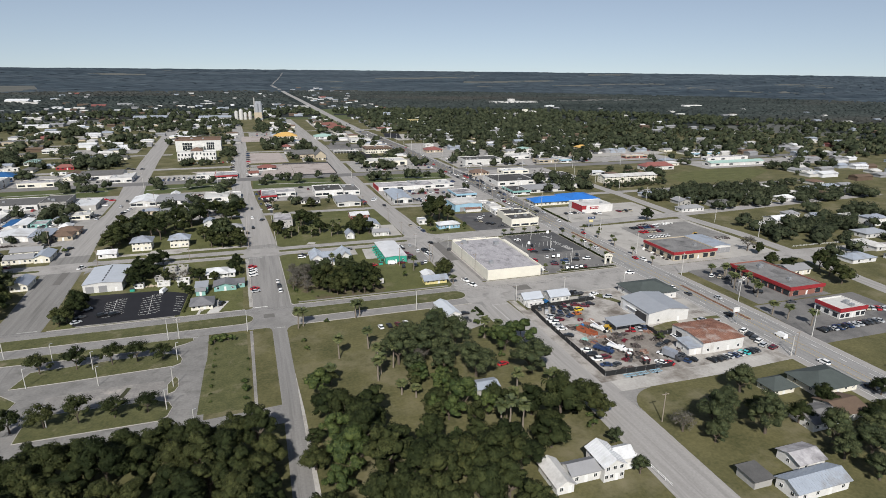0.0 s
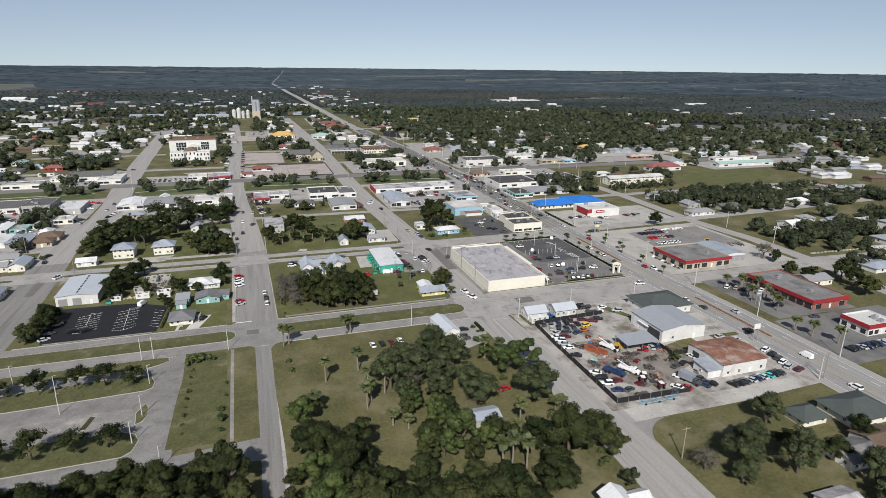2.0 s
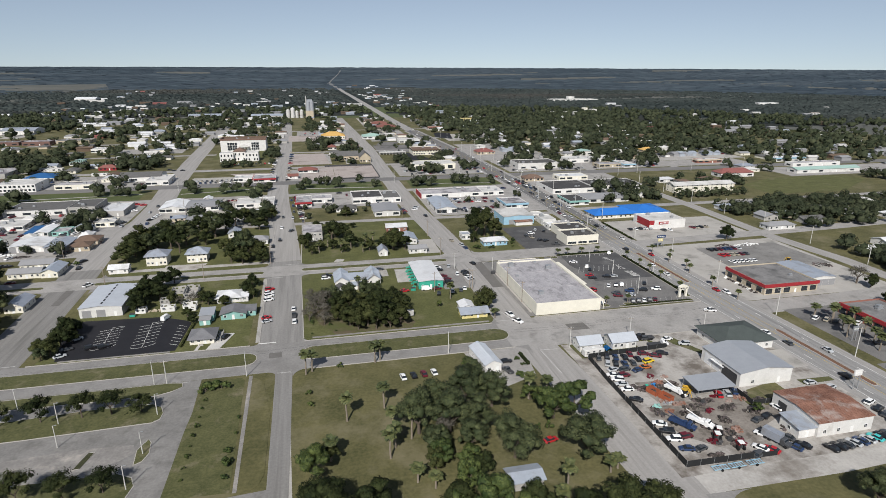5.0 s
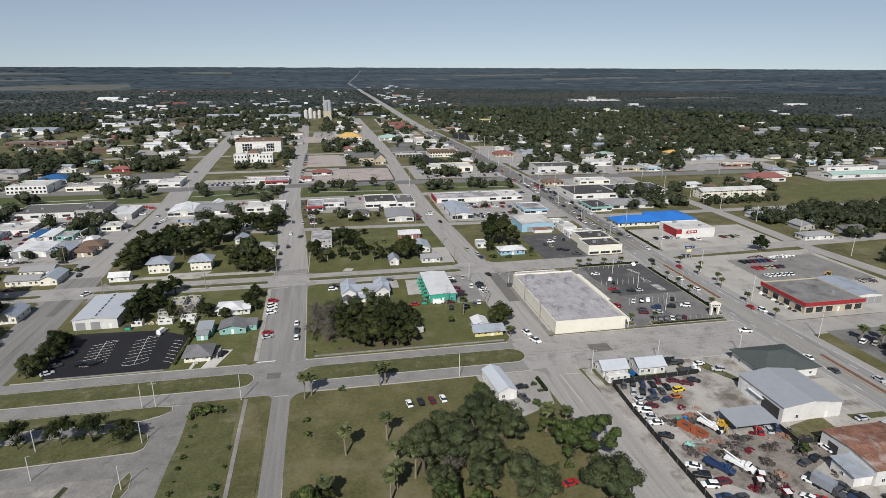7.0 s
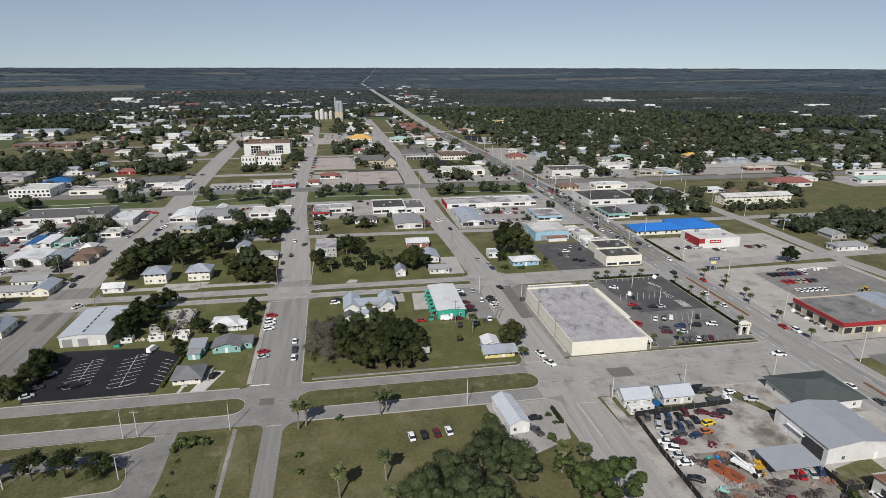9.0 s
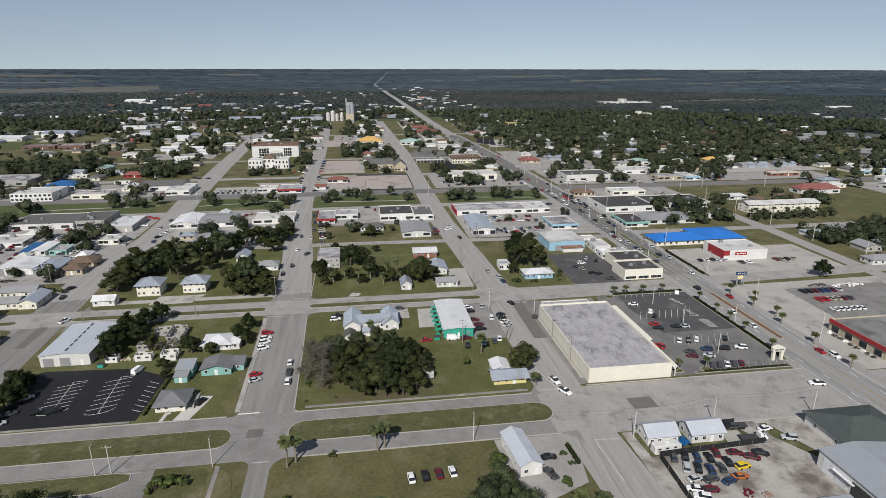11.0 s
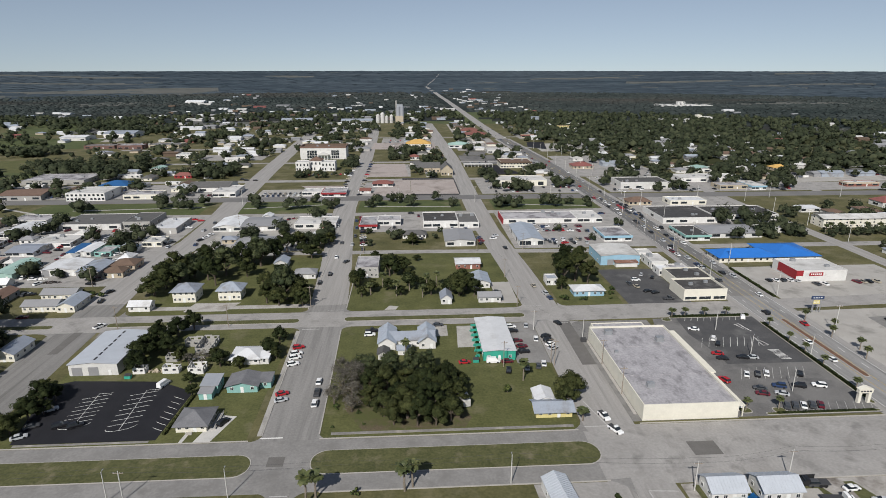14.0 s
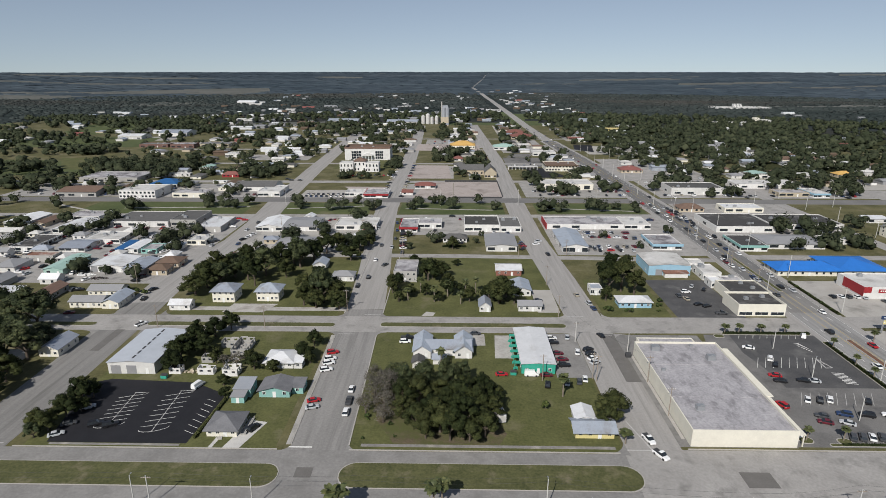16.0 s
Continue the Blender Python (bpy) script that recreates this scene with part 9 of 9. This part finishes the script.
# front porch of the small cream house and its ramp
b = tagged(new("porch_steps"), "white front steps with rails at the cream house", "steps")
b.matrix_basis = pose(-115.8, 16.6, 0)
bm = bmnew()
for s in range(3):
    box(bm, -0.7, -0.9 + 0.3 * s, 0, 0.7, -0.6 + 0.3 * s, 0.18 * (s + 1))
part("steps", bm, KERB, b)
for sx in (-0.75, 0.75):
    bm = bmnew()
    tube(bm, (sx, -0.9, 0.8), (sx, 0.0, 1.3), 0.04, 0.04, 6)
    tube(bm, (sx, -0.9, 0), (sx, -0.9, 0.8), 0.04, 0.04, 6)
    part("rail", bm, TRIM, b)
# long grey walkway beside that house
b = tagged(new("ramp"), "grey wooden ramp beside the cream house", "ramp")
b.matrix_basis = pose(-109.6, 22, 0)
bm = bmnew()
v = box(bm, -0.7, -4, 0.0, 0.7, 4, 0.5)
part("deck", bm, GREY_WALL, b)
for sx in (-0.7, 0.7):
    bm = bmnew()
    box(bm, sx - 0.04, -4, 1.2, sx + 0.04, 4, 1.3)
    for k in range(5):
        box(bm, sx - 0.05, -3.95 + 1.97 * k, 0, sx + 0.05, -3.85 + 1.97 * k, 1.2)
    part("rail", bm, GREY_WALL, b)
# white tarped heap and machines behind the feed store
scrap_heap(-228, 146.5, 5, 1.6, 0.9, 50, None, "jumble of machine parts in front of the workshop")
scrap_heap(-236, 152, 3, 1.4, 0.9, 30, TRIM, "pale goods and boats in front of the workshop")
for x, y, k in ((-204, 130, 1.3), (-199, 128.5, 1.2), (-194, 126, 1.3), (-208, 131, 1.1)):
    tree("shrub", x, y, k)
scrap_heap(176, 84, 9, 1.6, 1.6, 60, TRIM, "long heap of goods under white sheets")
scrap_heap(162, 86, 6, 1.5, 1.2, 40, None, "dark farm implements standing in a row")
scrap_heap(190, 44, 5, 4, 1.0, 50, None, "dark farm implements standing on the lot")
for k in range(9):
    scrap_heap(126.5, 38 - 2.6 * k, 0.9, 0.8, 1.0, 10, None if k % 3 else TRIM, "garden machines on show outside the store")


def rail_fence(pts, label="low white wooden rail fence", mat=None, h=1.1):
    b = tagged(new("fence"), label, "fence")
    for (xa, ya), (xb, yb) in zip(pts, pts[1:]):
        n = max(1, int(math.hypot(xb - xa, yb - ya) / 2.6))
        for k in range(n):
            p = Vector((xa + (xb - xa) * k / n, ya + (yb - ya) * k / n))
            q = Vector((xa + (xb - xa) * (k + 1) / n, ya + (yb - ya) * (k + 1) / n))
            bm = bmnew()
            tube(bm, (*p, -0.2), (*p, h), 0.07, 0.07, 6)
            part("post", bm, mat or TRIM, b)
            bm = bmnew()
            for z in (0.5, 0.95):
                tube(bm, (*p, z), (*q, z), 0.05, 0.05, 6)
            part("rail", bm, mat or TRIM, b)


rail_fence([(217, 16), (254, 14.5)])
rail_fence([(3, -122), (4.2, -130), (4.6, -138)])


# ---- overhead cables ----
def cable(points, sag=0.9, r=0.018):
    cu = bpy.data.curves.new("cable", "CURVE")
    cu.dimensions = "3D"
    cu.bevel_depth = r
    for (a, b) in zip(points, points[1:]):
        a, b = Vector(a), Vector(b)
        sp = cu.splines.new("POLY")
        sp.points.add(8)
        for k in range(9):
            f = k / 8
            p = a.lerp(b, f)
            sp.points[k].co = (p.x, p.y, p.z - sag * 4 * f * (1 - f), 1)
    cu.materials.append(DARK_TRIM)
    return tagged(new("overhead_cable", cu), "thin black overhead cable between the poles", "cable")


for off in (-0.9, 0.9):
    cable([(-180, -10 + off, 9), (-122.2, -10.4 + off, 9), (-70, -10.4 + off, 8.8), (-26.7, -10 + off, 8.8), (18.6, -15 + off, 9), (45, -11.8 + off, 9), (78, -11.5 + off, 9)])
cable([(16.2, 30, 9.6), (16.2, 50, 9.6), (-1.5, 84, 9), (-4.5, 104, 9.6), (-4, 142, 9.6), (-13, 186, 9.6)])
cable([(97, 140, 9.6), (97, 168, 9.6), (98, 200, 9.6), (99, 232, 9.6)])


# ---- the rest of the town: houses in their gardens ----
def clear_of(x, y, r):
    for (ax, ay, bx, by) in TAKEN:
        if ax - r < x < bx + r and ay - r < y < by + r:
            return False
    return True


TAKEN = [(-178, 438, -118, 600), (-200, 540, -105, 600), (385, 262, 520, 335), (300, 198, 440, 270), (300, 345, 420, 400), (-101, 627, -16, 700), (-94, 430, -52, 510), (-84, 341, -9, 414), (-148, 338, -104, 388), (21, 434, 62, 495), (13, 572, 48, 606), (108, 619, 142, 699), (112, 421, 150, 500), (70, 600, 112, 1100), (-100, -120, -76, 1100), (-10, -150, 17, 1100), (92, -200, 118, 620), (-200, -60, -170, 600), (-420, 274, 340, 345), (200, -120, 216, 430), (-420, 84, 430, 105), (-420, -14, 120, 14), (-420, 400, 130, 420), (-420, 515, 130, 530), (-420, 632, 130, 648), (112, 180, 430, 196), (300, 180, 390, 290), (-565, 495, -435, 575), (-545, 640, -505, 660)]
for o in list(scene.objects):
    if o.parent is None and o.type == "EMPTY" and any(c.name.startswith("wall") for c in o.children):
        w = [c for c in o.children if c.name.startswith("wall")][0].data
        xs = [v.co.x for v in w.vertices]
        ys = [v.co.y for v in w.vertices]
        cx, cy = o.matrix_basis.translation.x, o.matrix_basis.translation.y
        TAKEN.append((cx + min(xs), cy + min(ys), cx + max(xs), cy + max(ys)))


GARDEN = []


def garden_tree(x, y, s):
    """One of the many trees of the gardens: a few leafy lobes on a short stem."""
    GARDEN.append((x, y, s * (1.0 if y < 200 else 1.2)))


def plain_house(x, y, w, d, h, wall, roof_mat, kind, rise, rot, label):
    b = tagged(new("house"), label, "house", "small bungalows of the town")
    b.matrix_basis = pose(x, y, 0, 0, 0, rot)
    hx, hy = w / 2, d / 2
    part("wall", gabled_box(hx, hy, h, rise, "x") if kind == "gable" else wall_box(hx, hy, h, 0), wall, b)
    part("roof", roof_mesh("hip", hx, hy, h, rise, 0.5, "x", 0) if kind == "hip" else roof_mesh("gable", hx, hy, h, rise, 0.5, "x", 0), roof_mat, b)
    for k in (-0.5, 0.45) if y < 380 else (-0.4,) if y < 560 else ():
        if rot == 0:
            window(b, k * hx, -hy, 0.9, 1.3, 1.2, "s", far=True)
        else:
            window(b, -hx, k * hy, 0.9, 1.3, 1.2, "w", far=True)


def neighbourhood(x0, y0, x1, y1, houses, trees, big=1.0):
    walls, roofs = (WHITE, WHITE, CREAM, BEIGE, GREY_WALL, WHITE), ((GALV, "grey metal"), (DARK_SHINGLE, "dark shingle"), (GREY_ROOF, "grey"), (WHITE_ROOF, "white metal"), (BROWN_SHINGLE, "brown shingle"), (PALE_DECK, "pale"))
    for k in range(houses):
        for attempt in range(8):
            x, y = random.uniform(x0, x1), random.uniform(y0, y1)
            w, d = random.uniform(10, 18) * big, random.uniform(8, 12) * big
            if clear_of(x, y, max(w, d) * 0.5):
                break
        else:
            continue
        TAKEN.append((x - w / 2, y - d / 2, x + w / 2, y + d / 2))
        rm, rw = random.choice(roofs)
        rf = random.choice(("gable", "hip", "hip"))
        plain_house(x, y, w, d, random.uniform(2.5, 3.0), random.choice(walls), rm, rf, random.uniform(1.2, 1.9), random.choice((0, 0, 90)), f"small bungalow with a {rw} {'gabled' if rf == 'gable' else 'hipped'} roof")
    for k in range(int(trees * (0.7 if y0 > 400 else 0.9))):
        for attempt in range(6):
            x, y = random.uniform(x0, x1), random.uniform(y0, y1)
            if clear_of(x, y, 1.5):
                for j in range(random.choice((1, 1, 2, 3))):
                    garden_tree(x + random.uniform(-5, 5) * (j > 0), y + random.uniform(-5, 5) * (j > 0), random.uniform(0.55, 1.1))
                break


random.seed(5)
neighbourhood(212, 100, 420, 182, 16, 75)
neighbourhood(212, -130, 330, 95, 16, 60)
neighbourhood(216, 240, 300, 300, 4, 14)
neighbourhood(122, 420, 420, 620, 34, 60)
neighbourhood(300, 196, 480, 420, 16, 34)
neighbourhood(-420, 15, -200, 84, 12, 50)
neighbourhood(-420, 105, -245, 170, 12, 30)
neighbourhood(-420, 190, -310, 270, 14, 20)
neighbourhood(-330, 140, -195, 270, 18, 22, 0.6)
neighbourhood(-420, 330, -205, 400, 6, 26)
neighbourhood(-420, 425, -210, 515, 12, 60)
neighbourhood(-178, 425, -105, 465, 0, 10)
neighbourhood(-178, 485, -105, 540, 0, 14)
neighbourhood(-75, 415, -12, 640, 9, 32)
neighbourhood(5, 525, 115, 640, 6, 24)
neighbourhood(-420, 530, -215, 740, 18, 90)
neighbourhood(-195, 580, -110, 990, 20, 110, 1.1)
neighbourhood(-95, 690, -20, 990, 10, 60, 1.1)
neighbourhood(0, 660, 125, 990, 22, 55, 1.3)
neighbourhood(112, 620, 420, 1000, 12, 90, 1.2)
neighbourhood(-420, 760, -215, 1000, 14, 90, 1.1)
neighbourhood(-720, 330, -420, 1000, 14, 150, 1.1)
for x, y in ((-170, 310), (-165, 302), (-140, 296), (-133, 300), (-125, 318), (-112, 296), (-108, 304), (-82, 300), (-76, 306), (-66, 318), (-60, 316), (-50, 302), (-30, 318), (-18, 300), (16, 294), (22, 298), (30, 294), (52, 300), (60, 296), (72, 302), (84, 296)):
    GARDEN.append((x, y, random.uniform(0.9, 1.4)))
neighbourhood(15, 410, 95, 465, 3, 18)
neighbourhood(15, 345, 100, 372, 0, 10)
for x, y in ((-292, 296), (-286, 292), (-240, 312), (-236, 304), (-224, 308), (-216, 300), (-208, 312), (-350, 300), (-395, 318), (-402, 308)):
    GARDEN.append((x, y, random.uniform(1.0, 1.6)))
for x, y, s in ((-153, 460, 0.5), (-141, 460, 0.55), (-163, 515, 0.8), (-134, 508, 0.8), (-122, 490, 0.8), (-121, 505, 0.9), (-118, 530, 0.9), (-117, 545, 0.8)):
    GARDEN.append((x, y, s))
neighbourhood(120, 300, 200, 318, 0, 8)
neighbourhood(120, 345, 300, 440, 2, 22)
neighbourhood(118, 200, 200, 300, 1, 16)
neighbourhood(-172, 194, -105, 270, 3, 9, 0.7)
for x, y, s in ((-62, 213, 1.0), (-58, 216, 0.8), (-76, 200, 0.6), (-77, 226, 0.6), (-36, 212, 0.5), (-32, 228, 0.5)):
    GARDEN.append((x, y, s))
for x, y, s in ((44, 226, 0.7), (88, 236, 0.8), (60, 204, 0.6)):
    GARDEN.append((x, y, s))


def clump(x, y, rx, ry, n, s=1.35):
    """A close stand of big trees over an oval of ground."""
    for k in range(n):
        a, r = random.uniform(0, 6.28), math.sqrt(random.random())
        px, py = x + rx * r * math.cos(a), y + ry * r * math.sin(a)
        if clear_of(px, py, 1.0):
            GARDEN.append((px, py, s * random.uniform(0.75, 1.25)))


random.seed(15)
for k in range(22):
    GARDEN.append((212 + 3.1 * k + random.uniform(-1, 1), 207 + random.uniform(-4, 6), random.uniform(0.45, 0.85)))
for row in ((-700, 760, 90, 60, 60), (-505, 478, 35, 22, 22), (-430, 388, 40, 18, 22), (-497, 588, 18, 12, 12), (-405, 468, 25, 16, 18), (-352, 440, 28, 26, 26), (-333, 478, 20, 12, 14), (-351, 598, 12, 10, 6), (-600, 930, 70, 60, 40), (-480, 860, 50, 50, 30), (-780, 990, 90, 70, 45), (-245, 455, 26, 30, 24), (-270, 648, 22, 20, 12), (-235, 850, 60, 60, 34), (-150, 880, 50, 40, 26), (-180, 480, 12, 14, 9), (10, 730, 24, 24, 14), (-52, 565, 9, 10, 4), (-58, 350, 7, 5, 3), (-27, 520, 10, 10, 4), (9, 362, 5, 24, 9), (96, 354, 5, 5, 3), (9, 430, 6, 20, 6), (176, 304, 10, 12, 6), (168, 238, 8, 8, 4)):
    clump(*row)
for row in ((-425, 498, 26, 10, 18), (-381, 494, 24, 9, 16), (-351, 510, 18, 9, 12), (-513, 606, 36, 20, 22), (-850, 1095, 90, 40, 50), (-770, 1080, 80, 36, 44), (-680, 1030, 70, 36, 40), (-575, 1000, 70, 40, 44), (-481, 865, 40, 24, 22), (-365, 742, 30, 16, 14), (-327, 778, 36, 18, 16), (-298, 950, 60, 30, 30), (-243, 980, 50, 30, 26), (-244, 670, 20, 12, 9)):
    clump(*row, 1.3)
for row in ((-113, 520, 3, 42, 9), (13, 402, 4, 14, 6), (14, 302, 5, 14, 8), (28, 398, 8, 2, 4), (-182, 520, 5, 30, 9), (-85, 385, 3, 22, 5), (-70, 455, 4, 4, 2), (-66, 590, 10, 14, 7), (-34, 600, 14, 10, 6), (-80, 545, 5, 16, 5), (30, 455, 6, 6, 3), (80, 372, 2, 10, 4), (68, 440, 6, 10, 4)):
    clump(*row, 1.25)
for row in ((-228, 210, 6, 10, 7), (-168, 152, 10, 10, 6), (-150, 178, 8, 5, 4), (-134, 232, 5, 6, 4), (-104, 222, 4, 26, 10), (250, 160, 22, 20, 24), (285, 155, 28, 24, 34), (322, 150, 28, 26, 30), (296, 122, 28, 16, 20), (340, 112, 40, 26, 32), (222, 160, 8, 8, 5), (255, 36, 48, 22, 46), (330, 60, 40, 30, 34), (390, 115, 40, 40, 34), (-380, 130, 50, 30, 24)):
    clump(*row, 1.0)


# ---- far woods ----
random.seed(23)
for row in ((330, 470, 50, 30, 14), (420, 500, 50, 60, 30), (290, 565, 60, 45, 34), (390, 640, 80, 60, 44), (220, 640, 50, 40, 24), (300, 760, 90, 60, 40), (180, 760, 40, 60, 22), (440, 800, 80, 80, 40)):
    clump(*row)


def garden_trees():
    rng = np.random.default_rng(77)
    iv, itf = ico(0)
    vs, fs, ns, n = [], [], [], 0
    for x, y, s in GARDEN:
        far = y > 330 or x < -330
        rim = math.hypot(x + 50, y) > 640
        lobes = 4 if rim else 6
        for k in range(lobes):
            a = rng.uniform(0, 6.28)
            rr = 3.0 * s * math.sqrt(rng.uniform(0, 1))
            c = np.array([x + rr * math.cos(a), y + rr * math.sin(a), s * rng.uniform(2.6, 6.4) - 0.25 * rr])
            vs.append(iv * rng.uniform(0.72, 1.22, (len(iv), 1)) * s * rng.uniform(1.5, 2.4) * (1.2 if rim else 1.0) * np.array([1, 1, 0.85]) + c)
            ns.append(iv + (c - np.array([x, y, 2.0 * s])) * 0.12)
            fs.append(np.column_stack([itf, itf[:, 2]]) + n)
            n += len(iv)
        m = 20 if rim else 56 if far else 130
        d = unit_vectors(rng, m)
        d[:, 2] = np.abs(d[:, 2])
        q = leaf_quads(rng, np.array([x, y, 3.6 * s]) + d * np.array([4.4, 4.4, 4.6]) * s * rng.uniform(0.6, 1.05, (m, 1)), d, (0.8 if rim else 0.62 if far else 0.46) * s)
        vs.append(q.reshape(-1, 3))
        ns.append(np.repeat(d + 0.4 * unit_vectors(rng, m), 4, axis=0))
        fs.append(np.arange(4 * m).reshape(m, 4) + n)
        n += 4 * m
        stem = np.array([(-0.2, -0.2, -0.3), (0.2, -0.2, -0.3), (0, 0.25, -0.3), (0, 0, 3.0)]) * s + np.array([x, y, 0])
        vs.append(stem)
        ns.append(np.array([(-1, -1, 0), (1, -1, 0), (0, 1, 0), (0, 0, 1.0)]))
        fs.append(np.array([(0, 1, 3, 3), (1, 2, 3, 3), (2, 0, 3, 3)]) + n)
        n += 4
    me = bpy.data.meshes.new("garden_trees")
    me.from_pydata(np.concatenate(vs).tolist(), [], [f[:3] if f[2] == f[3] else f for f in np.concatenate(fs).tolist()])
    me.materials.append(LEAF_GARDEN)
    soft_shading(me, np.concatenate(ns))
    tagged(new("garden_trees", me), "dark green trees in the gardens and streets", "trees", kind="stuff")


def far_cars():
    top = None
    for paint, bm in FAR_CARS.items():
        if top is None:
            top = tagged(new("distant_cars", mesh(bm, GLASS if paint == "glass" else CAR_PAINTS[paint])), "rows of parked cars in the far lots", "cars", kind="stuff")
        else:
            part("distant_cars", bm, GLASS if paint == "glass" else CAR_PAINTS[paint], top)


def town_edge_trees():
    """Trees stand closer where the town thins out into woodland."""
    rng = np.random.default_rng(430)
    n = 0
    for attempt in range(26000):
        a, r = radians(rng.uniform(-58, 68)), math.sqrt(rng.uniform(430**2, 1260**2))
        x, y = -50 + r * math.sin(a), r * math.cos(a)
        if n < 2700 and rng.uniform(0, 1) < density(x, y) and clear_of(x, y, 2):
            GARDEN.append((x, y, rng.uniform(0.9, 1.7)))
            n += 1


# cars standing about the lots of the middle of the town
random.seed(83)
for x0, x1, y0, y1, n in ((14, 100, 195, 275, 34), (120, 198, 235, 322, 36), (122, 298, 348, 418, 60), (12, 104, 348, 408, 36), (114, 198, 424, 516, 34), (-90, -56, 342, 400, 16), (14, 76, 614, 688, 24), (-176, -114, 196, 272, 24), (-78, -8, 232, 274, 22), (382, 556, 272, 316, 30), (300, 416, 386, 430, 20), (-328, -196, 142, 272, 46), (22, 70, 762, 856, 20)):
    for k in range(n):
        x, y = random.uniform(x0, x1), y0 + (y1 - y0) * random.choice((0.08, 0.36, 0.62, 0.94)) + random.uniform(-2, 2)
        if clear_of(x, y, 2.5):
            far_car(random.choice(("white", "silver", "black", "dark_grey", "black", "dark_blue", "maroon", "beige", "white")), x, y, random.choice((0, 90, 90, 80, 100)))
town_edge_trees()
garden_trees()
far_cars()


def far_woods(name, r0, r1, count, size, label, leaf, wide, low, a0=-62, a1=72):
    rng = np.random.default_rng(int(r0))
    tv = np.array([(math.cos(2.09 * k), math.sin(2.09 * k), -0.5) for k in range(3)] + [(0.8 * math.cos(2.09 * k + 1.05), 0.8 * math.sin(2.09 * k + 1.05), 0.45) for k in range(3)] + [(0, 0, 0.85)])
    tf = np.array([(0, 1, 3), (1, 4, 3), (1, 2, 4), (2, 5, 4), (2, 0, 5), (0, 3, 5), (3, 4, 6), (4, 5, 6), (5, 3, 6)])
    vs, fs, ns, n = [], [], [], 0
    for attempt in range(count * 8):
        if n >= count:
            break
        a = radians(rng.uniform(a0, a1))
        r = math.sqrt(rng.uniform(r0**2, r1**2))
        x, y = -50 + r * math.sin(a), r * math.cos(a)
        if rng.uniform(0, 1) < density(x, y):
            s = size * rng.uniform(0.6, 1.25)
            j = rng.uniform(0.75, 1.2, (len(tv), 1))
            vs.append(tv * j * np.array([s * rng.uniform(*wide), s, s * rng.uniform(0.45, 0.75)]) + np.array([x, y, ground_height(r) + s * low]))
            fs.append(tf + n * len(tv))
            ns.append(tv + np.array([0, 0, 0.7]))
            n += 1
    me = bpy.data.meshes.new(name)
    me.from_pydata(np.concatenate(vs).tolist(), [], np.concatenate(fs).tolist())
    me.materials.append(leaf)
    soft_shading(me, np.concatenate(ns))
    return tagged(new(name, me), label, "woodland", kind="stuff")


far_woods("far_woodland", 1250, 2400, 21000, 4.6, "dark far woodland on the plain", FAR_LEAF, (1.0, 2.4), 0.3)
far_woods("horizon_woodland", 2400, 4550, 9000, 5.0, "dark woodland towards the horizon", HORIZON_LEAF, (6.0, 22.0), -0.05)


# ---- scattered roofs a long way off ----
def distant_buildings():
    rng = np.random.default_rng(91)
    mats = (WHITE_ROOF, GALV, PALE_DECK, GREY_ROOF, RED_ROOF, BROWN_SHINGLE)
    sets = [bmnew() for m in mats]
    zones = ((-420, 430, -215, 760, 30), (-195, 560, -112, 990, 22), (115, 420, 420, 1000, 70), (15, 680, 66, 1000, 16), (-95, 560, -20, 990, 18), (-420, 770, -215, 1050, 24), (300, 330, 420, 420, 20), (420, 150, 760, 460, 110), (225, 300, 420, 420, 26), (330, 60, 470, 260, 26), (420, 460, 700, 760, 26), (-900, 700, -420, 1300, 50), (-600, 1050, 60, 1500, 55), (105, 1000, 260, 1900, 44), (0, 1000, 62, 1500, 16), (-800, 1500, 60, 2300, 34), (95, 1900, 300, 2600, 16), (-760, 60, -430, 330, 40), (700, 700, 1300, 1300, 20), (900, 300, 1500, 700, 26))
    for x0, y0, x1, y1, n in zones:
        for k in range(n):
            x, y = rng.uniform(x0, x1), rng.uniform(y0, y1)
            if y < 1050 and not clear_of(x, y, 9):
                continue
            if highway_x(y) - 30 < x < highway_x(y) + 28:
                continue
            w, d, h = rng.uniform(10, 22), rng.uniform(8, 13), rng.uniform(2.6, 4)
            if y > 1000:
                w, d, h = w * 0.85, d * 0.8, h * 0.8
            if y > 900 and rng.uniform() < 0.14:
                w, d, h = w * 2, d * 1.8, h * 1.4
            bm = sets[int(rng.choice(len(mats), p=(0.2, 0.18, 0.2, 0.24, 0.02, 0.16)))]
            z = ground_height(math.hypot(x + 50, y))
            box(bm, x - w / 2, y - d / 2, z - 0.5, x + w / 2, y + d / 2, z + h)
            v = box(bm, x - w / 2 - 0.5, y - d / 2 - 0.5, z + h, x + w / 2 + 0.5, y + d / 2 + 0.5, z + h + 1.6)
            for q in v[4:]:
                q.co.y = y + (q.co.y - y) * 0.15
    top = None
    for bm, m in zip(sets, mats):
        if top is None:
            top = tagged(new("distant_roofs", mesh(bm, m)), "pale roofs of far buildings among the trees", "buildings", kind="stuff")
        else:
            part("distant_roofs", bm, m, top)


distant_buildings()
